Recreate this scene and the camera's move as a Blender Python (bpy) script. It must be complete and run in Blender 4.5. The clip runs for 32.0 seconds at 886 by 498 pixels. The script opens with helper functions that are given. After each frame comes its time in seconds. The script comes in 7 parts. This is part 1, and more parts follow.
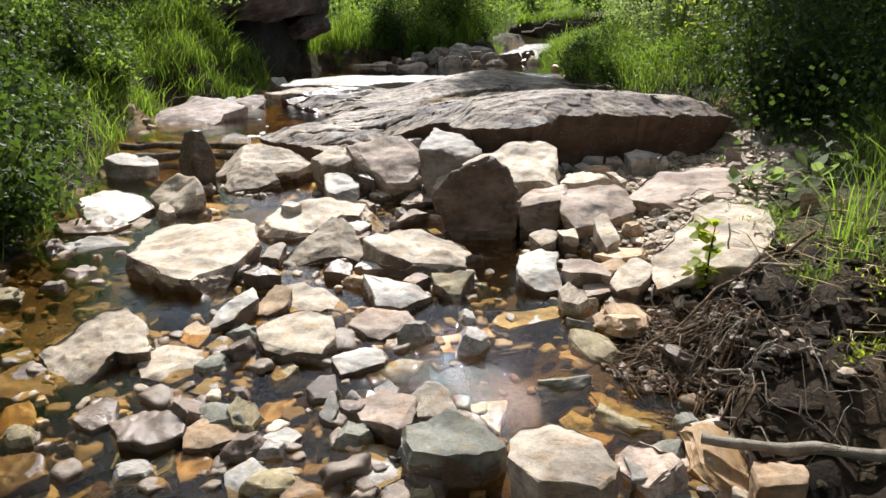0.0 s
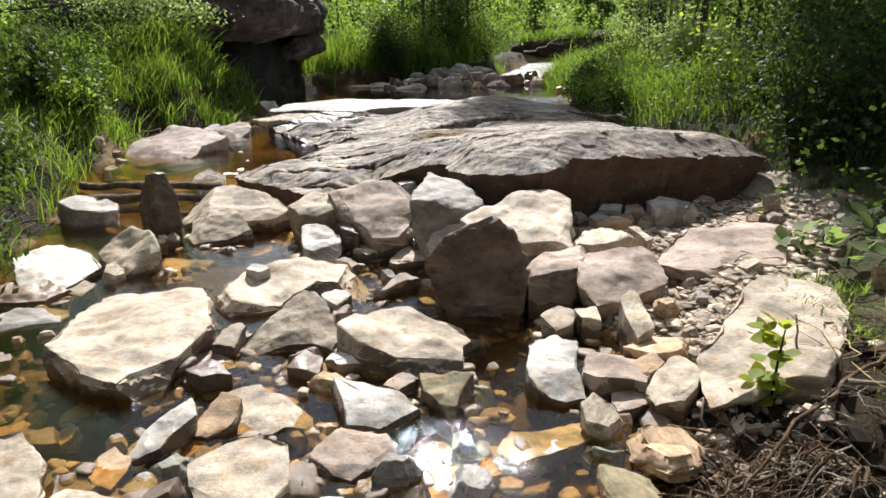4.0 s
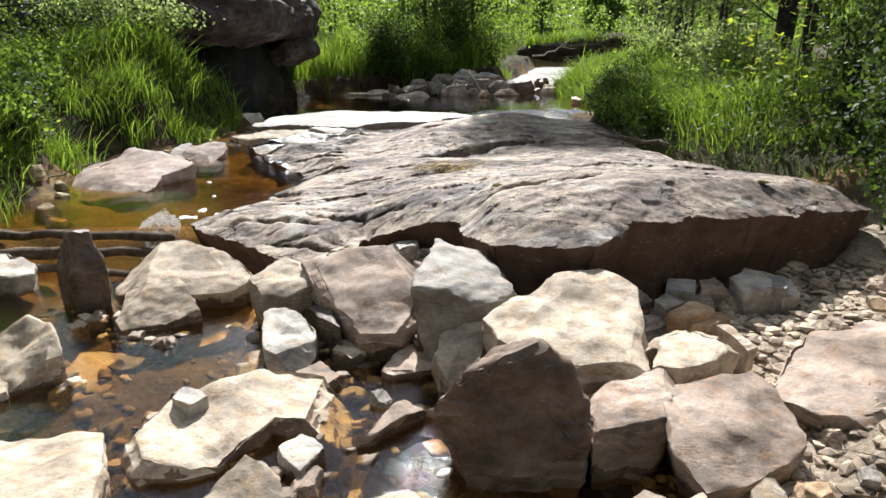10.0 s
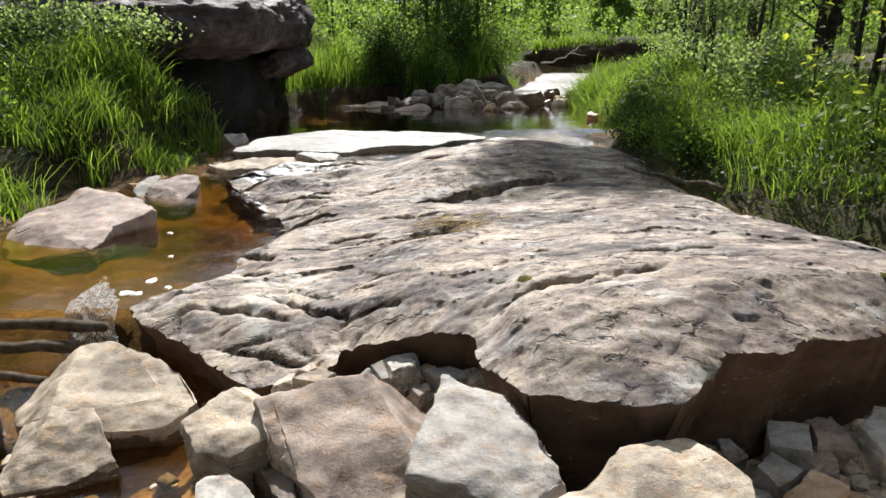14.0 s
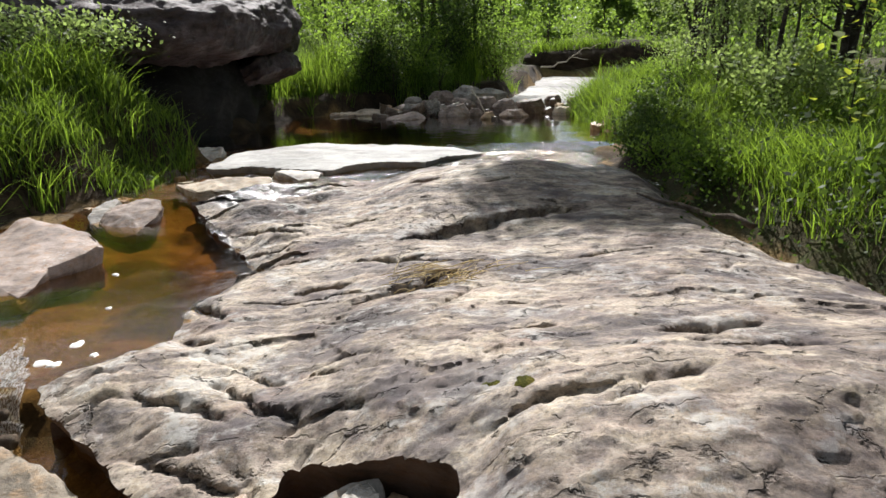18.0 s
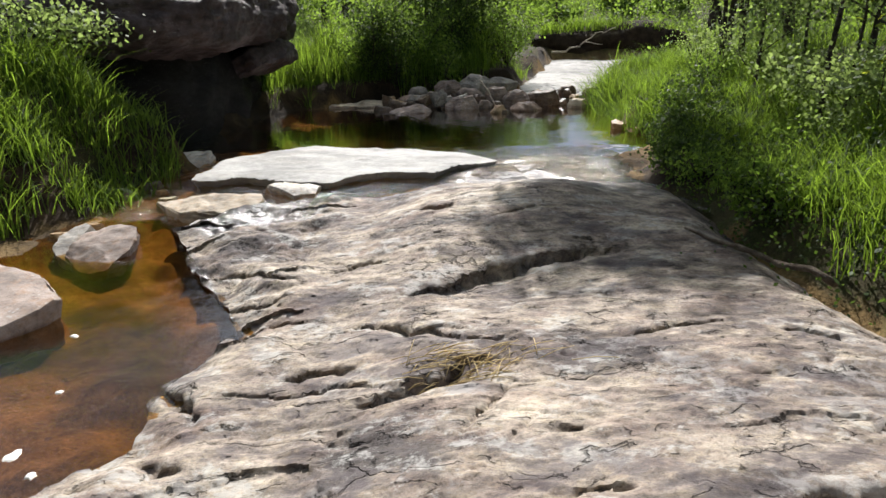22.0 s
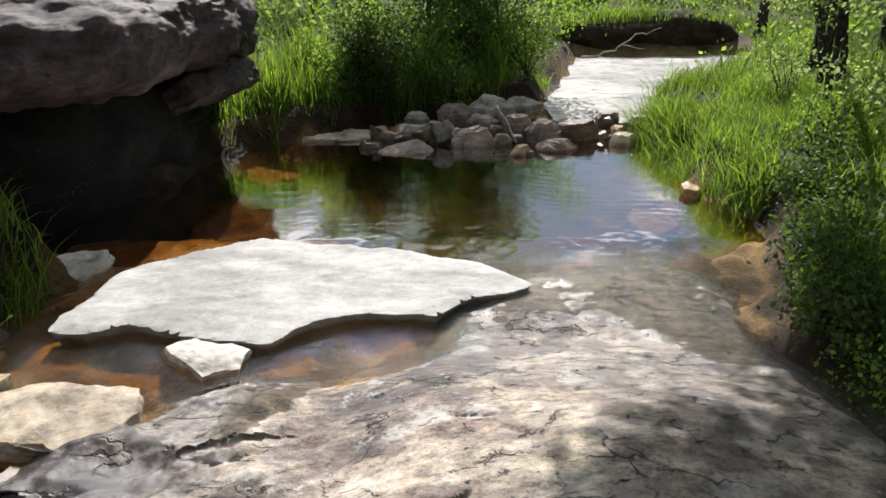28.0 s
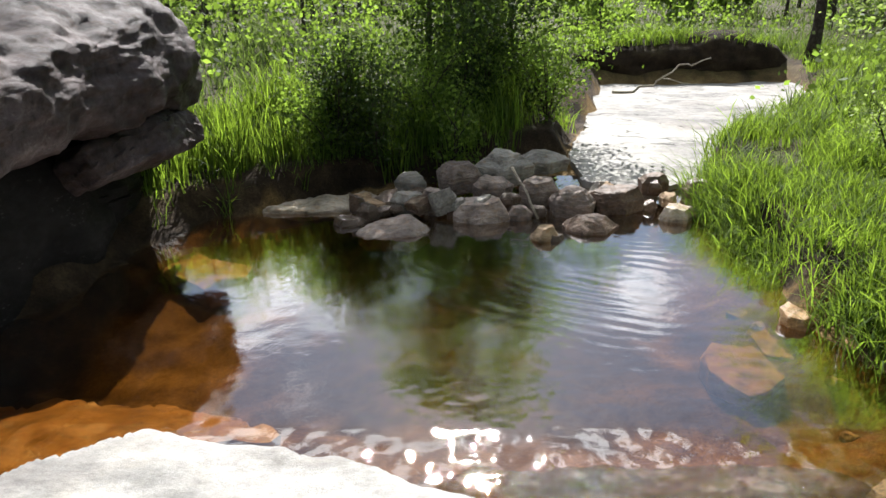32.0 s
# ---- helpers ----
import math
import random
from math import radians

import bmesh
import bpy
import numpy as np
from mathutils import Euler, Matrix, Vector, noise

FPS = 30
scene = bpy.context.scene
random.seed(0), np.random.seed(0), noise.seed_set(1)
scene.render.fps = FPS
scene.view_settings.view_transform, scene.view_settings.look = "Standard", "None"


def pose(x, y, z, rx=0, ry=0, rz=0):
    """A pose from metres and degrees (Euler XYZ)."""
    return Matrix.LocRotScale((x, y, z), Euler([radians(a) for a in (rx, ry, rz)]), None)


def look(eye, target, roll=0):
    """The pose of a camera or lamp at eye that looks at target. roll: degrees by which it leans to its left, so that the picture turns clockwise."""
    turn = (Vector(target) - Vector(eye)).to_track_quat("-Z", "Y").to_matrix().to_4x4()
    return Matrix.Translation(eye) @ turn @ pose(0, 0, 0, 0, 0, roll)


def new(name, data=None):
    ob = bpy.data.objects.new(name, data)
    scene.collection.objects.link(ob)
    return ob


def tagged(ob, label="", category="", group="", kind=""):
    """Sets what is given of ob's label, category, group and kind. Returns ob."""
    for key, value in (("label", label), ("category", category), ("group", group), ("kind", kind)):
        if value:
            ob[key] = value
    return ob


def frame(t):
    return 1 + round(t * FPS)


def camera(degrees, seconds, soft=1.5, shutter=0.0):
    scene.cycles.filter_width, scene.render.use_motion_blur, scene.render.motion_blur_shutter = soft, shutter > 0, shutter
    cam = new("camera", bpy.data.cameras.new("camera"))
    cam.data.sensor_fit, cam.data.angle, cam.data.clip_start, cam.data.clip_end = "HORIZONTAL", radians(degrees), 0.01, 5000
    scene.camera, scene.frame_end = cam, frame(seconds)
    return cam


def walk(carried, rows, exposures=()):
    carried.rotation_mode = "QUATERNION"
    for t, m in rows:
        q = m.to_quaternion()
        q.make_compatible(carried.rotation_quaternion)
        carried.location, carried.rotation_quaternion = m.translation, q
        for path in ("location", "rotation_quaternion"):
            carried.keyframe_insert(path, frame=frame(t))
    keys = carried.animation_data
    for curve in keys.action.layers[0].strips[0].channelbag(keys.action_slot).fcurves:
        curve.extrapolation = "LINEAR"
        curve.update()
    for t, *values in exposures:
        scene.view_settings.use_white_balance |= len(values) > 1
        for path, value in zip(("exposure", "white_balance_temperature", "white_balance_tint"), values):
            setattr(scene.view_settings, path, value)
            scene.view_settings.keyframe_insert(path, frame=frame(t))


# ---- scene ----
cam = camera(66.3, 32.0)
METRES, EYE, TILT, LEAN, TURN = 10.0, 1.2, -18.0, 0.0, 0.0
PATH = [
    (0, (0.071, 0.006, 1.242), (0.042, 1.906, 0.617), -1.2),
    (0.5, (0.096, 0.074, 1.25), (0.067, 1.974, 0.624), -1.2),
    (1, (0.117, 0.158, 1.263), (0.087, 2.06, 0.646), -1.2),
    (1.5, (0.126, 0.245, 1.278), (0.095, 2.152, 0.677), -1.2),
    (2, (0.126, 0.334, 1.295), (0.095, 2.244, 0.703), -1.2),
    (2.5, (0.114, 0.432, 1.311), (0.081, 2.344, 0.725), -1.3),
    (3, (0.102, 0.53, 1.328), (0.07, 2.442, 0.743), -1.2),
    (3.5, (0.106, 0.641, 1.332), (0.074, 2.554, 0.747), -1.2),
    (5.5, (0.073, 1.067, 1.345), (0.041, 2.979, 0.762), -1.0),
    (6, (0.033, 1.139, 1.357), (0.0, 3.051, 0.773), -1.0),
    (6.5, (0.017, 1.211, 1.358), (-0.017, 3.123, 0.773), -1.0),
    (7, (0.041, 1.3, 1.355), (0.008, 3.212, 0.769), -1.0),
    (7.5, (0.054, 1.395, 1.365), (0.02, 3.307, 0.781), -1.0),
    (8, (0.063, 1.479, 1.384), (0.03, 3.391, 0.799), -1.0),
    (8.5, (0.077, 1.589, 1.392), (0.044, 3.501, 0.808), -1.0),
    (9, (0.069, 1.722, 1.4), (0.038, 3.634, 0.814), -1.0),
    (9.5, (0.053, 1.874, 1.407), (0.021, 3.786, 0.821), -1.0),
    (10, (0.028, 2.024, 1.43), (-0.003, 3.937, 0.844), -0.9),
    (10.5, (0.012, 2.169, 1.463), (-0.022, 4.081, 0.876), -1.0),
    (11, (-0.009, 2.323, 1.488), (-0.045, 4.234, 0.902), -1.0),
    (11.5, (-0.031, 2.473, 1.507), (-0.066, 4.385, 0.919), -1.0),
    (12, (-0.03, 2.619, 1.528), (-0.067, 4.53, 0.94), -1.1),
    (12.5, (-0.019, 2.749, 1.556), (-0.057, 4.66, 0.967), -1.1),
    (13, (-0.017, 2.878, 1.581), (-0.056, 4.789, 0.992), -1.1),
    (13.5, (-0.001, 3.005, 1.598), (-0.039, 4.915, 1.008), -1.1),
    (14, (-0.006, 3.123, 1.604), (-0.044, 5.035, 1.016), -1.1),
    (14.5, (-0.015, 3.23, 1.619), (-0.053, 5.141, 1.031), -1.1),
    (16.5, (-0.003, 3.589, 1.65), (-0.04, 5.5, 1.062), -1.1),
    (17, (0.021, 3.672, 1.686), (-0.016, 5.584, 1.099), -1.1),
    (17.5, (0.05, 3.762, 1.694), (0.013, 5.674, 1.105), -1.1),
    (18, (0.065, 3.867, 1.681), (0.029, 5.778, 1.093), -1.1),
    (18.5, (0.068, 3.954, 1.692), (0.031, 5.865, 1.104), -1.1),
    (19, (0.044, 4.043, 1.715), (0.006, 5.954, 1.128), -1.1),
    (19.5, (0.03, 4.144, 1.753), (-0.006, 6.056, 1.167), -1.1),
    (20, (0.027, 4.243, 1.768), (-0.009, 6.155, 1.182), -1.1),
    (20.5, (0.035, 4.367, 1.797), (-0.001, 6.277, 1.206), -1.1),
    (21, (0.019, 4.481, 1.834), (-0.019, 6.385, 1.224), -1.1),
    (21.5, (-0.018, 4.591, 1.879), (-0.057, 6.487, 1.246), -1.1),
    (22, (-0.056, 4.702, 1.909), (-0.093, 6.59, 1.251), -1.0),
    (22.5, (-0.081, 4.828, 1.941), (-0.118, 6.708, 1.259), -1.1),
    (23, (-0.106, 4.972, 1.977), (-0.143, 6.84, 1.261), -1.1),
    (23.5, (-0.12, 5.139, 2.015), (-0.159, 6.992, 1.262), -1.1),
    (24, (-0.121, 5.317, 2.053), (-0.16, 7.156, 1.268), -1.2),
    (24.5, (-0.13, 5.557, 2.043), (-0.167, 7.407, 1.282), -1.0),
    (25, (-0.154, 5.809, 2.068), (-0.19, 7.681, 1.363), -0.9),
    (25.5, (-0.166, 6.077, 2.098), (-0.203, 7.948, 1.391), -0.8),
    (27.5, (-0.104, 7.295, 2.374), (-0.151, 9.154, 1.636), -0.7),
    (28, (-0.105, 7.602, 2.389), (-0.153, 9.46, 1.651), -0.8),
    (28.5, (-0.11, 7.911, 2.412), (-0.161, 9.769, 1.674), -0.8),
    (29, (-0.123, 8.224, 2.435), (-0.175, 10.083, 1.698), -0.9),
    (29.5, (-0.109, 8.553, 2.474), (-0.168, 10.411, 1.736), -1.1),
    (30, (-0.088, 8.874, 2.466), (-0.151, 10.736, 1.739), -1.0),
    (30.5, (-0.082, 9.168, 2.45), (-0.146, 11.034, 1.735), -0.8),
    (31, (-0.078, 9.423, 2.475), (-0.143, 11.291, 1.765), -0.8),
    (31.5, (-0.083, 9.648, 2.523), (-0.148, 11.515, 1.81), -0.8),
    (32, (-0.022, 9.882, 2.558), (-0.105, 11.748, 1.843), -1.1),
]
walk(cam, [(t, look(eye, target, roll)) for t, eye, target, roll in PATH], [(0, 0.97), (6, 1.0), (11, 1.06), (17, 0.86), (21, 0.8), (24, 0.82), (28, 0.93), (30, 1.02), (32, 1.26)])

# ---- light ----
SUN_UP, SUN_AZ = 44.5, -1.0          # degrees above the horizon; degrees to the right of upstream
world = bpy.data.worlds.new("sky")
scene.world = world
world.use_nodes = True
wn, wl = world.node_tree.nodes, world.node_tree.links
wn.clear()
sky = wn.new("ShaderNodeTexSky")
sky.sky_type, sky.sun_disc = "NISHITA", False
sky.sun_elevation, sky.sun_rotation = radians(SUN_UP), radians(SUN_AZ)
sky.altitude, sky.dust_density = 300, 0.8
wc = wn.new("ShaderNodeTexCoord")
wmap = wn.new("ShaderNodeMapping")
wmap.inputs["Scale"].default_value, wmap.inputs["Location"].default_value = (1.8, 1.8, 3.6), (-0.79, 0.0, 0.0)
wnoise = wn.new("ShaderNodeTexNoise")
wnoise.inputs["Scale"].default_value, wnoise.inputs["Detail"].default_value = 1.7, 7
wramp = wn.new("ShaderNodeValToRGB")
wramp.color_ramp.elements[0].position, wramp.color_ramp.elements[1].position = 0.53, 0.6
wmix = wn.new("ShaderNodeMixRGB")
wmix.inputs["Color2"].default_value = (215, 222, 234, 1)
wbg = wn.new("ShaderNodeBackground")
wbg.inputs["Strength"].default_value = 0.0038
wout = wn.new("ShaderNodeOutputWorld")
wl.new(wc.outputs["Generated"], wmap.inputs["Vector"])
wl.new(wmap.outputs["Vector"], wnoise.inputs["Vector"])
wl.new(wnoise.outputs["Fac"], wramp.inputs["Fac"])
wl.new(wramp.outputs["Color"], wmix.inputs["Fac"])
wblue = wn.new("ShaderNodeVectorMath")
wblue.operation = "SCALE"
wblue.inputs["Scale"].default_value = 9.0
wl.new(sky.outputs["Color"], wblue.inputs[0])
wl.new(wblue.outputs["Vector"], wmix.inputs["Color1"])
wsep = wn.new("ShaderNodeSeparateXYZ")
wl.new(wc.outputs["Generated"], wsep.inputs["Vector"])
whaze = wn.new("ShaderNodeMapRange")
whaze.inputs["From Min"].default_value, whaze.inputs["From Max"].default_value = 0.05, 0.65
whaze.inputs["To Min"].default_value, whaze.inputs["To Max"].default_value = 0.2, 0.0
wl.new(wsep.outputs["Z"], whaze.inputs["Value"])
wpale = wn.new("ShaderNodeMixRGB")
wpale.inputs["Color2"].default_value = (100, 126, 176, 1)
wl.new(whaze.outputs["Result"], wpale.inputs["Fac"])
wl.new(wmix.outputs["Color"], wpale.inputs["Color1"])
wl.new(wpale.outputs["Color"], wbg.inputs["Color"])
wl.new(wbg.outputs["Background"], wout.inputs["Surface"])
sun = new("sun", bpy.data.lights.new("sun", "SUN"))
sun.data.energy, sun.data.angle, sun.data.color = 5.0, radians(0.6), (1.0, 0.975, 0.955)
sun.matrix_world = look((0, 0, 30), (-math.sin(radians(SUN_AZ)) * math.cos(radians(SUN_UP)),
                                     -math.cos(radians(SUN_AZ)) * math.cos(radians(SUN_UP)), 30 - math.sin(radians(SUN_UP))))


# ---- numbers: noise on arrays ----
def lattice(ix, iy, iz, seed):
    h = (ix * 374761393 + iy * 668265263 + iz * 2147483647 + seed * 1274126177) & 0xFFFFFFFF
    h = ((h ^ (h >> 13)) * 1274126177) & 0xFFFFFFFF
    return ((h ^ (h >> 16)) & 0xFFFF) / 65535.0


def vnoise(p, seed=0):
    """Smooth value noise, -1 to 1, at rows of x, y, z."""
    i = np.floor(p).astype(np.int64)
    f = p - i
    f = f * f * (3 - 2 * f)
    total = 0
    for a in (0, 1):
        for b in (0, 1):
            for c in (0, 1):
                wgt = (f[..., 0] if a else 1 - f[..., 0]) * (f[..., 1] if b else 1 - f[..., 1]) * (f[..., 2] if c else 1 - f[..., 2])
                total = total + wgt * lattice(i[..., 0] + a, i[..., 1] + b, i[..., 2] + c, seed)
    return total * 2 - 1


def fbm(p, octaves=4, seed=0):
    total, size = 0, 1.0
    for k in range(octaves):
        total = total + size * vnoise(p * 2.03 ** k, seed + k)
        size *= 0.5
    return total


def flat3(x, y, sx=1.0, sy=1.0, z=0.0):
    return np.stack([x * sx, y * sy, np.zeros_like(x) + z], -1)


def smooth(v):
    v = np.clip(v, 0, 1)
    return v * v * (3 - 2 * v)


# ---- materials ----
def nodes_of(name):
    m = bpy.data.materials.new(name)
    m.use_nodes = True
    n, l = m.node_tree.nodes, m.node_tree.links
    return m, n, l, n["Principled BSDF"]


def noise_node(n, l, scale, detail=6, rough=0.6, vec=None, kind="ShaderNodeTexNoise"):
    t = n.new(kind)
    t.inputs["Scale"].default_value = scale
    if kind == "ShaderNodeTexNoise":
        t.inputs["Detail"].default_value, t.inputs["Roughness"].default_value = detail, rough
    if vec is not None:
        l.new(vec, t.inputs["Vector"])
    return t


def ramp_node(n, l, fac, stops):
    r = n.new("ShaderNodeValToRGB")
    while len(r.color_ramp.elements) < len(stops):
        r.color_ramp.elements.new(0.5)
    for e, (at, c) in zip(r.color_ramp.elements, stops):
        e.position, e.color = at, (*c, 1)
    l.new(fac, r.inputs["Fac"])
    return r


def mix_node(n, l, fac, a, b, mode="MIX"):
    m = n.new("ShaderNodeMixRGB")
    m.blend_type = mode
    for sock, v in (("Fac", fac), ("Color1", a), ("Color2", b)):
        if isinstance(v, (int, float)):
            m.inputs[sock].default_value = v
        elif isinstance(v, tuple):
            m.inputs[sock].default_value = (*v, 1)
        else:
            l.new(v, m.inputs[sock])
    return m.outputs["Color"]


def bump_node(n, l, height, strength, distance, under=None):
    b = n.new("ShaderNodeBump")
    b.inputs["Strength"].default_value, b.inputs["Distance"].default_value = strength, distance
    l.new(height, b.inputs["Height"])
    if under is not None:
        l.new(under, b.inputs["Normal"])
    return b.outputs["Normal"]


def rock_material(name, colour, dark=0.5, light=1.4, rough=0.72, scale=1.0, spots=(0.5, 0.5, 0.47), spotty=0.45, vary=0.25, cracks=0.12, mottle=0.75, relief=0.7):
    """Stone: broad stains, layered grain, pale lichen spots, fine pits."""
    m, n, l, b = nodes_of(name)
    co = n.new("ShaderNodeTexCoord").outputs["Object"]
    info = n.new("ShaderNodeObjectInfo")
    mp = n.new("ShaderNodeMapping")
    l.new(co, mp.inputs["Vector"])
    l.new(info.outputs["Random"], mp.inputs["Location"])
    mp.inputs["Scale"].default_value = (1, 1, 2.2)
    v = mp.outputs["Vector"]
    big = noise_node(n, l, 3.2 * scale, 5, 0.6, v)
    mid = noise_node(n, l, 14 * scale, 8, 0.7, v)
    fine = noise_node(n, l, 90 * scale, 6, 0.7, v)
    c0 = tuple(c * dark for c in colour)
    c1 = tuple(min(0.85, c * light) for c in colour)
    warm = (colour[0] * 1.05, colour[1] * 0.85, colour[2] * 0.66)
    base = ramp_node(n, l, big.outputs["Fac"], [(0.3, c0), (0.47, colour), (0.68, c1)]).outputs["Color"]
    rust = ramp_node(n, l, mid.outputs["Fac"], [(0.5, (0, 0, 0)), (0.7, (1, 1, 1))]).outputs["Color"]
    base = mix_node(n, l, rust, base, warm)
    speck = ramp_node(n, l, fine.outputs["Fac"], [(0.35, (0.55, 0.55, 0.55)), (0.6, (1.12, 1.12, 1.12))]).outputs["Color"]
    base = mix_node(n, l, 0.4, base, speck, "MULTIPLY")
    if mottle:
        mp3 = n.new("ShaderNodeMapping")
        l.new(co, mp3.inputs["Vector"])
        mp3.inputs["Scale"].default_value = (1, 1.9, 1)
        patch = noise_node(n, l, 6.5, 9, 0.72, mp3.outputs["Vector"])
        stain = ramp_node(n, l, patch.outputs["Fac"], [(0.36, (0.4, 0.39, 0.4)), (0.47, (0.85, 0.84, 0.83)), (0.6, (1.12, 1.12, 1.12))]).outputs["Color"]
        base = mix_node(n, l, mottle, base, stain, "MULTIPLY")
    vor = noise_node(n, l, 26 * scale, vec=v, kind="ShaderNodeTexVoronoi")
    sp = ramp_node(n, l, vor.outputs["Distance"], [(0.12, (1, 1, 1)), (0.3, (0, 0, 0))]).outputs["Color"]
    sp = mix_node(n, l, 1.0, sp, ramp_node(n, l, big.outputs["Fac"], [(0.52, (0, 0, 0)), (0.62, (spotty,) * 3)]).outputs["Color"], "MULTIPLY")
    base = mix_node(n, l, sp, base, spots)
    mp2 = n.new("ShaderNodeMapping")
    l.new(v, mp2.inputs["Vector"])
    mp2.inputs["Scale"].default_value, mp2.inputs["Rotation"].default_value = (1.0, 2.4, 1.6), (0.2, 0.1, 0.25)
    crack = noise_node(n, l, 2.6 * scale, 5, 0.62, mp2.outputs["Vector"])
    line = ramp_node(n, l, crack.outputs["Fac"], [(0.478, (1, 1, 1)), (0.494, (0.06, 0.06, 0.06)), (0.5, (0.06, 0.06, 0.06)), (0.512, (1, 1, 1))]).outputs["Color"]
    some = ramp_node(n, l, mid.outputs["Fac"], [(0.42, (0, 0, 0)), (0.55, (1, 1, 1))]).outputs["Color"]
    line = mix_node(n, l, some, (1, 1, 1), line)
    crack2 = noise_node(n, l, 7.5 * scale, 4, 0.6, mp2.outputs["Vector"])
    line2 = ramp_node(n, l, crack2.outputs["Fac"], [(0.485, (1, 1, 1)), (0.497, (0.2, 0.2, 0.2)), (0.509, (1, 1, 1))]).outputs["Color"]
    some2 = ramp_node(n, l, big.outputs["Fac"], [(0.36, (1, 1, 1)), (0.44, (0, 0, 0))]).outputs["Color"]
    line = mix_node(n, l, 1.0, line, mix_node(n, l, some2, (1, 1, 1), line2), "MULTIPLY")
    base = mix_node(n, l, cracks, base, line, "MULTIPLY")
    hsv = n.new("ShaderNodeHueSaturation")
    l.new(base, hsv.inputs["Color"])
    mr = n.new("ShaderNodeMapRange")
    mr.inputs["To Min"].default_value, mr.inputs["To Max"].default_value = 1 - vary, 1 + vary
    l.new(info.outputs["Random"], mr.inputs["Value"])
    l.new(mr.outputs["Result"], hsv.inputs["Value"])
    l.new(hsv.outputs["Color"], b.inputs["Base Color"])
    rr = ramp_node(n, l, mid.outputs["Fac"], [(0.3, (rough - 0.15,) * 3), (0.7, (min(1, rough + 0.12),) * 3)])
    l.new(rr.outputs["Color"], b.inputs["Roughness"])
    b.inputs["Specular IOR Level"].default_value = 0.5 if rough < 0.5 else 0.2
    h1 = bump_node(n, l, line, 0.2, 0.008, bump_node(n, l, mid.outputs["Fac"], min(1, 0.55 * relief), 0.014 * relief))
    l.new(bump_node(n, l, fine.outputs["Fac"], min(1, 0.35 * relief + 0.15), 0.005 * (1 + relief), h1), b.inputs["Normal"])
    return m


ROCK = {
    "cream": rock_material("rock_cream", (0.4, 0.34, 0.265), cracks=0.2, mottle=0.85),
    "white": rock_material("rock_pale", (0.54, 0.51, 0.46)),
    "pink": rock_material("rock_pink", (0.37, 0.295, 0.24), cracks=0.15, mottle=0.85),
    "tan": rock_material("rock_tan", (0.42, 0.3, 0.19)),
    "grey": rock_material("rock_grey", (0.34, 0.32, 0.29)),
    "green": rock_material("rock_grey_green", (0.2, 0.2, 0.165)),
    "olive": rock_material("rock_olive", (0.33, 0.28, 0.17)),
    "brown": rock_material("rock_brown", (0.15, 0.105, 0.075), rough=0.38),
    "darkbrown": rock_material("rock_dark_brown", (0.18, 0.13, 0.1), spots=(0.32, 0.26, 0.16), spotty=0.5, rough=0.6),
    "ochre": rock_material("rock_ochre", (0.3, 0.18, 0.07), rough=0.4),
    "wet_shaded": rock_material("wet_shaded_stone", (0.14, 0.1, 0.07), rough=0.35),
    "pinkdark": rock_material("rock_mauve", (0.3, 0.245, 0.215)),
}
WORD = {"cream": "cream", "white": "pale whitish", "pink": "pinkish", "tan": "tan", "grey": "grey", "green": "greenish grey", "olive": "olive-tinted",
        "brown": "wet brown", "darkbrown": "dark brown", "ochre": "ochre-stained", "pinkdark": "mauve"}


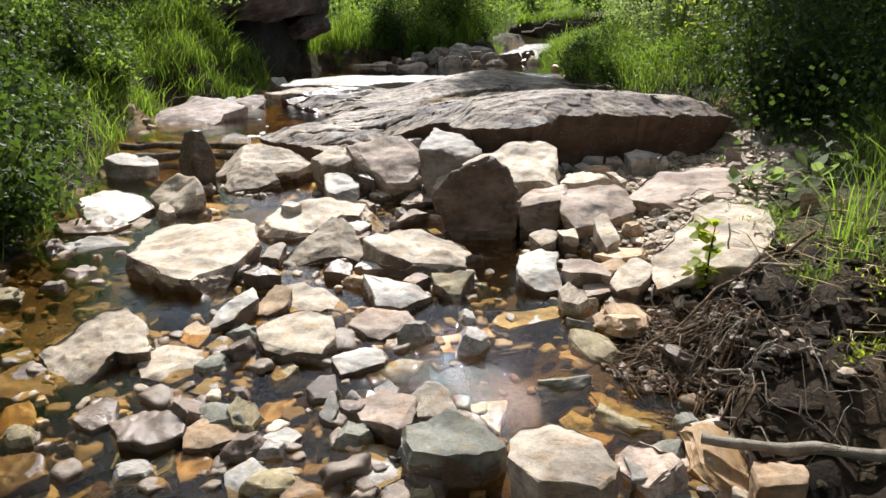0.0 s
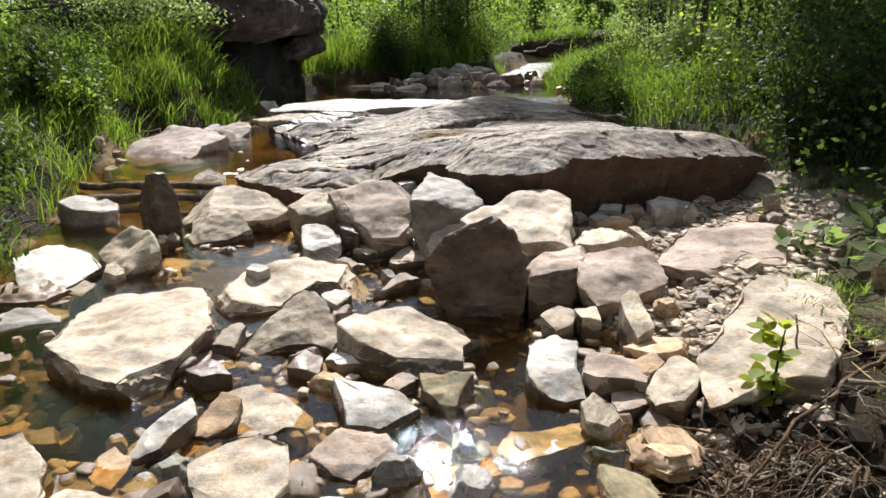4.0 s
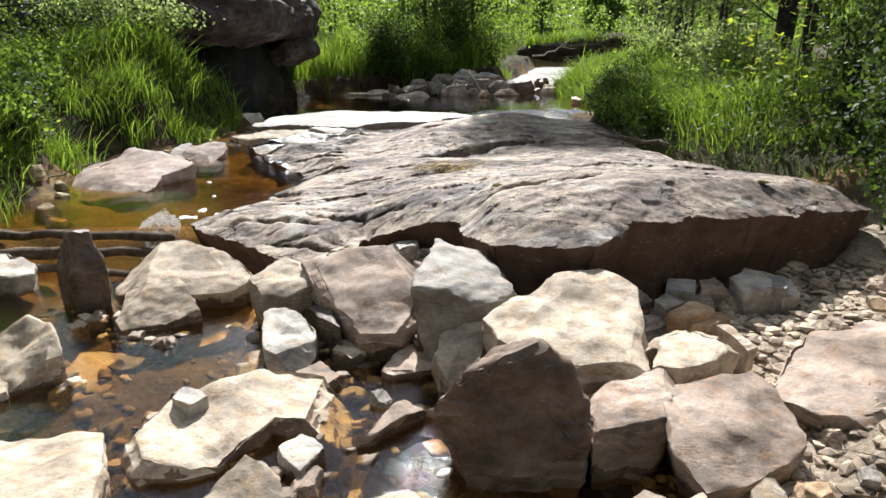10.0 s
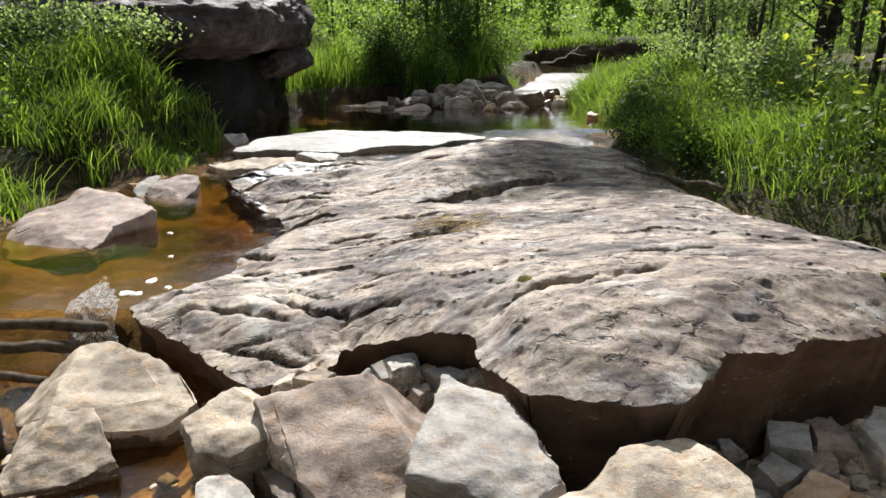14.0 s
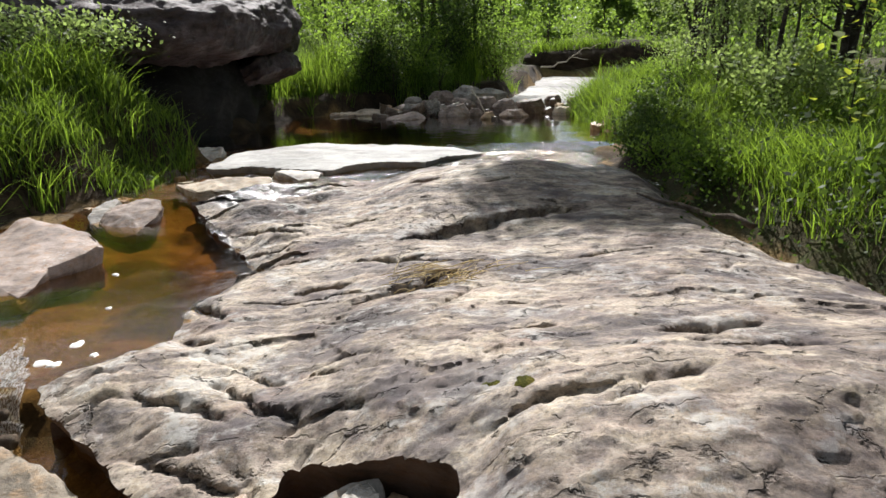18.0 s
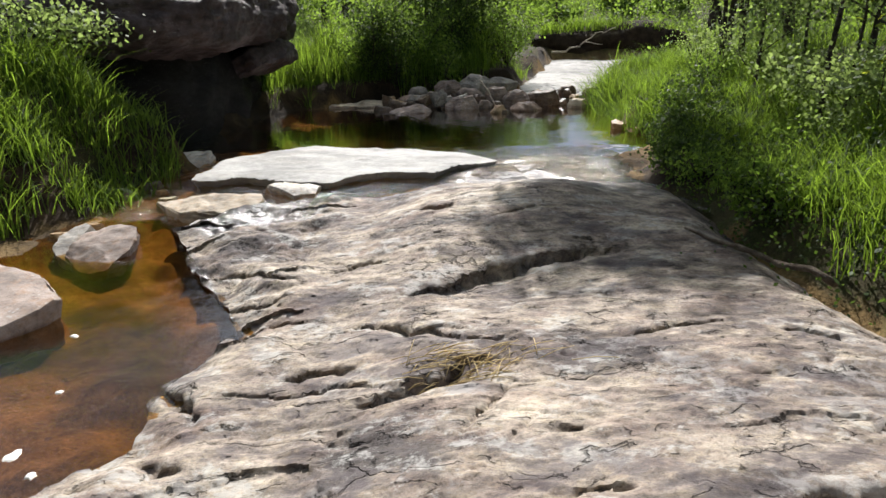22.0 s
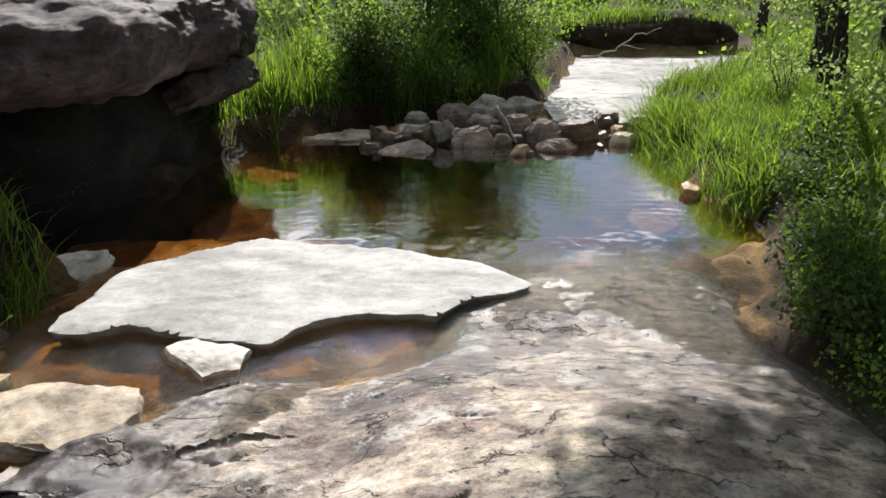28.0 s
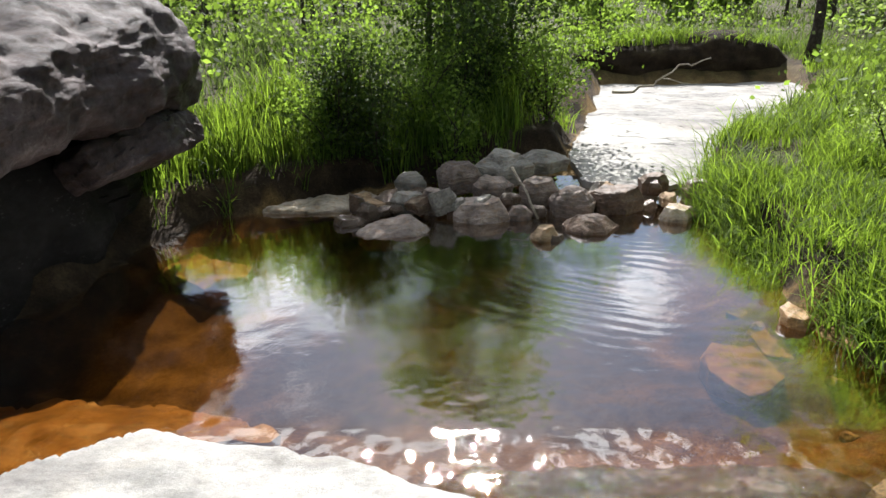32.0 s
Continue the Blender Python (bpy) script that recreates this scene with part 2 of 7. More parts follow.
def sheet_material(name, dark, middle, pale, stain, cracks=0.85, size=1.0, wet=False, marked=1.0):
    """Bedrock worn smooth: broad clouded tones, rusty and mauve stains, lichen flecks, hairline splits, wet places."""
    m, n, l, b = nodes_of(name)
    co = n.new("ShaderNodeTexCoord").outputs["Object"]

    def stretched(sx, sy, turn):
        mp = n.new("ShaderNodeMapping")
        l.new(co, mp.inputs["Vector"])
        mp.inputs["Scale"].default_value, mp.inputs["Rotation"].default_value = (sx, sy, 1.5), (0, 0, turn)
        return mp.outputs["Vector"]

    broad = noise_node(n, l, 1.15 * size, 7, 0.68, stretched(1, 1.3, 0.2))
    streak = noise_node(n, l, 5.0 * size, 8, 0.72, stretched(1, 2.3, 0.12))
    flecks = noise_node(n, l, 24 * size, 8, 0.8, stretched(1, 1.4, 0.1))
    grit = noise_node(n, l, 130, 4, 0.7, co)
    lichen = noise_node(n, l, 55 * size, 5, 0.75, stretched(1, 1.2, 0.3))
    base = ramp_node(n, l, broad.outputs["Fac"], [(0.4, dark), (0.49, middle), (0.6, pale)]).outputs["Color"]
    tint = noise_node(n, l, 2.3 * size, 6, 0.65, stretched(1, 1.6, 0.5))
    base = mix_node(n, l, ramp_node(n, l, tint.outputs["Fac"], [(0.5, (0, 0, 0)), (0.7, (0.6, 0.6, 0.6))]).outputs["Color"], base, stain)
    base = mix_node(n, l, 0.8 * marked, base, ramp_node(n, l, streak.outputs["Fac"], [(0.37, (0.32, 0.31, 0.31)), (0.48, (0.86, 0.86, 0.85)), (0.6, (1.2, 1.2, 1.19))]).outputs["Color"], "MULTIPLY")
    base = mix_node(n, l, 0.7 * marked, base, ramp_node(n, l, flecks.outputs["Fac"], [(0.38, (0.32, 0.31, 0.3)), (0.5, (1, 1, 1)), (0.66, (1.2, 1.2, 1.17))]).outputs["Color"], "MULTIPLY")
    base = mix_node(n, l, 0.35, base, ramp_node(n, l, grit.outputs["Fac"], [(0.35, (0.55, 0.55, 0.55)), (0.6, (1.1, 1.1, 1.1))]).outputs["Color"], "MULTIPLY")
    base = mix_node(n, l, 0.6 * marked, base, ramp_node(n, l, lichen.outputs["Fac"], [(0.36, (0.35, 0.34, 0.33)), (0.46, (1, 1, 1)), (0.58, (1, 1, 1)), (0.68, (1.25, 1.25, 1.22))]).outputs["Color"], "MULTIPLY")
    motley = noise_node(n, l, 9.0 * size, 6, 0.7, stretched(1, 1.5, -0.2))
    hues = ramp_node(n, l, motley.outputs["Fac"], [(0.3, (0.72, 0.72, 0.78)), (0.42, (1.0, 0.93, 0.88)), (0.5, (1, 1, 1)), (0.58, (1.07, 1.01, 0.88)), (0.68, (0.9, 0.95, 0.98))]).outputs["Color"]
    base = mix_node(n, l, 0.8 * marked, base, hues, "MULTIPLY")
    crust = noise_node(n, l, 3.1 * size, 9, 0.8, stretched(1, 1.3, 0.7))
    base = mix_node(n, l, ramp_node(n, l, crust.outputs["Fac"], [(0.53, (0, 0, 0)), (0.59, (0.6 * marked,) * 3)]).outputs["Color"], base, (0.47, 0.46, 0.43))
    soot = noise_node(n, l, 1.9 * size, 9, 0.78, stretched(1, 1.8, 0.3))
    base = mix_node(n, l, ramp_node(n, l, soot.outputs["Fac"], [(0.5, (0, 0, 0)), (0.6, (0.75 * marked,) * 3)]).outputs["Color"], base, (0.115, 0.098, 0.1))
    lines = None
    warp = noise_node(n, l, 2.6 * size, 5, 0.65, co)
    for scale, sy, turn, width, lo, hi in ((1.3, 2.6, 0.12, 0.012, 0.42, 0.5), (3.4, 2.2, -0.2, 0.02, 0.4, 0.46)):
        v = stretched(1, sy, turn)
        bent = n.new("ShaderNodeVectorMath")
        bent.operation = "MULTIPLY_ADD"
        bent.inputs[1].default_value = (0.55, 0.55, 0.55)
        l.new(warp.outputs["Color"], bent.inputs[0])
        l.new(v, bent.inputs[2])
        split = noise_node(n, l, scale * size, vec=bent.outputs["Vector"], kind="ShaderNodeTexVoronoi")
        split.feature = "DISTANCE_TO_EDGE"
        line = ramp_node(n, l, split.outputs["Distance"], [(0.35 * width, (0.04, 0.035, 0.03)), (1.6 * width, (1, 1, 1))]).outputs["Color"]
        some = ramp_node(n, l, (streak if scale > 2 else tint).outputs["Fac"], [(lo, (1, 1, 1)), (hi, (0, 0, 0))]).outputs["Color"]
        line = mix_node(n, l, some, (1, 1, 1), line)
        lines = line if lines is None else mix_node(n, l, 1.0, lines, line, "MULTIPLY")
    base = mix_node(n, l, cracks, base, lines, "MULTIPLY")
    b.inputs["Specular IOR Level"].default_value = 0.25
    if wet:
        # this weight also carries soft shade painted on the slab's hump
        at = n.new("ShaderNodeAttribute")
        at.attribute_name = "wet"
        base = mix_node(n, l, at.outputs["Fac"], base, mix_node(n, l, 1.0, base, (0.4, 0.39, 0.4), "MULTIPLY"))
        side_tone = n.new("ShaderNodeAttribute")
        side_tone.attribute_name = "mauve_side"
        base = mix_node(n, l, side_tone.outputs["Fac"], base, mix_node(n, l, 1.0, base, (0.62, 0.6, 0.62), "MULTIPLY"))
        for sock, dry, damp_shade in (("Roughness", 0.75, 0.22), ("Specular IOR Level", 0.22, 0.6)):
            l.new(mix_node(n, l, at.outputs["Fac"], (dry,) * 3, (damp_shade,) * 3), b.inputs[sock])
    else:
        b.inputs["Roughness"].default_value = 0.72
    l.new(base, b.inputs["Base Color"])
    h = bump_node(n, l, streak.outputs["Fac"], 0.35, 0.014)
    h = bump_node(n, l, flecks.outputs["Fac"], 0.7, 0.01, h)
    l.new(bump_node(n, l, lines, 0.9, 0.015, h) if cracks else h, b.inputs["Normal"])
    return m


slab_mat = sheet_material("slab_rock", (0.1, 0.087, 0.085), (0.315, 0.266, 0.225), (0.5, 0.436, 0.358), (0.24, 0.165, 0.14), 0.55, 1.0, True)
pale_slab_mat = sheet_material("pale_shelf_rock", (0.26, 0.256, 0.245), (0.39, 0.383, 0.365), (0.45, 0.443, 0.425), (0.36, 0.335, 0.3), 0.0, 0.8, False, 0.3)
# reddish-brown stain of the slab's face, darkened further to paint its shade
face_mat = rock_material("stained_shaded_rock", (0.13, 0.083, 0.06), dark=0.5, light=1.3, scale=0.8, vary=0.0, mottle=0.6)
boulder_mat = rock_material("boulder_rock", (0.074, 0.059, 0.06), dark=0.4, light=1.9, rough=0.62, scale=0.7, spots=(0.3, 0.29, 0.28), spotty=0.3, vary=0.05, mottle=0.9, relief=1.6)
# near-black colour stands in for the deep shade under the boulder
hollow_shade_mat = rock_material("shade_black_rock", (0.006, 0.005, 0.0045), rough=0.7, scale=0.7, vary=0.05, spotty=0.1)
far_slab_mat = sheet_material("far_shelf_rock", (0.19, 0.186, 0.178), (0.31, 0.302, 0.283), (0.37, 0.362, 0.342), (0.27, 0.24, 0.21), 0.7, 0.45, False, 0.4)


def soil_material(name, a, bcol, c, rough=0.9, scale=1.0):
    m, n, l, b = nodes_of(name)
    co = n.new("ShaderNodeTexCoord").outputs["Object"]
    big, fine = noise_node(n, l, 2.1 * scale, 6, 0.65, co), noise_node(n, l, 38 * scale, 7, 0.75, co)
    base = ramp_node(n, l, big.outputs["Fac"], [(0.32, a), (0.5, bcol), (0.68, c)]).outputs["Color"]
    sp = ramp_node(n, l, fine.outputs["Fac"], [(0.34, (0.4, 0.4, 0.4)), (0.66, (1.35, 1.3, 1.2))]).outputs["Color"]
    l.new(mix_node(n, l, 0.85, base, sp, "MULTIPLY"), b.inputs["Base Color"])
    b.inputs["Roughness"].default_value = rough
    b.inputs["Specular IOR Level"].default_value = 0.15
    l.new(bump_node(n, l, fine.outputs["Fac"], 0.8, 0.03), b.inputs["Normal"])
    return m


soil_mat = soil_material("dark_soil", (0.018, 0.013, 0.009), (0.035, 0.025, 0.017), (0.065, 0.05, 0.028), scale=1.5)


def ground_material():
    """Forest floor, stream bed, gravel, mud and a tone painted for the pool's depth, blended by the weights that the
    sheet carries.
    """
    m, n, l, b = nodes_of("ground")
    co = n.new("ShaderNodeTexCoord").outputs["Object"]
    big, fine = noise_node(n, l, 2.3, 6, 0.65, co), noise_node(n, l, 42, 7, 0.75, co)
    base = None
    for key, tones in (("", ((0.03, 0.045, 0.012), (0.07, 0.06, 0.03), (0.06, 0.09, 0.02))), ("bed", ((0.1, 0.062, 0.024), (0.21, 0.138, 0.058), (0.32, 0.22, 0.105))),
                       ("gravel", ((0.24, 0.2, 0.155), (0.38, 0.32, 0.25), (0.46, 0.4, 0.33))), ("mud", ((0.014, 0.01, 0.007), (0.04, 0.028, 0.018), (0.1, 0.072, 0.042))),
                       ("depth_tone", ((0.012, 0.009, 0.006), (0.025, 0.017, 0.01), (0.07, 0.042, 0.02)))):
        tone = ramp_node(n, l, big.outputs["Fac"], [(0.32, tones[0]), (0.5, tones[1]), (0.68, tones[2])]).outputs["Color"]
        if base is None:
            base = tone
        else:
            at = n.new("ShaderNodeAttribute")
            at.attribute_name = key
            base = mix_node(n, l, at.outputs["Fac"], base, tone)
    sp = ramp_node(n, l, fine.outputs["Fac"], [(0.34, (0.4, 0.4, 0.4)), (0.66, (1.35, 1.3, 1.2))]).outputs["Color"]
    l.new(mix_node(n, l, 0.85, base, sp, "MULTIPLY"), b.inputs["Base Color"])
    b.inputs["Roughness"].default_value = 0.85
    b.inputs["Specular IOR Level"].default_value = 0.15
    l.new(bump_node(n, l, fine.outputs["Fac"], 0.8, 0.03), b.inputs["Normal"])
    return m


ground_mat = ground_material()


def water_material(name, tint, ripple, scale, rough=0.04, mirror=2.35, floor_gloss=0.045):
    m, n, l, b = nodes_of(name)
    n.remove(b)
    out = n["Material Output"]
    co = n.new("ShaderNodeTexCoord").outputs["Object"]
    n1, n2 = noise_node(n, l, scale, 3, 0.55, co), noise_node(n, l, scale * 4.3, 3, 0.6, co)
    n3 = noise_node(n, l, scale * 15, 2, 0.5, co)
    nm = bump_node(n, l, n2.outputs["Fac"], ripple, 0.02, bump_node(n, l, n1.outputs["Fac"], ripple, 0.05))
    nm = bump_node(n, l, n3.outputs["Fac"], ripple, 0.008, nm)
    gloss = n.new("ShaderNodeBsdfGlossy")
    gloss.inputs["Roughness"].default_value = rough
    l.new(nm, gloss.inputs["Normal"])
    clear = n.new("ShaderNodeBsdfTransparent")
    clear.inputs["Color"].default_value = (*tint, 1)
    lw = n.new("ShaderNodeLayerWeight")
    lw.inputs["Blend"].default_value = 0.5
    l.new(nm, lw.inputs["Normal"])
    pw = n.new("ShaderNodeMath")
    pw.operation = "POWER"
    pw.inputs[1].default_value = mirror
    l.new(lw.outputs["Facing"], pw.inputs[0])
    fr = n.new("ShaderNodeMath")
    fr.operation = "MULTIPLY_ADD"
    fr.inputs[1].default_value, fr.inputs[2].default_value = 0.95, floor_gloss
    l.new(pw.outputs["Value"], fr.inputs[0])
    mx = n.new("ShaderNodeMixShader")
    l.new(fr.outputs["Value"], mx.inputs["Fac"])
    l.new(clear.outputs["BSDF"], mx.inputs[1])
    l.new(gloss.outputs["BSDF"], mx.inputs[2])
    l.new(mx.outputs["Shader"], out.inputs["Surface"])
    return m


stream_water_mat = water_material("stream_water", (0.86, 0.71, 0.44), 0.1, 9, 0.015, 3.0, 0.022)
amber_water_mat = water_material("amber_water", (0.85, 0.63, 0.31), 0.08, 7, 0.015, 2.9, 0.022)
pool_water_mat = water_material("pool_water", (0.86, 0.63, 0.32), 0.03, 5, 0.012, 1.15, 0.04)
channel_water_mat = water_material("channel_water", (0.92, 0.72, 0.42), 0.5, 13, 0.05, 2.8)
film_water_mat = water_material("film_water", (0.8, 0.75, 0.67), 1.0, 24, 0.06, 2.0, 0.07)


def white_water_material():
    """Falling water: clear between white streaks, for bubbles and for painted sun glitter."""
    m, n, l, b = nodes_of("white_water")
    out = n["Material Output"]
    mp = n.new("ShaderNodeMapping")
    l.new(n.new("ShaderNodeTexCoord").outputs["Object"], mp.inputs["Vector"])
    mp.inputs["Scale"].default_value = (3.2, 1, 1)
    fizz = noise_node(n, l, 48, 6, 0.8, mp.outputs["Vector"])
    b.inputs["Base Color"].default_value, b.inputs["Roughness"].default_value = (0.85, 0.84, 0.8, 1), 0.25
    l.new(bump_node(n, l, fizz.outputs["Fac"], 1.0, 0.03), b.inputs["Normal"])
    clear = n.new("ShaderNodeBsdfTransparent")
    mx = n.new("ShaderNodeMixShader")
    l.new(ramp_node(n, l, fizz.outputs["Fac"], [(0.44, (0.02, 0.02, 0.02)), (0.56, (0.9, 0.9, 0.9))]).outputs["Color"], mx.inputs["Fac"])
    l.new(clear.outputs["BSDF"], mx.inputs[1])
    l.new(b.outputs["BSDF"], mx.inputs[2])
    l.new(mx.outputs["Shader"], out.inputs["Surface"])
    return m


white_water_mat = white_water_material()


def leaf_material(name, front, through_c, amount=0.5, rough=0.65, vary=0.4):
    """A thin leaf: it shines through when the sun stands behind it."""
    m, n, l, b = nodes_of(name)
    out = n["Material Output"]
    geo = n.new("ShaderNodeNewGeometry")
    hsv1, hsv2 = n.new("ShaderNodeHueSaturation"), n.new("ShaderNodeHueSaturation")
    mr = n.new("ShaderNodeMapRange")
    mr.inputs["To Min"].default_value, mr.inputs["To Max"].default_value = 1 - vary, 1 + vary
    l.new(geo.outputs["Random Per Island"], mr.inputs["Value"])
    for h, c in ((hsv1, front), (hsv2, through_c)):
        h.inputs["Color"].default_value = (*c, 1)
        l.new(mr.outputs["Result"], h.inputs["Value"])
    l.new(hsv1.outputs["Color"], b.inputs["Base Color"])
    b.inputs["Roughness"].default_value = rough
    b.inputs["Specular IOR Level"].default_value = 0.3
    tr = n.new("ShaderNodeBsdfTranslucent")
    l.new(hsv2.outputs["Color"], tr.inputs["Color"])
    mx = n.new("ShaderNodeMixShader")
    mx.inputs["Fac"].default_value = amount
    l.new(b.outputs["BSDF"], mx.inputs[1])
    l.new(tr.outputs["BSDF"], mx.inputs[2])
    l.new(mx.outputs["Shader"], out.inputs["Surface"])
    return m


grass_mat = leaf_material("grass_blades", (0.055, 0.095, 0.016), (0.25, 0.38, 0.035), 0.45, vary=0.6)
dry_grass_mat = leaf_material("dry_grass", (0.3, 0.23, 0.1), (0.4, 0.3, 0.12), 0.3)
straw_mat = leaf_material("pale_straw", (0.55, 0.42, 0.2), (0.4, 0.3, 0.12), 0.15)
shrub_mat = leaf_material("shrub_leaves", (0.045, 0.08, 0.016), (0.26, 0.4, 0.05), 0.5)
silver_leaf_mat = leaf_material("silvery_leaves", (0.13, 0.17, 0.07), (0.34, 0.45, 0.12), 0.45, 0.6)
young_leaf_mat = leaf_material("young_leaves", (0.16, 0.22, 0.02), (0.55, 0.62, 0.06))
birch_leaf_mat = leaf_material("birch_leaves", (0.07, 0.12, 0.025), (0.28, 0.42, 0.06), 0.45, 0.6)
# shrub leaves again, with the shade of the trees put into the colour
shade_leaf_mat = leaf_material("shaded_shrub_leaves", (0.03, 0.052, 0.013), (0.12, 0.2, 0.025), 0.28)
wood_grass_mat = leaf_material("woodland_grass", (0.06, 0.085, 0.025), (0.16, 0.23, 0.05), 0.4)
bark_mat = soil_material("dark_bark", (0.035, 0.028, 0.022), (0.07, 0.058, 0.047), (0.13, 0.115, 0.1), 0.9, 6)
pale_wood_mat = soil_material("bleached_wood", (0.3, 0.25, 0.2), (0.45, 0.4, 0.33), (0.58, 0.53, 0.46), 0.75, 8)
dark_wood_mat = soil_material("wet_wood", (0.08, 0.06, 0.042), (0.17, 0.13, 0.098), (0.28, 0.23, 0.18), 0.55, 7)
foam_mat, fn_, fl_, fb_ = nodes_of("foam")
fb_.inputs["Base Color"].default_value, fb_.inputs["Roughness"].default_value = (0.82, 0.8, 0.74, 1), 0.6
moss_mat = soil_material("moss", (0.04, 0.05, 0.008), (0.1, 0.1, 0.015), (0.2, 0.17, 0.03), 0.95, 5)


# ---- meshes ----
def mesh_of(name, verts, faces, material, smooth_shade=True):
    me = bpy.data.meshes.new(name)
    verts = np.asarray(verts, np.float32)
    if isinstance(faces, np.ndarray):
        k = faces.shape[1]
        me.vertices.add(len(verts))
        me.vertices.foreach_set("co", verts.ravel())
        me.loops.add(faces.size)
        me.loops.foreach_set("vertex_index", faces.astype(np.int32).ravel())
        me.polygons.add(len(faces))
        me.polygons.foreach_set("loop_start", np.arange(0, faces.size, k, dtype=np.int32))
        me.polygons.foreach_set("loop_total", np.full(len(faces), k, np.int32))
        me.update(calc_edges=True)
        me.validate()
    else:
        me.from_pydata([tuple(map(float, v)) for v in verts], [], faces)
    for m in (material if isinstance(material, (list, tuple)) else [material]):
        me.materials.append(m)
    me.polygons.foreach_set("use_smooth", np.full(len(me.polygons), smooth_shade))
    return me


def part(name, me, parent=None, label="", at=None):
    ob = new(name, me)
    if at is not None:
        ob.matrix_basis = at
    if parent is not None:
        ob.parent = parent
    if label:
        ob["label"] = label
    return ob


def grid_faces(nx, ny):
    i = np.arange(nx * ny).reshape(nx, ny)
    return np.stack([i[:-1, :-1], i[1:, :-1], i[1:, 1:], i[:-1, 1:]], -1).reshape(-1, 4)


def tube(points, radii, sides=7):
    """A tapered, bent tube along points: verts and quads."""
    pts = [Vector(p) for p in points]
    verts, faces = [], []
    for i, p in enumerate(pts):
        d = (pts[min(i + 1, len(pts) - 1)] - pts[max(i - 1, 0)]).normalized()
        side = d.cross(Vector((0.31, 0.2, 0.93))).normalized()
        up = d.cross(side)
        for k in range(sides):
            a = 2 * math.pi * k / sides
            verts.append(p + (side * math.cos(a) + up * math.sin(a)) * radii[i])
    for i in range(len(pts) - 1):
        for k in range(sides):
            a, b = i * sides + k, i * sides + (k + 1) % sides
            faces.append((a, b, b + sides, a + sides))
    n = len(verts)
    verts += [pts[0], pts[-1]]
    for k in range(sides):
        faces.append((n, (k + 1) % sides, k, k))
        e = (len(pts) - 1) * sides
        faces.append((n + 1, e + k, e + (k + 1) % sides, e + (k + 1) % sides))
    return [tuple(v) for v in verts], [tuple(dict.fromkeys(f)) for f in faces]


def joined(pieces):
    verts, faces = [], []
    for v, f in pieces:
        o = len(verts)
        verts += v
        faces += [tuple(i + o for i in q) for q in f]
    return verts, faces


# ---- the lie of the land ----
EDGE_Y = (-6, 2, 3.5, 4.5, 6, 7.9, 9.7, 10.8, 12.2, 13, 15, 15.8, 16.4, 17.2, 18.2, 19, 20.4, 24.6, 26)
EDGE_L = (-2.7, -2.4, -2.55, -2.75, -3.1, -3.7, -3.75, -3.3, -3.1, -4.0, -3.3, -3.0, -2.7, -1.9, 0.0, 1.2, 1.6, 2.7, 2.9)
EDGE_RY = (-6, 1.8, 2.44, 3, 3.9, 5.15, 6.5, 6.85, 7.9, 9.5, 11.3, 12.5, 13.3, 15.5, 16.6, 17.9, 20, 23.5, 26)
EDGE_R = (1.7, 1.35, 1.05, 1.3, 1.8, 2.55, 2.85, 2.65, 1.95, 1.8, 1.7, 2.25, 2.5, 2.35, 2.35, 2.7, 4.2, 6.8, 7.2)
LEVEL_Y = (-6, 1.5, 2.9, 4.3, 6.3, 6.7, 10.5, 11.3, 12.4, 17, 24)
LEVEL_Z = (-0.18, -0.16, -0.02, 0.01, 0.04, 0.23, 0.23, 0.27, 0.35, 0.35, 0.5)


def level(y):
    """The height of the stream's water."""
    return np.interp(y, LEVEL_Y, LEVEL_Z)


def bank(x, y):
    """How far outside the stream's edge a place lies."""
    return np.maximum(np.maximum(np.interp(y, EDGE_Y, EDGE_L) - x, x - np.interp(y, EDGE_RY, EDGE_R)), y - 25.2)


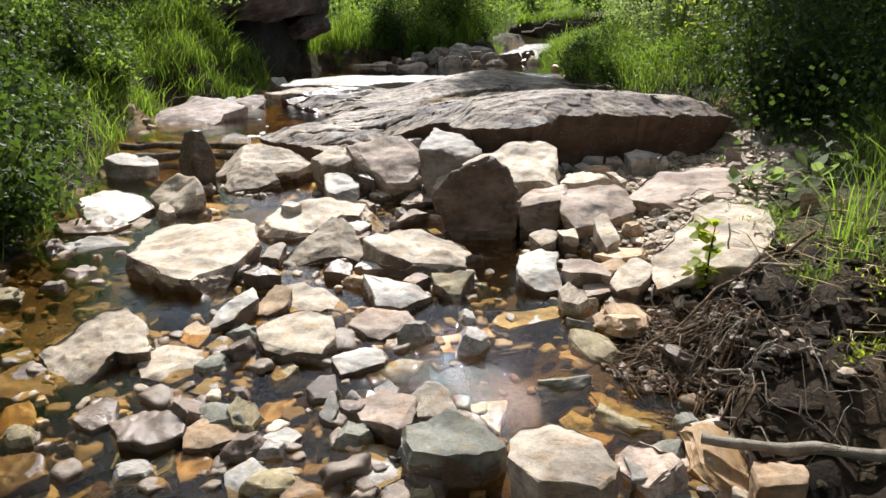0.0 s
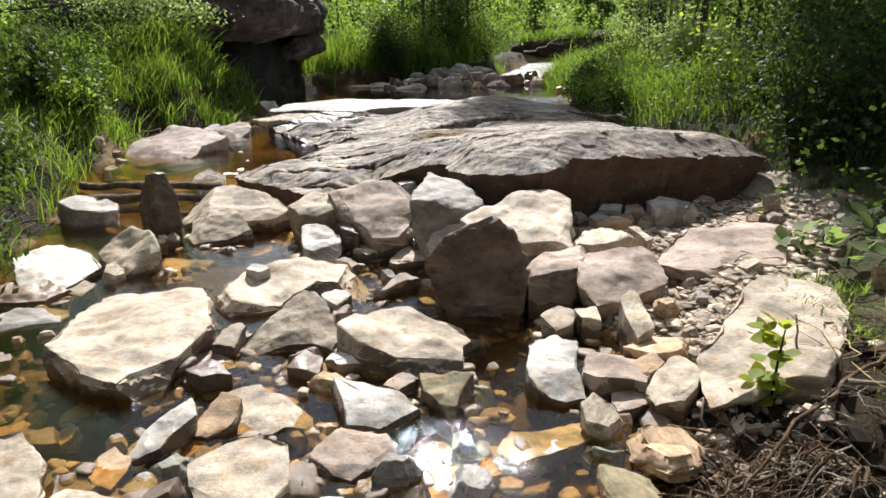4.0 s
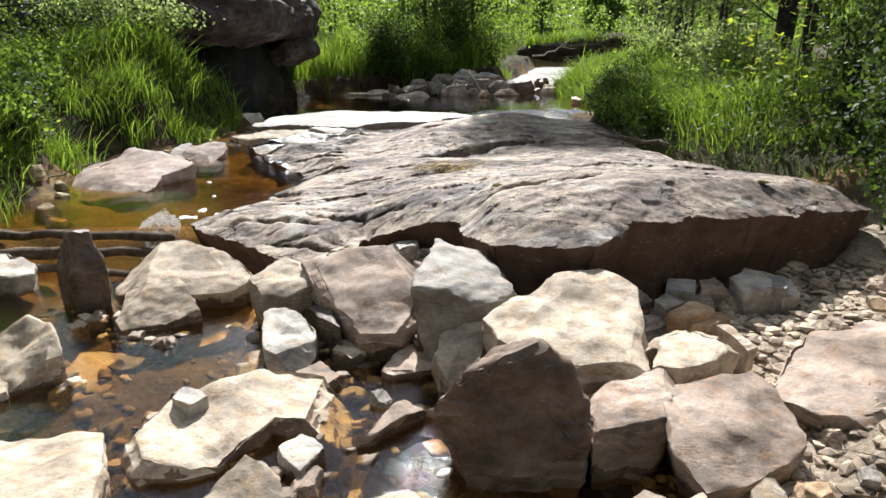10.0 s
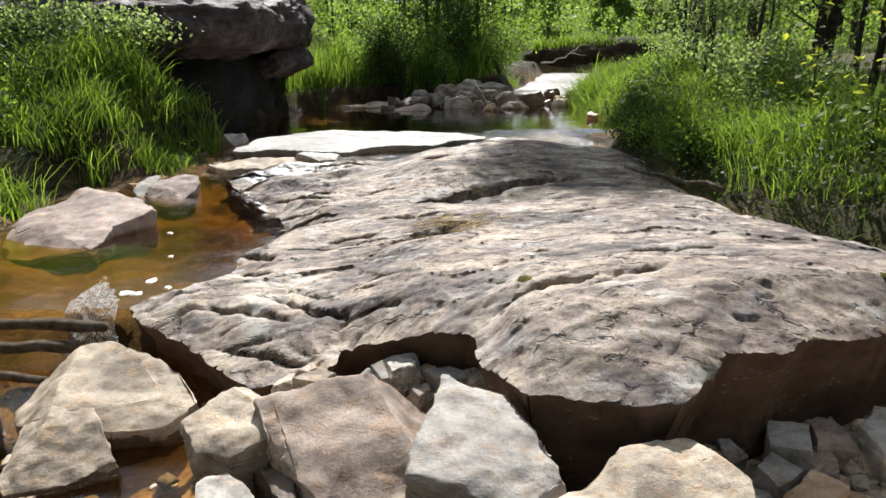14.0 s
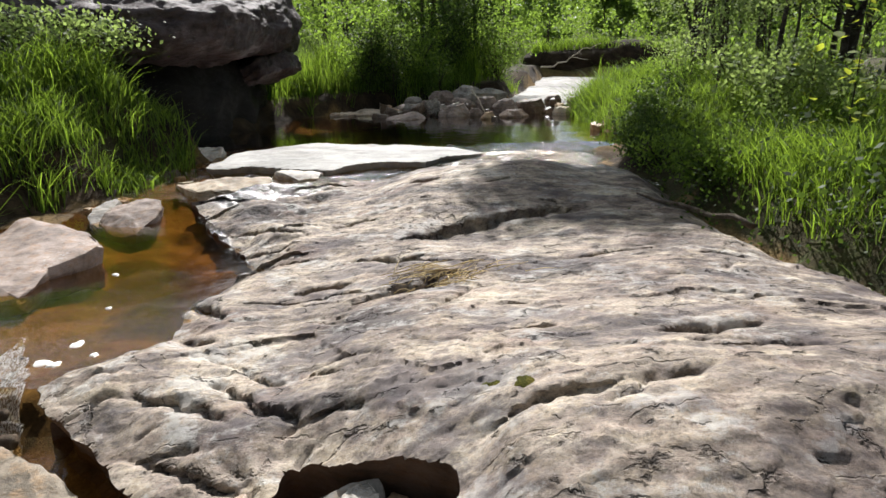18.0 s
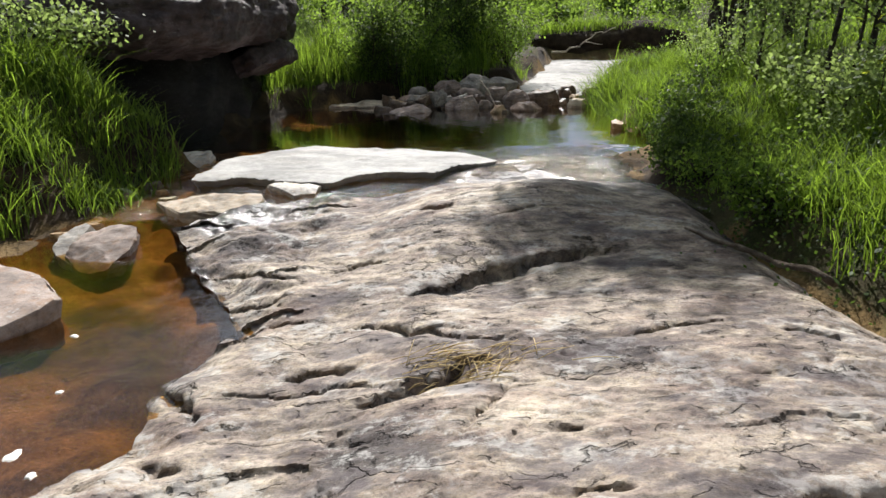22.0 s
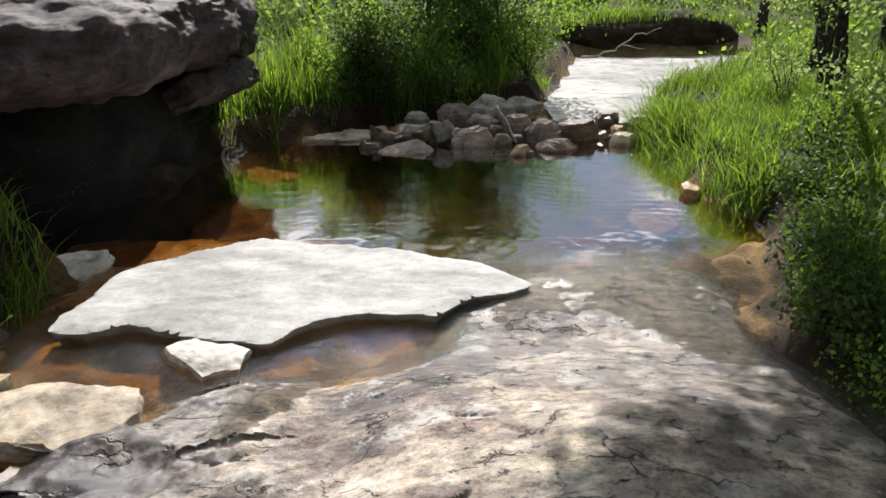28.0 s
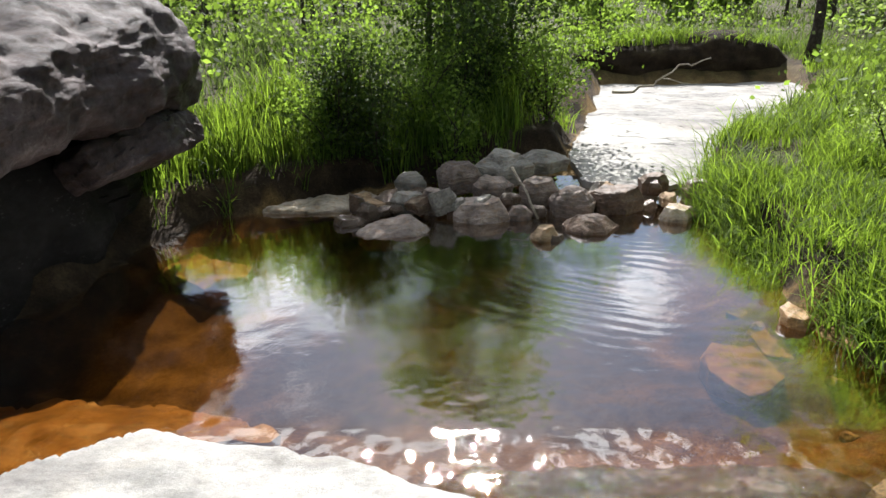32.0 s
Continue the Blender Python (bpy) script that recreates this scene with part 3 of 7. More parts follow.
def ground(x, y):
    x, y = np.asarray(x, float), np.asarray(y, float)
    d = bank(x, y) + 0.22 * fbm(flat3(x, y, 0.9, 0.9), 3, 5)
    w = level(y)
    right = x > 0
    depth = np.interp(y, (-6, 5.5, 6.6, 8, 10.4, 11.2, 12.4, 13.4, 15.5, 16.5, 17.3), (0.13, 0.12, 0.14, 0.17, 0.1, 0.08, 0.12, 0.34, 0.34, 0.2, 0.05))
    bed = w - depth * smooth(-d / 0.9 + 0.12) + 0.05 * fbm(flat3(x, y, 3.2, 3.2), 4, 2)
    # the gravel bar on the right side of the lower reach
    bar = smooth((x - 0.55 - 0.12 * (4.2 - y)) / 0.5) * smooth((y - 2.75) / 0.5) * smooth((6.4 - y) / 0.3)
    bed = bed + bar * (0.13 + 0.05 * smooth((x - 1.0) / 0.9) + 0.025 * (y - 3))
    knoll = 0.45 * np.exp(-((x + 4.2) / 0.8) ** 2 - ((y - 11.4) / 1.0) ** 2) + 0.3 * np.exp(-((x + 5.3) / 1.5) ** 2 - ((y - 10.4) / 1.9) ** 2) + 0.25 * np.exp(-((x - 3.9) / 1.5) ** 2 - ((y - 9.6) / 3.5) ** 2)
    rise = np.where(right, 0.2 + 0.15 * smooth((y - 12.3) / 0.5), 0.28)
    out = w + rise * smooth(d / 0.35) + np.where(right, 0.35, 0.55) * (1 - np.exp(-np.maximum(d, 0) / 2.2))
    far = np.maximum(d - 3, 0)
    out = out + 0.028 * np.minimum(far, 60) + 0.12 * fbm(flat3(x, y, 0.35, 0.35), 4, 9) * smooth(d / 1.5) + knoll * smooth(d / 0.6)
    out = out + 0.0006 * np.minimum(far, 60) ** 2
    clods = 0.08 * fbm(flat3(x, y, 4.5, 4.5), 5, 66) * smooth((x - 0.85) / 0.2) * smooth((3.3 - y) / 0.3) * smooth((3 - x) / 0.4)
    return np.where(d > 0, np.maximum(out, bed), bed) + clods


def steps(lo, fine_lo, fine_hi, hi, fine, growth=1.16):
    mid = list(np.arange(fine_lo, fine_hi + fine / 2, fine))
    a, s = [], fine
    v = fine_lo
    while v > lo:
        s *= growth
        v -= s
        a.append(v)
    b, s, v = [], fine, fine_hi
    while v < hi:
        s *= growth
        v += s
        b.append(v)
    return np.array(a[::-1] + mid + b)


gx, gy = steps(-1500, -5.0, 5.0, 1500, 0.05), steps(-1500, 0.5, 20.0, 1500, 0.05)
GX, GY = np.meshgrid(gx, gy, indexing="ij")
GZ = ground(GX, GY)
gf = grid_faces(len(gx), len(gy))
gme = mesh_of("ground", np.stack([GX, GY, GZ], -1).reshape(-1, 3), gf, ground_mat)
vx, vy = GX.ravel(), GY.ravel()
jit = 0.15 * fbm(flat3(vx, vy, 4, 4), 3, 21)
vd = bank(vx, vy) + jit
near_mud = smooth((vx - 0.8 + jit) / 0.15) * smooth((3.3 - vy + 2 * jit) / 0.3) * smooth((4 - vx) / 0.5)
# black mud tone painted along the bank edges for the shade under them
edge_shade = np.maximum(smooth((vd + 0.12) / 0.1) * smooth((0.5 - vd) / 0.15) * (vx < 0), smooth((vd + 0.08) / 0.1) * smooth((0.45 - vd) / 0.1) * (vx > 0) * smooth((vy - 10.5) / 0.5))
# ground under the boulder coloured black, as its shade
overhang_shade = smooth((-2.75 - vx + jit) / 0.2) * smooth((vy - 12.7) / 0.2) * smooth((18 - vy) / 0.3) * smooth((vx + 8) / 0.5)
vz = GZ.ravel()
# the pool centre is coloured dark in place of light lost with depth
WEIGHTS = {"bed": np.maximum(smooth((0.16 - vd) / 0.1), smooth((level(vy) + 0.05 - vz) / 0.03) * (np.abs(vd) < 1.5)), "gravel": smooth((vx + jit - 0.72 + 0.1 * (vy - 4)) / 0.15) * smooth((0.25 - vd) / 0.15) * smooth((vy - 2.8) / 0.2) * smooth((6.7 - vy) / 0.2),
           "mud": np.maximum(np.maximum(np.maximum(near_mud, edge_shade), overhang_shade), 0.6 * smooth((6.0 - vy) / 0.4) * smooth(-vd / 0.2) * smooth((0.9 - vx + jit) / 0.3) + 0.85 * smooth(0.4 + 1.3 * fbm(flat3(vx, vy, 1.7, 1.7), 4, 64)) * smooth((vy - 6.3) / 0.3) * (1 - 0.55 * smooth((vy - 12) / 0.5)) * smooth(-vd / 0.2)), "depth_tone": 0.75 * smooth((-0.6 - vd - 2 * jit) / 0.5) * smooth((vx + 1.9 + 2 * jit) / 0.6) * smooth((vy - 13.0 - 2 * jit) / 0.5) * smooth((16.7 - vy) / 0.3)}
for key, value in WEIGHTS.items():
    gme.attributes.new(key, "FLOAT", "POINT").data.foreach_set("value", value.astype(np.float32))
tagged(part("ground", gme), "uneven forest floor with mossy soil and a brown stream bed", "ground", kind="structure")


# ---- water ----
def water_sheet(name, xs, ys, z_of, material, label, wave=0.004, scale=6.0, step=0.06):
    ax, ay = np.arange(xs[0], xs[1], step), np.arange(ys[0], ys[1], step)
    X, Y = np.meshgrid(ax, ay, indexing="ij")
    Z = z_of(X, Y) + wave * fbm(flat3(X, Y, scale, scale), 3, 31)
    return tagged(part(name, mesh_of(name, np.stack([X, Y, Z], -1).reshape(-1, 3), grid_faces(len(ax), len(ay)), material)), label, "water", kind="structure")


def low_level(x, y):
    return np.interp(y, (-6, 1.5, 2.9, 4.3, 6.6), (-0.18, -0.16, -0.02, 0.01, 0.04))


def high_level(x, y):
    z = np.interp(y, (10.2, 11.2, 12.2, 12.5, 12.95, 20), (0.225, 0.275, 0.3, 0.318, 0.352, 0.352))
    z = z + 0.005 * smooth((13.2 - y) / 0.5) * smooth((y - 12.2) / 0.2) * fbm(flat3(x, y, 8, 8), 3, 71)
    return np.where((x > 0.25) & (y < 12.45), 0.12, z)


water_sheet("water_lower", (-3.0, 1.9), (-5.0, 6.5), low_level, stream_water_mat, "shallow clear stream running between the stones", 0.002, 7)
water_sheet("water_middle", (-4.3, -0.9), (6.55, 10.4), lambda x, y: 0.23 + 0 * x, amber_water_mat, "small amber pool beside the rock slab", 0.002, 5)
water_sheet("water_channel", (-4.6, 0.34), (10.3, 12.5), high_level, channel_water_mat, "quick shallow water running round the pale rock", 0.015, 13, 0.022)


def pool_level(x, y):
    """The still pool, with ripples spreading from the inflow at the dam and quick water at its lip."""
    r = np.hypot(x - 2.0, y - 17.0)
    ring = 0.0011 * np.sin(2 * math.pi * r / 0.14 + 4.5 * fbm(flat3(x, y, 1.1, 1.1), 3, 33)) * np.exp(-((r - 2.0) / 1.3) ** 2) * smooth(1.6 * vnoise(flat3(x, y, 1.3, 1.3), 34) + 0.5)
    lip = smooth((14.3 - y) / 1.2) * np.exp(-((x - 0.4) / 1.3) ** 2)
    return high_level(x, y) + ring + 0.0016 * lip * fbm(flat3(x, y, 19, 28), 3, 35)


water_sheet("water_upper", (-4.6, 3.0), (12.47, 18.2), pool_level, pool_water_mat, "tea-brown pool that mirrors sky and trees", 0.0012, 4, 0.025)


# ---- the bedrock slab ----
OUTLINE = [(-1.8, 6.5), (-0.95, 5.7), (-0.85, 5.62), (-0.52, 5.68), (-0.49, 5.77), (-0.18, 5.64), (0.02, 5.57), (0.08, 5.3), (0.24, 5.1), (0.5, 5.0), (0.68, 4.95), (0.9, 5.16),
           (1.27, 5.34), (1.73, 5.52), (2.3, 5.75), (2.52, 6.0), (2.46, 6.6), (2.3, 7.2), (2.1, 8.1), (2.0, 9.6), (1.95, 11.2), (2.3, 12.2), (1.5, 12.6), (0.4, 12.4),
           (-0.6, 11.6), (-1.4, 11.1), (-2.05, 10.45), (-2.4, 9.95), (-1.75, 8.9), (-1.25, 8.05), (-1.47, 7.5), (-1.45, 7.05)]


def inside(x, y, poly):
    """Signed distance to a closed outline: positive inside."""
    best = np.full(np.shape(x), 1e9)
    odd = np.zeros(np.shape(x), bool)
    for (ax, ay), (bx, by) in zip(poly, poly[1:] + poly[:1]):
        ex, ey = bx - ax, by - ay
        t = np.clip(((x - ax) * ex + (y - ay) * ey) / (ex * ex + ey * ey), 0, 1)
        best = np.minimum(best, np.hypot(x - ax - t * ex, y - ay - t * ey))
        cross = (ay > y) != (by > y)
        odd ^= cross & (x < ex * (y - ay) / (ey if abs(ey) > 1e-9 else 1e-9) + ax)
    return np.where(odd, best, -best)


def swell(x, y, cx, cy, rx, ry, h):
    return h * np.exp(-((x - cx) / rx) ** 2 - ((y - cy) / ry) ** 2)


def ledges(x, y, pitch, height, seed):
    """Broken sheets of rock that overlap like shingles, their edges towards the lower reach."""
    u = (y + 0.16 * x + 0.3 * fbm(flat3(x, y, 0.75, 1.2), 5, seed)) / pitch
    saw = 1 - (u - np.floor(u))
    tall = np.clip(1.6 * vnoise(flat3(x, np.floor(u) * 3.7, 0.9, 1.0), seed + 7) - 0.1, 0, 0.8)
    return height * saw * tall


def gash(x, y, cx, cy, length, angle, depth, width=0.1):
    """A ledge whose broken edge faces downstream: the rock below it is hollowed out."""
    length, width, depth = length * 1.25, width * 0.4, depth * 1.2
    c, q = math.cos(radians(angle)), math.sin(radians(angle))
    u, v = (x - cx) * c + (y - cy) * q, -(x - cx) * q + (y - cy) * c
    v = v + 0.045 * fbm(flat3(x, y, 6, 6), 3, int(cx * 10) % 40) + 0.1 * u * u / length - 0.01 * length
    return -depth * np.exp(-(2 * u / length) ** 4) * np.where(v < 0, np.exp(np.minimum(v, 0) / width), np.exp(-np.maximum(v, 0) / 0.012))


# broken edges on the slab: place, length, direction, depth, width of the hollow
UPPER_EDGES = [(0.41, 8.63, 0.90, 23, 0.1, 0.2), (-0.28, 7.73, 0.53, -35, 0.045, 0.08), (0.08, 7.51, 0.17, 10, 0.025, 0.06), (0.99, 7.63, 0.42, 5, 0.035, 0.07), (1.57, 7.52, 0.24, -18, 0.03, 0.06),
               (-0.68, 7.42, 0.26, 4, 0.05, 0.09), (-0.19, 7.24, 0.46, 22, 0.08, 0.12), (-0.72, 7.26, 0.72, -5, 0.03, 0.06), (-1.31, 7.31, 0.43, -46, 0.05, 0.05), (-1.22, 8.35, 0.37, -9, 0.04, 0.07),
               (-1.23, 8.02, 0.25, -43, 0.04, 0.05), (-0.98, 8.06, 0.21, -11, 0.03, 0.05), (0.34, 6.74, 0.13, 8, 0.025, 0.05), (1.05, 6.26, 0.30, 11, 0.06, 0.09), (1.42, 6.67, 0.20, 10, 0.02, 0.05)]
CRACKS = [(-1.16, 6.76, 0.16, -6, 0.05, 0.05), (0.36, 9.42, 0.36, 31, 0.04, 0.05), (-0.20, 9.67, 0.21, 22, 0.06, 0.1), (-0.19, 8.29, 0.31, 13, 0.03, 0.12), (-0.67, 8.75, 0.27, 18, 0.03, 0.12),
          (-1.38, 8.74, 0.65, -31, 0.04, 0.06), (-1.99, 9.16, 0.81, -58, 0.03, 0.05), (1.05, 6.94, 0.37, -67, 0.014, 0.03), (0.06, 6.93, 0.38, -116, 0.03, 0.04), (-0.59, 6.56, 0.29, -69, 0.014, 0.03),
          (-0.50, 6.84, 0.15, -44, 0.015, 0.03), (-0.95, 6.49, 0.30, -26, 0.02, 0.04)]
LOWER_EDGES = [(-1.03, 6.19, 0.43, -28, 0.05, 0.06), (-0.70, 6.11, 0.49, -47, 0.05, 0.06), (-0.83, 5.80, 0.47, -27, 0.045, 0.05), (-0.65, 6.31, 0.38, -22, 0.03, 0.05), (-0.38, 5.94, 0.27, -11, 0.03, 0.05),
               (0.32, 6.35, 0.24, 6, 0.03, 0.05), (0.37, 5.70, 0.34, 12, 0.055, 0.08), (0.67, 5.73, 0.32, 27, 0.03, 0.06), (1.03, 6.25, 0.33, 6, 0.03, 0.06), (1.12, 6.02, 0.39, 4, 0.03, 0.06),
               (0.92, 5.15, 0.19, 22, 0.06, 0.08), (-1.47, 6.28, 0.30, 9, 0.03, 0.05), (0.02, 6.26, 0.28, -33, 0.02, 0.04), (-0.36, 6.33, 0.26, -14, 0.02, 0.05), (1.84, 6.63, 0.25, -19, 0.025, 0.05)]
split_r = random.Random(44)
CHIPS = [(split_r.uniform(-1.5, 2.2), split_r.uniform(5.7, 10.6), split_r.uniform(0.06, 0.3), split_r.gauss(5, 25), split_r.uniform(0.008, 0.022), split_r.uniform(0.03, 0.07)) for k in range(55)]


def slab_top(x, y):
    x, y = np.atleast_1d(np.asarray(x, float)), np.atleast_1d(np.asarray(y, float))
    z = 0.46 + swell(x, y, 0.85, 5.55, 1.0, 1.1, 0.24) + swell(x, y, 2.0, 5.9, 0.6, 0.45, 0.12) + swell(x, y, 1.3, 6.9, 0.8, 0.9, 0.06) + swell(x, y, 0.4, 9.8, 0.85, 0.75, 0.13) + swell(x, y, 0.85, 10.05, 0.4, 0.35, 0.06)
    z = z - 0.11 * smooth((-0.1 - x) / 0.8) - 0.1 * smooth((x - 1.6) / 0.5) * smooth((y - 7.2) / 0.8) - 0.07 * swell(x, y, 0.2, 8.3, 0.5, 0.25, 1.0)
    z = z - 0.14 * smooth((y - 10.3) / 1.1) + 0.05 * smooth((y - 11.5) / 0.9)
    z = z - 0.1 * smooth((0.0 - x) / 0.4) * smooth((y - 10.7) / 0.6)
    calm = 1 - 0.75 * smooth((y - 9.2) / 0.9)
    z = z + calm * (ledges(x, y, 0.62, 0.014, 3) + ledges(x + 3, y, 0.3, 0.008, 11) + ledges(x - 5, y, 0.14, 0.006, 19))
    rough_side = smooth((-0.75 - x) / 0.4) * smooth((y - 7.6) / 0.5)
    z = z + rough_side * (0.05 * fbm(flat3(x, y, 2.6, 3.6), 4, 29) + ledges(x + 0.5 * y, y - 0.3 * x, 0.24, 0.05, 23))
    for cx, cy, ln, turn, deep, wide in UPPER_EDGES + CRACKS + LOWER_EDGES + CHIPS:
        near = (np.abs(x - cx) < ln + 0.1) & (np.abs(y - cy) < ln + 0.3)
        if near.any():
            z[near] += gash(x[near], y[near], cx, cy, ln, turn, deep, wide)
    for scale, rise, seed in ((0.8, 0.01, 151), (1.9, 0.006, 157), (3.4, 0.004, 163)):      # thin sheets flaked away
        f = 3.4 * fbm(flat3(x, y, 0.9 * scale, 1.5 * scale), 5, seed) + 0.9 * scale * y + 0.25 * scale * x
        z = z + calm * rise * (np.floor(f) + smooth((f - np.floor(f)) / 0.04) - f) * smooth(2.5 * vnoise(flat3(x, y, 0.8, 1.1), seed + 2) + 0.15)
    pits = vnoise(flat3(x, y, 9, 13), 141)
    z = z - 0.004 * smooth((pits - 0.35) * 4) * smooth(vnoise(flat3(x, y, 1.3, 1.3), 142) * 4)
    z = z + 0.02 * fbm(flat3(x, y, 1.6, 2.4), 4, 40) + 0.006 * fbm(flat3(x, y, 7, 11), 4, 50)
    return z


def slab(name, poly, top, floor, step, material, label, under=0.04, ragged=0.05, side=None, rim=0.0, wet=None, lip=0.0):
    """A sheet of rock with a sharp rim and a face that falls back below it."""
    xs, ys = [p[0] for p in poly], [p[1] for p in poly]
    ax, ay = np.arange(min(xs) - 0.3, max(xs) + 0.3, step), np.arange(min(ys) - 0.3, max(ys) + 0.3, step)
    X, Y = np.meshgrid(ax, ay, indexing="ij")
    d = inside(X, Y, poly) + ragged * fbm(flat3(X, Y, 3.5, 3.5), 3, 60)
    dx, dy = np.gradient(d, step)
    ln = np.hypot(dx, dy) + 1e-6
    dx, dy = dx / ln, dy / ln
    Z = top(X, Y) - 0.012 * (1 - smooth(d / 0.06)) ** 2 - rim * (1 - smooth(d / 0.45)) ** 2
    X2, Y2 = X.copy(), Y.copy()
    for axis, target, way in ((1, Y2, 1), (0, X2, 1), (0, X2, -1)):      # broken edges overhang the rock below them
        jump = np.roll(Z, -way, axis) - Z
        target += way * lip * smooth((jump - 0.009) / 0.02) * (d > 4 * step)
    for lo, hi, to, sink in ((0, 1.45 * step, 0.0, 0.03), (-1.45 * step, 0, under * 0.7, 0.45), (-2.9 * step, -1.45 * step, under, 1.0), (-9, -2.9 * step, under * 0.5, 1.06)):
        m = (d > lo) & (d <= hi) & (d > -4.6 * step)
        wob = to + 0.02 * vnoise(np.stack([X * 7, Y * 7, X * 0 + sink * 9], -1), 5) * (sink > 0.1)
        X2, Y2 = np.where(m, X + dx * (wob - d), X2), np.where(m, Y + dy * (wob - d), Y2)
        Z = np.where(m, Z - sink * (Z - floor), Z) if sink > 0.1 else Z
    V = np.stack([X2, Y2, Z], -1).reshape(-1, 3)
    F = grid_faces(len(ax), len(ay))
    F = F[(d.ravel()[F] > -4.5 * step).all(1)]
    used, inv = np.unique(F, return_inverse=True)
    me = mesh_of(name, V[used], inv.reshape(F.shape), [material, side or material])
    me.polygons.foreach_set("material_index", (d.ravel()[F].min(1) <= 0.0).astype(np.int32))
    me.set_sharp_from_angle(angle=radians(45))
    if wet is not None:
        co = np.zeros(len(me.vertices) * 3, np.float32)
        me.vertices.foreach_get("co", co)
        me.attributes.new("wet", "FLOAT", "POINT").data.foreach_set("value", wet(co[0::3].astype(float), co[1::3].astype(float)).astype(np.float32))
        me.attributes.new("mauve_side", "FLOAT", "POINT").data.foreach_set("value", mauve_side(co[0::3].astype(float), co[1::3].astype(float)).astype(np.float32))
    return tagged(part(name, me), label, "rock slab", kind="structure")




WET_X, WET_Y = (-1.6, -1.3, -0.8, -0.15, 0.4, 0.9, 1.3, 1.7), (9.6, 9.9, 10.85, 11.1, 11.6, 11.5, 11.0, 10.7)


def mauve_side(x, y):
    """Darker mauve-grey tone on the side of the slab away from the amber pool, broken into patches."""
    worn = fbm(flat3(x, y, 1.7, 2.4), 5, 191)
    return smooth((x - 0.45 + 0.08 * (y - 7) + 1.6 * worn) / 0.7) * smooth((0.42 - fbm(flat3(x, y, 7, 9), 4, 193)) / 0.3)


def wet_and_shade(x, y):
    """Where the spill from the pool wets the slab: along the pale sheet and down its far side; a weaker term paints
    soft shade on the hump.
    """
    edge = 0.3 * fbm(flat3(x, y, 1.8, 2.6), 4, 181)
    spill = smooth((y - np.interp(x, WET_X, WET_Y) + edge) / 0.25)
    rim = smooth((0.06 - inside(x, y, OUTLINE)) / 0.05) * smooth((-0.9 - x) / 0.3) * smooth((y - 6.7) / 0.3)
    # half-strength darkening of the hump, for damp and for soft tree shade
    damp_shade = 0.45 * smooth((y - 9.5 + edge) / 0.5) * smooth((x + 0.2 + 2 * edge) / 0.5)
    return np.clip(np.maximum(np.maximum(spill, rim), damp_shade), 0, 1)


slab("bedrock_slab", OUTLINE, slab_top, -0.05, 0.012, slab_mat, "broad layered bedrock slab, sunlit, split by dark cracks", 0.11, 0.05, face_mat, 0.1, wet_and_shade, 0.025)
far_poly = [(1.3, 17.6), (1.9, 17.3), (2.9, 17.7), (4.4, 19.8), (7.2, 23.4), (6.9, 25.4), (2.7, 25.2), (1.7, 20.4), (1.3, 19)]
slab("far_rock_shelf", far_poly, lambda x, y: 0.42 + 0.018 * (y - 17.5) + 0.5 * ledges(x, y, 1.1, 0.06, 5) + 0.02 * fbm(flat3(x, y, 1.5, 2.0), 4, 77), 0.1, 0.05,
     far_slab_mat, "pale sunlit rock shelf upstream of the pool")


def pale_top(x, y):
    split = sum(gash(x, y, cx, cy, ln, turn, 0.012, 0.05) for cx, cy, ln, turn in ((-1.75, 11.75, 0.5, 12), (-1.0, 12.1, 0.35, 20), (-0.45, 12.0, 0.45, -12), (-2.1, 11.6, 0.3, 5), (-0.2, 12.15, 0.25, -5)))
    return split + 0.385 + 0.03 * (y - 12) + 0.012 * fbm(flat3(x, y, 2, 4), 4, 90) + 0.3 * ledges(x, y, 0.5, 0.03, 9)


pale_poly = [(-2.73, 11.31), (-2.66, 12.15), (-2.2, 12.62), (-1.75, 12.86), (-0.63, 12.6), (0.04, 12.3), (0.42, 11.97), (0.03, 11.74), (-0.25, 11.53), (-0.7, 11.58), (-1.05, 11.45), (-1.28, 11.2),
             (-1.72, 11.27), (-2.22, 11.42), (-2.5, 11.29)]
slab("pale_rock_sheet", pale_poly, pale_top, 0.15, 0.025, pale_slab_mat, "smooth pale rock sheet between pool and channel", 0.1, 0.035, lip=0.03)
stained_poly = [(-3.5, 11.6), (-3.45, 13.0), (-2.7, 13.5), (-1.7, 13.3), (-1.1, 12.95), (-1.8, 12.6), (-2.3, 12.2), (-2.8, 11.8)]
slab("stained_rock_shelf", stained_poly, lambda x, y: 0.275 + 0.035 * (y - 12) - 0.18 * smooth((y - 12.9) / 0.7) + 0.02 * fbm(flat3(x, y, 4, 3), 4, 95), 0.0, 0.04, ROCK["ochre"],
     "amber-stained rock shelf under quick shallow water", 0.05, 0.08)
fx0, fy0 = np.arange(-1.3, 2.3, 0.018), np.arange(9.9, 12.6, 0.018)
FX, FY = np.meshgrid(fx0, fy0, indexing="ij")
sheet = smooth((FY - np.interp(FX, WET_X, WET_Y) + 0.1) / 0.3) * smooth((2.2 - FX) / 0.3)
runs = fbm(flat3(FX + 0.35 * FY, FY, 2.2, 1.0), 4, 91)
FZ = slab_top(FX, FY).reshape(FX.shape) - 0.04 + 0.055 * sheet + 0.028 * np.clip(runs, -1, 0.6) * (0.4 + 0.6 * sheet) + 0.015 * fbm(flat3(FX, FY, 11, 15), 3, 6) + 0.0035 * fbm(flat3(FX + 0.4 * FY, FY, 26, 40), 2, 8)
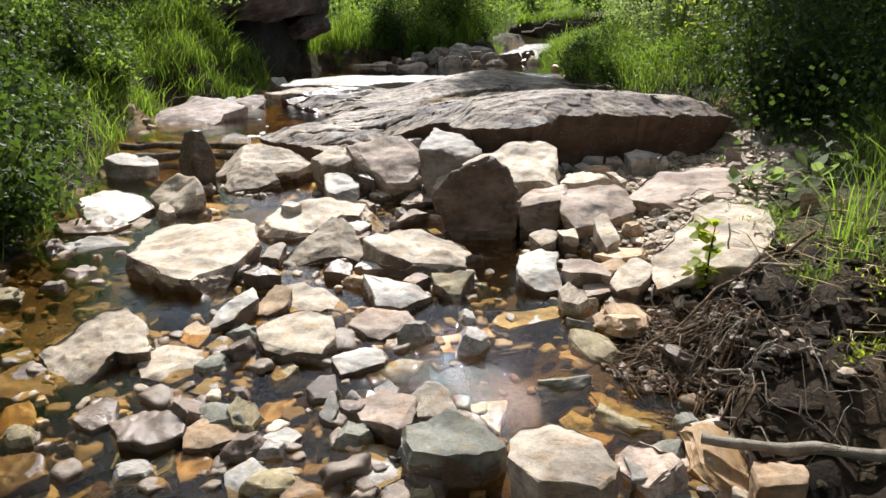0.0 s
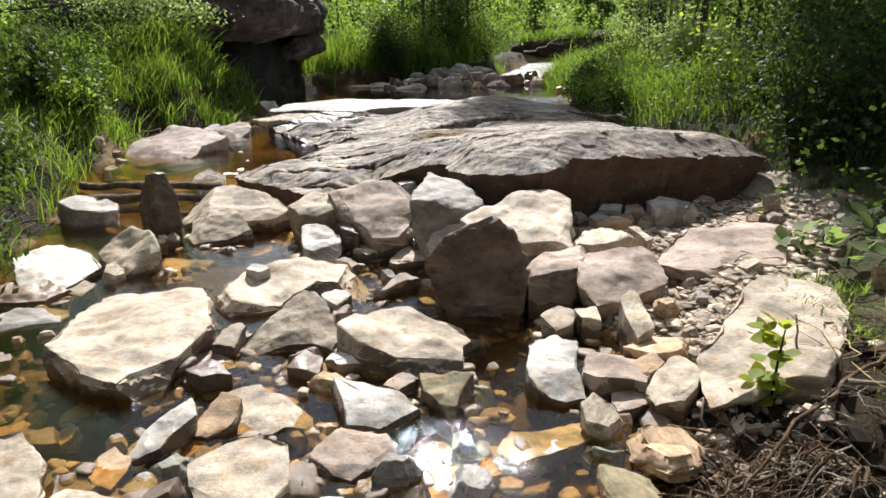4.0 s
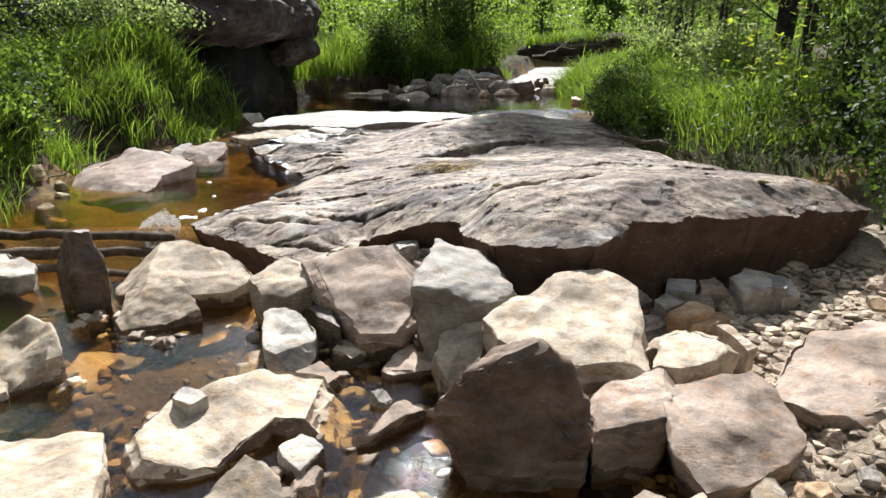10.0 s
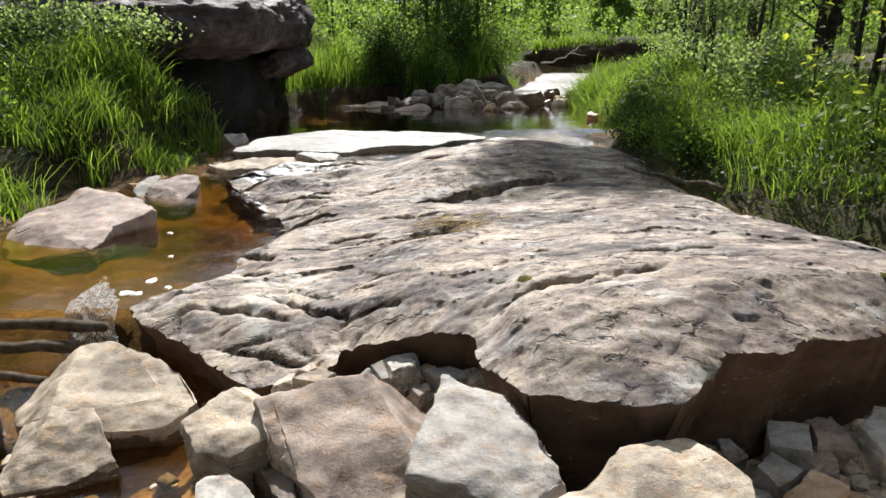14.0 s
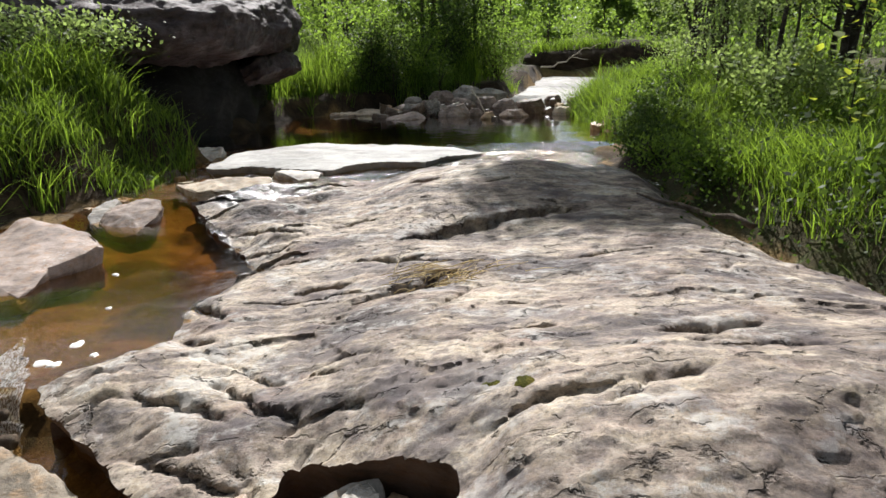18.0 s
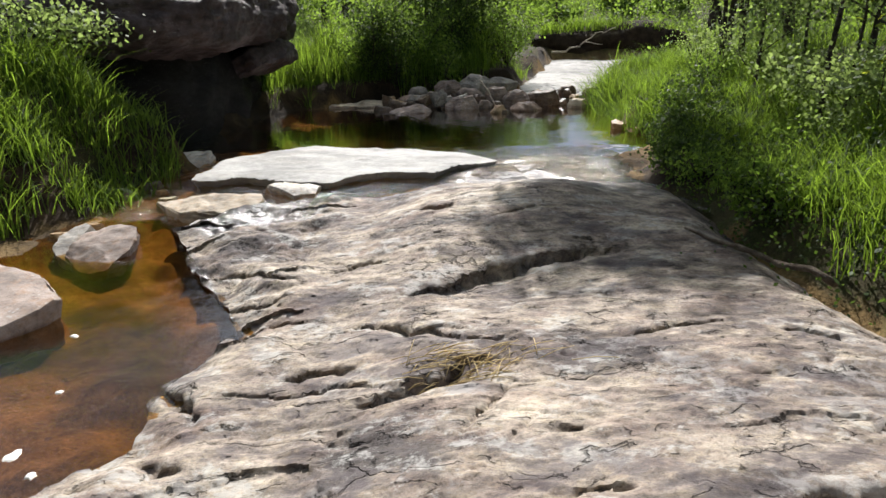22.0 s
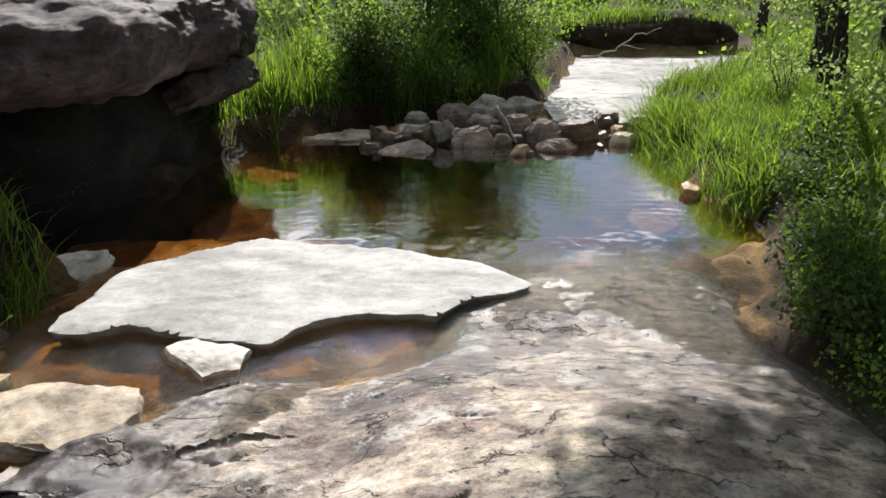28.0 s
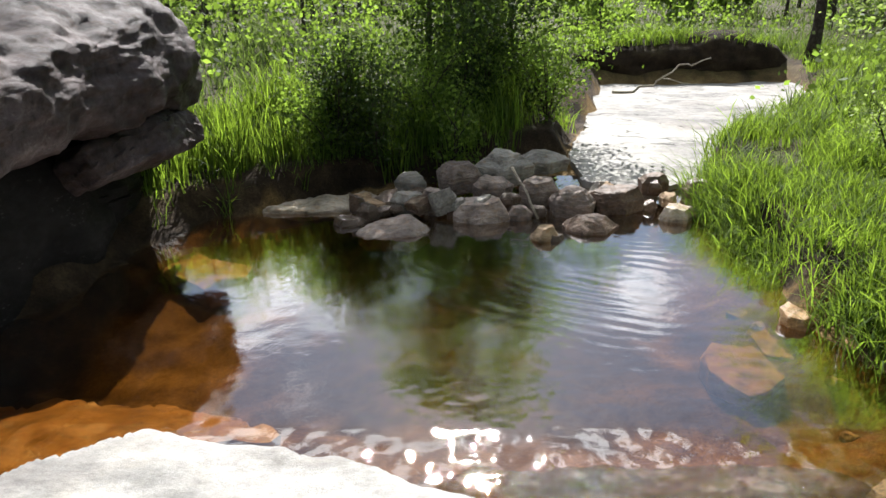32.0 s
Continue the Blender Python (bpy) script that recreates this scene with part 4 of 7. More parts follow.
tagged(part("water_film", mesh_of("water_film", np.stack([FX, FY, FZ], -1).reshape(-1, 3), grid_faces(len(fx0), len(fy0)), film_water_mat)),
       "thin glittering water spilling from the pool over rock", "water", kind="structure")


# ---- stones ----
def hull_points(seed, w, d, h, yaw, taper, tx, ty, sink=-0.09):
    r = random.Random(seed)
    n = r.choice((5, 6, 6, 7))
    p = []
    for i in range(n):
        a = 2 * math.pi * (i + r.uniform(-0.3, 0.3)) / n
        q = r.uniform(0.82, 1.05)
        p.append((q * math.cos(a), q * math.sin(a)))
    p = np.array(p)
    p -= (p.max(0) + p.min(0)) / 2
    p /= np.abs(p).max(0)
    p = p * (w / 2, d / 2)
    c, s = math.cos(yaw), math.sin(yaw)
    out = []
    for k, z in ((0.92, sink), (1.0, h * 0.45), (taper, h)):
        q = p * k
        zz = np.full(n, z) + (k == taper) * (tx * q[:, 0] + ty * q[:, 1])
        zz = np.maximum(zz, 0.02 if z > 0 else z)
        out.append(np.stack([q[:, 0] * c - q[:, 1] * s, q[:, 0] * s + q[:, 1] * c, zz], -1))
    return np.concatenate(out)


def weathered(bm, name, material, seed, size, cuts=3, bevel=0.032, rough=0.05, crease=38):
    """Rounds the edges of a rough block, cuts it finely and roughens it in layers."""
    bmesh.ops.dissolve_limit(bm, angle_limit=0.1, verts=bm.verts, edges=bm.edges)
    bmesh.ops.bevel(bm, geom=list(bm.edges), offset=bevel * size, segments=2, profile=0.6, affect="EDGES", clamp_overlap=True)
    bmesh.ops.triangulate(bm, faces=bm.faces)
    for k in range(cuts):
        long = [e for e in bm.edges if e.calc_length() > size * 0.3 / (k + 1) ** 1.3]
        if long:
            bmesh.ops.subdivide_edges(bm, edges=long, cuts=1)
            bmesh.ops.triangulate(bm, faces=bm.faces)
    bmesh.ops.recalc_face_normals(bm, faces=bm.faces)
    bm.normal_update()
    co = np.array([v.co for v in bm.verts])
    no = np.array([v.normal for v in bm.verts])
    amp = rough * size
    k = 1.0 / size
    move = amp * fbm(co * (2.4 * k) + seed, 4, seed % 97)
    layer = co[:, 2] * 9 * k + 1.5 * fbm(co * (1.6 * k) + seed, 3, 8)
    move += amp * 0.45 * (layer - np.floor(layer) - 0.5) * (np.abs(no[:, 2]) < 0.75)
    move += 0.3 * amp * fbm(co * (9 * k) + seed, 3, seed % 89)
    for v, p in zip(bm.verts, co + no * move[:, None]):
        v.co = p
    me = bpy.data.meshes.new(name)
    bm.to_mesh(me)
    bm.free()
    me.materials.append(material)
    me.polygons.foreach_set("use_smooth", np.full(len(me.polygons), True))
    me.set_sharp_from_angle(angle=radians(crease))
    return me


def stone_mesh(name, points, material, seed, size, cuts=3, bevel=0.032, rough=0.05):
    bm = bmesh.new()
    for p in points:
        bm.verts.new(p)
    bmesh.ops.convex_hull(bm, input=bm.verts)
    bmesh.ops.delete(bm, geom=[v for v in bm.verts if not v.link_faces], context="VERTS")
    return weathered(bm, name, material, seed, size, cuts, bevel, rough)


def where_at(x, y):
    return "lying in the shallow stream" if y < 6.3 and x < 0.7 else "on the gravel bar" if y < 6.3 else "at the edge of the pool"


def darken_sides(me, x, y, z, seed):
    """Wet brown band at the waterline; its dark colour also stands in for shade on the sides."""
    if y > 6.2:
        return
    # wet stone, coloured darker still for the shade on low sides
    me.materials.append(ROCK["wet_shaded"])
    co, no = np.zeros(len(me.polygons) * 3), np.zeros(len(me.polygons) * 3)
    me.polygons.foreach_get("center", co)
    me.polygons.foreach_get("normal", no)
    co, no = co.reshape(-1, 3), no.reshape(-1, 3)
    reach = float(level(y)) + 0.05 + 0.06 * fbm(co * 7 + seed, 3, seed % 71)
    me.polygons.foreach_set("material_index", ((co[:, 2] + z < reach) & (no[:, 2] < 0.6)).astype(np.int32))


def stone(colour, z, base, tx, ty, seed, *corners):
    """A broken block: the corners of its upper face in plan, that face's height and slopes, and the height of its foot."""
    r = random.Random(seed)
    P = np.array(corners)
    span = np.ptp(P, axis=0).mean()
    sides = []
    for a, b in zip(P, np.roll(P, -1, 0)):      # break the straight sides
        out = np.array([b[1] - a[1], a[0] - b[0]])
        if out @ (a + b - 2 * P.mean(0)) < 0:
            out = -out
        m = a + (b - a) * r.uniform(0.3, 0.7) + out * r.uniform(-0.07, 0.09)
        sides += [a + np.array([r.uniform(-1, 1), r.uniform(-1, 1)]) * 0.02 * span, m]
    P = np.array(sides)
    c = P.mean(0)
    P = P - c
    w, d = np.ptp(P, axis=0)
    size = (w + d + z - base) / 3
    n = len(P)
    top = z + P @ np.array([tx, ty])
    top = np.maximum(top, base + 0.05)
    rings = [(1.0, top, 0.0)]
    rings.append((1.0 + r.uniform(0.0, 0.05), top - (top - base) * r.uniform(0.2, 0.35), 0.035))
    rings.append((1.0 + r.uniform(-0.2, -0.05), np.full(n, base - 0.03), 0.05))
    bm = bmesh.new()
    rows = []
    for k, zz, jog in rings:
        rows.append([bm.verts.new((P[i, 0] * k + size * r.uniform(-jog, jog), P[i, 1] * k + size * r.uniform(-jog, jog), zz[i] - z)) for i in range(n)])
    bm.faces.new(rows[0])
    bm.faces.new(rows[2][::-1])
    for a, b in zip(rows, rows[1:]):
        for i in range(n):
            j = (i + 1) % n
            bm.faces.new((a[i], b[i], b[j], a[j]))
    bmesh.ops.recalc_face_normals(bm, faces=bm.faces)
    for k in range(r.choice((2, 3, 4))):      # corners knocked off
        i = r.randrange(n)
        t = np.array([P[i, 0], P[i, 1], top[i] - z])
        nrm = np.array([P[i, 0] / (w + 1e-6) + r.uniform(-0.2, 0.2), P[i, 1] / (d + 1e-6) + r.uniform(-0.2, 0.2), r.uniform(0.25, 0.9)])
        nrm /= np.linalg.norm(nrm)
        at = t - nrm * size * r.uniform(0.01, 0.035)
        cut = bmesh.ops.bisect_plane(bm, geom=bm.verts[:] + bm.edges[:] + bm.faces[:], plane_co=at, plane_no=nrm, clear_outer=True)
        rim = [e for e in cut["geom_cut"] if isinstance(e, bmesh.types.BMEdge)]
        if len(rim) > 2:
            bmesh.ops.holes_fill(bm, edges=rim, sides=0)
    for k in range(2 if size > 0.14 else 1):      # the upper face broken along a ridge
        a = r.uniform(0, 6.28)
        nrm = np.array([math.cos(a) * r.uniform(0.1, 0.3), math.sin(a) * r.uniform(0.1, 0.3), 1.0])
        nrm[:2] -= (tx, ty)
        nrm /= np.linalg.norm(nrm)
        off = np.array([math.cos(a) * w, math.sin(a) * d]) * r.uniform(0.08, 0.28)
        at = (off[0], off[1], off @ np.array([tx, ty]))
        cut = bmesh.ops.bisect_plane(bm, geom=bm.verts[:] + bm.edges[:] + bm.faces[:], plane_co=at, plane_no=nrm, clear_outer=True)
        rim = [e for e in cut["geom_cut"] if isinstance(e, bmesh.types.BMEdge)]
        if len(rim) > 2:
            bmesh.ops.holes_fill(bm, edges=rim, sides=0)
    me = weathered(bm, "rock", ROCK[colour], seed, size, 4 if size > 0.3 else 3, 0.018, 0.034, 32)
    darken_sides(me, c[0], c[1], z, seed)
    ob = part("rock", me, at=pose(c[0], c[1], z))
    big = "large" if max(w, d) > 0.6 else "medium-sized" if max(w, d) > 0.25 else "small"
    form = "flat" if z - base < 0.3 * max(w, d) else "blocky"
    return tagged(ob, f"{big} {form} {WORD[colour]} broken stone {where_at(*c)}", "rock", "rocks in the stream")


def rock(colour, x, y, z, w, d, h, yaw, taper, tx, ty, seed):
    size = (w + d + h) / 3
    me = stone_mesh("rock", hull_points(seed, w, d, h, yaw, taper, tx, ty), ROCK[colour], seed, size, 4 if size > 0.3 else 3)
    ob = part("rock", me, at=pose(x, y, z))
    big = "large" if w > 0.6 else "medium-sized" if w > 0.25 else "small"
    form = "flat" if h < 0.28 * max(w, d) else "blocky"
    return tagged(ob, f"{big} {form} {WORD[colour]} stone {where_at(x, y)}", "rock", "rocks in the stream")


rock("brown", -2.05, 5.62, 0.05, 0.23, 0.35, 0.40, 0.96, 0.45, -0.18, -0.13, 3304)
rock("grey", -2.73, 5.89, 0.10, 0.52, 0.29, 0.08, -0.27, 0.97, -0.14, 0.14, 3515)
rock("grey", -3.74, 10.74, 0.22, 0.79, 0.51, 0.16, -1.56, 0.86, -0.21, -0.17, 7602)
rock("cream", -3.44, 12.22, 0.28, 0.39, 0.23, 0.18, -1.20, 0.96, -0.38, -0.21, 7924)
rock("ochre", -1.26, 5.43, -0.10, 0.44, 0.50, 0.04, -0.66, 0.89, 0.11, 0.27, 10026)
rock("ochre", -1.68, 4.93, -0.10, 0.52, 0.31, 0.04, -1.54, 0.96, -0.06, -0.16, 10121)
rock("ochre", -0.76, 4.96, -0.10, 0.17, 0.25, 0.04, 1.00, 0.96, -0.10, 0.36, 10220)
rock("white", -3.15, 12.35, 0.26, 0.75, 0.4, 0.13, 0.7, 0.85, 0.05, 0.1, 7951)
rock("pinkdark", 0.07, 16.54, 0.32, 0.64, 0.47, 0.22, -0.45, 0.68, 0.10, 0.05, 8013)
rock("pinkdark", -0.18, 17.28, 0.51, 0.56, 0.41, 0.23, -0.40, 0.56, 0.05, 0.05, 8026)
rock("grey", -0.68, 17.22, 0.51, 0.39, 0.29, 0.13, -0.35, 0.74, 0.00, 0.05, 8039)
rock("pinkdark", -0.41, 16.70, 0.39, 0.31, 0.23, 0.22, -0.30, 0.62, -0.05, 0.05, 8052)
rock("grey", 0.37, 17.52, 0.56, 0.68, 0.51, 0.25, -0.25, 0.50, -0.10, 0.05, 8065)
rock("pinkdark", 0.22, 17.11, 0.48, 0.45, 0.33, 0.14, -0.20, 0.68, -0.15, 0.05, 8078)
rock("pinkdark", 1.02, 16.67, 0.37, 0.49, 0.36, 0.24, -0.15, 0.56, 0.15, 0.05, 8091)
rock("darkbrown", 1.49, 16.79, 0.40, 0.59, 0.44, 0.19, -0.10, 0.74, 0.10, 0.05, 8104)
rock("darkbrown", 1.98, 17.14, 0.51, 0.32, 0.24, 0.13, -0.05, 0.62, 0.05, 0.05, 8117)
rock("darkbrown", 1.15, 16.17, 0.30, 0.54, 0.40, 0.17, 0.00, 0.50, 0.00, 0.05, 8130)
rock("cream", 2.05, 16.46, 0.32, 0.40, 0.30, 0.16, 0.05, 0.68, -0.05, 0.05, 8143)
rock("pinkdark", 0.48, 16.50, 0.34, 0.26, 0.19, 0.14, 0.10, 0.56, -0.10, 0.05, 8156)
rock("brown", -1.25, 16.37, 0.31, 0.36, 0.26, 0.11, 0.15, 0.74, -0.15, 0.05, 8169)
rock("pinkdark", -0.79, 16.18, 0.30, 0.75, 0.55, 0.12, 0.20, 0.62, 0.15, 0.05, 8182)
rock("tan", 0.67, 15.92, 0.29, 0.30, 0.23, 0.18, 0.25, 0.50, 0.10, 0.05, 8195)
rock("pinkdark", 0.70, 16.96, 0.45, 0.44, 0.33, 0.19, 0.30, 0.68, 0.05, 0.05, 8208)
rock("brown", 2.37, 16.92, 0.46, 0.37, 0.28, 0.17, 0.35, 0.56, 0.00, 0.05, 8221)
rock("brown", 0.77, 15.89, 0.29, 0.19, 0.14, 0.11, 0.40, 0.74, -0.05, 0.05, 8234)
rock("grey", -0.68, 16.80, 0.41, 0.40, 0.30, 0.14, 0.45, 0.62, -0.10, 0.05, 8247)
rock("grey", 0.85, 17.89, 0.59, 0.66, 0.50, 0.13, 0.50, 0.50, -0.15, 0.05, 8260)
rock("cream", -1.58, 17.02, 0.36, 1.49, 0.64, 0.06, 0.24, 0.41, 0.04, -0.06, 8923)
stone("white", 0.34, 0.2, -0.05, 0.05, 811, (-2.03, 11.31), (-1.76, 11.27), (-1.38, 11.17), (-1.4, 11.0), (-1.57, 10.91), (-1.82, 11.07))
stone("cream", 0.37, 0.15, 0.0, 0.1, 823, (-2.75, 10.7), (-2.31, 10.75), (-1.82, 10.65), (-1.76, 10.45), (-1.8, 10.22), (-2.12, 10.2), (-2.45, 10.25))
stone("grey", 0.3, 0.15, 0.0, 0.1, 829, (-2.2, 10.12), (-1.9, 10.16), (-1.75, 10.0), (-1.95, 9.85), (-2.25, 9.95))
stone("tan", 0.2, 0.05, 0.0, 0.1, 835, (1.53, 13.8), (1.62, 14.15), (1.98, 14.12), (1.99, 13.74), (1.72, 13.57))
stone("tan", 0.24, 0.02, 0.0, 0.1, 841, (1.98, 14.35), (2.16, 14.4), (2.24, 14.1), (2.14, 13.9), (1.97, 14.0))
stone("tan", 0.26, 0.05, 0.0, 0.05, 847, (-2.86, 15.4), (-2.6, 15.75), (-2.06, 15.55), (-2.0, 15.25), (-2.3, 15.05))
stone("cream", 0.03, -0.24, 0, 0.1, 17, (0.22, 1.74), (0.28, 1.88), (0.42, 1.89), (0.51, 1.80), (0.55, 1.68), (0.47, 1.59), (0.30, 1.62))
stone("green", 0.00, -0.24, 0, 0.1, 24, (-0.09, 1.95), (0.06, 2.00), (0.16, 1.95), (0.23, 1.86), (0.14, 1.79), (-0.06, 1.81))
stone("pink", -0.04, -0.22, 0.1, 0, 31, (-0.31, 2.18), (-0.17, 2.24), (-0.08, 2.18), (-0.08, 2.01), (-0.13, 1.97), (-0.26, 2.06))
stone("cream", -0.02, -0.22, 0.1, 0.3, 38, (-0.10, 2.17), (-0.02, 2.24), (0.04, 2.19), (0.09, 2.07), (-0.06, 2.07))
stone("grey", -0.12, -0.24, 0, 0.05, 45, (-0.29, 1.82), (-0.25, 2.01), (-0.14, 2.02), (-0.09, 1.96), (-0.09, 1.85), (-0.21, 1.78))
stone("grey", -0.09, -0.24, 0, 0.1, 52, (0.61, 1.88), (0.74, 1.91), (0.77, 1.83), (0.75, 1.77), (0.61, 1.77))
stone("white", -0.03, -0.20, 0, 0.1, 59, (-0.43, 2.51), (-0.29, 2.57), (-0.20, 2.53), (-0.21, 2.44), (-0.38, 2.39))
stone("cream", 0.02, -0.20, 0.1, 0.25, 66, (-0.78, 2.68), (-0.64, 2.80), (-0.46, 2.75), (-0.42, 2.59), (-0.47, 2.49), (-0.63, 2.50), (-0.75, 2.59))
stone("cream", 0.02, -0.22, 0.15, 0.4, 73, (-1.66, 2.54), (-1.54, 2.71), (-1.40, 2.81), (-1.27, 2.67), (-1.20, 2.52), (-1.32, 2.50), (-1.39, 2.38), (-1.52, 2.38))
stone("cream", -0.05, -0.22, 0, 0.15, 80, (-1.24, 2.49), (-1.17, 2.62), (-1.00, 2.59), (-0.95, 2.48), (-1.06, 2.39), (-1.18, 2.40))
stone("brown", -0.07, -0.24, 0, 0.1, 87, (-1.31, 2.12), (-1.31, 2.28), (-1.19, 2.24), (-1.15, 2.12), (-1.22, 2.07))
stone("brown", -0.07, -0.24, 0, 0.1, 94, (-1.16, 2.09), (-1.10, 2.17), (-0.92, 2.14), (-0.87, 2.02), (-0.97, 1.96), (-1.08, 1.98))
stone("tan", -0.08, -0.24, 0, 0.1, 101, (-0.89, 2.04), (-0.85, 2.12), (-0.70, 2.08), (-0.67, 2.00), (-0.76, 1.96), (-0.85, 1.97))
stone("white", -0.11, -0.25, 0.1, 0.3, 108, (-0.72, 1.94), (-0.62, 1.93), (-0.53, 1.85), (-0.53, 1.78), (-0.64, 1.76), (-0.68, 1.85))
stone("ochre", -0.13, -0.25, 0, 0.2, 115, (-0.73, 2.21), (-0.66, 2.32), (-0.55, 2.33), (-0.54, 2.22), (-0.67, 2.16))
stone("grey", -0.10, -0.24, 0, 0.1, 122, (-0.60, 2.04), (-0.54, 2.10), (-0.46, 2.04), (-0.52, 1.97))
stone("pinkdark", -0.07, -0.24, 0, 0.1, 129, (-1.79, 2.48), (-1.69, 2.54), (-1.50, 2.33), (-1.59, 2.29), (-1.80, 2.34))
stone("grey", -0.05, -0.24, 0, 0.1, 136, (-1.89, 2.64), (-1.78, 2.66), (-1.68, 2.56), (-1.80, 2.53))
stone("ochre", -0.11, -0.25, 0, 0.2, 143, (-1.65, 2.21), (-1.57, 2.29), (-1.45, 2.13), (-1.50, 2.05))
stone("tan", -0.13, -0.26, 0, 0.1, 150, (-0.50, 1.80), (-0.44, 1.85), (-0.34, 1.80), (-0.36, 1.74), (-0.47, 1.74))
stone("brown", -0.12, -0.26, 0, 0.1, 157, (-1.53, 1.98), (-1.35, 1.98), (-1.27, 1.87), (-1.37, 1.79))
stone("grey", -0.08, -0.24, 0, 0.1, 164, (-0.97, 2.32), (-0.92, 2.42), (-0.82, 2.35), (-0.89, 2.29))
stone("tan", -0.02, -0.20, 0, 0.05, 171, (0.96, 1.75), (1.12, 1.76), (1.08, 1.66), (0.93, 1.64))
stone("tan", -0.03, -0.20, 0, 0.2, 178, (-1.18, 2.73), (-1.11, 2.84), (-1.02, 2.78), (-1.04, 2.65))
stone("grey", -0.05, -0.20, 0, 0.2, 185, (-1.01, 2.65), (-0.94, 2.73), (-0.85, 2.68), (-0.92, 2.57))
stone("pink", -0.06, -0.20, 0, 0.2, 192, (-0.85, 2.56), (-0.81, 2.62), (-0.75, 2.52), (-0.80, 2.47))
stone("grey", -0.06, -0.22, 0.2, 0.4, 199, (-0.42, 2.13), (-0.39, 2.24), (-0.35, 2.17), (-0.37, 2.09))
stone("grey", -0.08, -0.22, 0, 0.1, 206, (0.88, 2.05), (0.99, 2.09), (1.01, 1.98), (0.90, 1.95))
stone("tan", -0.07, -0.20, 0, 0.1, 213, (-0.01, 2.76), (0.12, 2.78), (0.14, 2.63), (0.02, 2.62))
stone("brown", -0.10, -0.24, 0, 0.1, 220, (-1.21, 2.33), (-1.12, 2.40), (-0.99, 2.32), (-1.10, 2.25))
stone("brown", -0.10, -0.24, 0, 0.1, 227, (-1.57, 2.46), (-1.48, 2.54), (-1.36, 2.48), (-1.42, 2.38))
stone("ochre", -0.12, -0.24, 0, 0.1, 234, (-0.90, 1.97), (-0.80, 2.00), (-0.70, 1.89), (-0.82, 1.84))
stone("grey", -0.12, -0.25, 0, 0.1, 241, (-0.15, 1.78), (-0.10, 1.81), (-0.03, 1.77), (-0.12, 1.73))
stone("white", 0.04, -0.15, 0.35, 0.3, 248, (-1.06, 2.80), (-0.89, 3.02), (-0.84, 2.93), (-0.91, 2.77), (-0.99, 2.76))
stone("tan", 0.02, -0.15, 0.1, 0.3, 255, (-0.90, 2.92), (-0.77, 3.11), (-0.71, 3.05), (-0.70, 2.94), (-0.80, 2.88))
stone("white", -0.03, -0.14, 0, 0, 262, (0.23, 2.78), (0.31, 2.95), (0.59, 2.99), (0.69, 2.92), (0.52, 2.84), (0.31, 2.74))
stone("pink", -0.01, -0.16, 0, 0.15, 269, (-0.40, 2.75), (-0.31, 2.90), (-0.11, 2.86), (-0.10, 2.75), (-0.24, 2.66), (-0.35, 2.68))
stone("tan", -0.05, -0.16, 0, 0.1, 276, (0.14, 2.73), (0.22, 2.79), (0.26, 2.72), (0.19, 2.67))
stone("brown", 0.00, -0.18, 0, 0.1, 283, (-1.09, 3.53), (-1.02, 3.57), (-0.87, 3.46), (-0.96, 3.38))
stone("grey", 0.02, -0.12, 0, 0.1, 290, (-2.33, 3.89), (-2.21, 4.11), (-1.98, 4.15), (-1.90, 3.94), (-2.17, 3.82))
stone("brown", 0.05, -0.12, 0, 0.1, 297, (-2.61, 4.34), (-2.37, 4.45), (-2.03, 4.44), (-2.14, 4.20), (-2.45, 4.18))
stone("cream", 0.02, -0.12, 0, 0.1, 304, (-2.30, 4.38), (-2.17, 4.54), (-1.98, 4.46), (-1.99, 4.31))
stone("cream", 0.13, -0.14, -0.02, 0.1, 311, (-1.66, 3.42), (-1.73, 3.70), (-1.75, 4.13), (-1.25, 4.15), (-1.12, 3.90), (-1.04, 3.63), (-1.10, 3.34), (-1.09, 3.17), (-1.24, 3.16), (-1.39, 3.23))
stone("cream", 0.01, -0.14, 0.1, 0.1, 318, (-0.81, 3.18), (-0.76, 3.27), (-0.64, 3.16), (-0.46, 3.05), (-0.45, 2.99), (-0.56, 2.91), (-0.70, 2.92))
stone("white", 0.05, -0.14, -0.1, 0.15, 325, (-0.37, 3.15), (-0.29, 3.18), (-0.11, 3.11), (-0.03, 3.05), (-0.17, 2.90), (-0.29, 2.91))
stone("olive", 0.05, -0.14, 0.1, 0.3, 332, (-0.04, 3.23), (0.17, 3.18), (0.09, 2.99), (-0.02, 3.12))
stone("cream", 0.10, -0.13, -0.1, 0.1, 339, (-0.42, 3.55), (-0.35, 3.67), (-0.13, 3.78), (0.13, 3.68), (0.15, 3.48), (0.12, 3.32), (-0.04, 3.27), (-0.30, 3.41))
stone("cream", 0.09, -0.12, 0.2, 0.5, 346, (-0.91, 3.58), (-0.79, 3.71), (-0.65, 3.89), (-0.53, 3.84), (-0.43, 3.63), (-0.45, 3.54), (-0.66, 3.56), (-0.80, 3.55))
stone("cream", 0.09, -0.10, -0.05, 0.2, 353, (-1.17, 4.14), (-1.07, 4.35), (-0.78, 4.61), (-0.44, 4.57), (-0.23, 4.46), (-0.43, 4.29), (-0.66, 4.26), (-0.78, 4.05), (-0.90, 4.02), (-1.04, 4.01))
stone("white", 0.07, -0.12, 0, 0.15, 360, (0.42, 3.47), (0.55, 3.56), (0.64, 3.45), (0.60, 3.11), (0.52, 3.08), (0.42, 3.13), (0.40, 3.28))
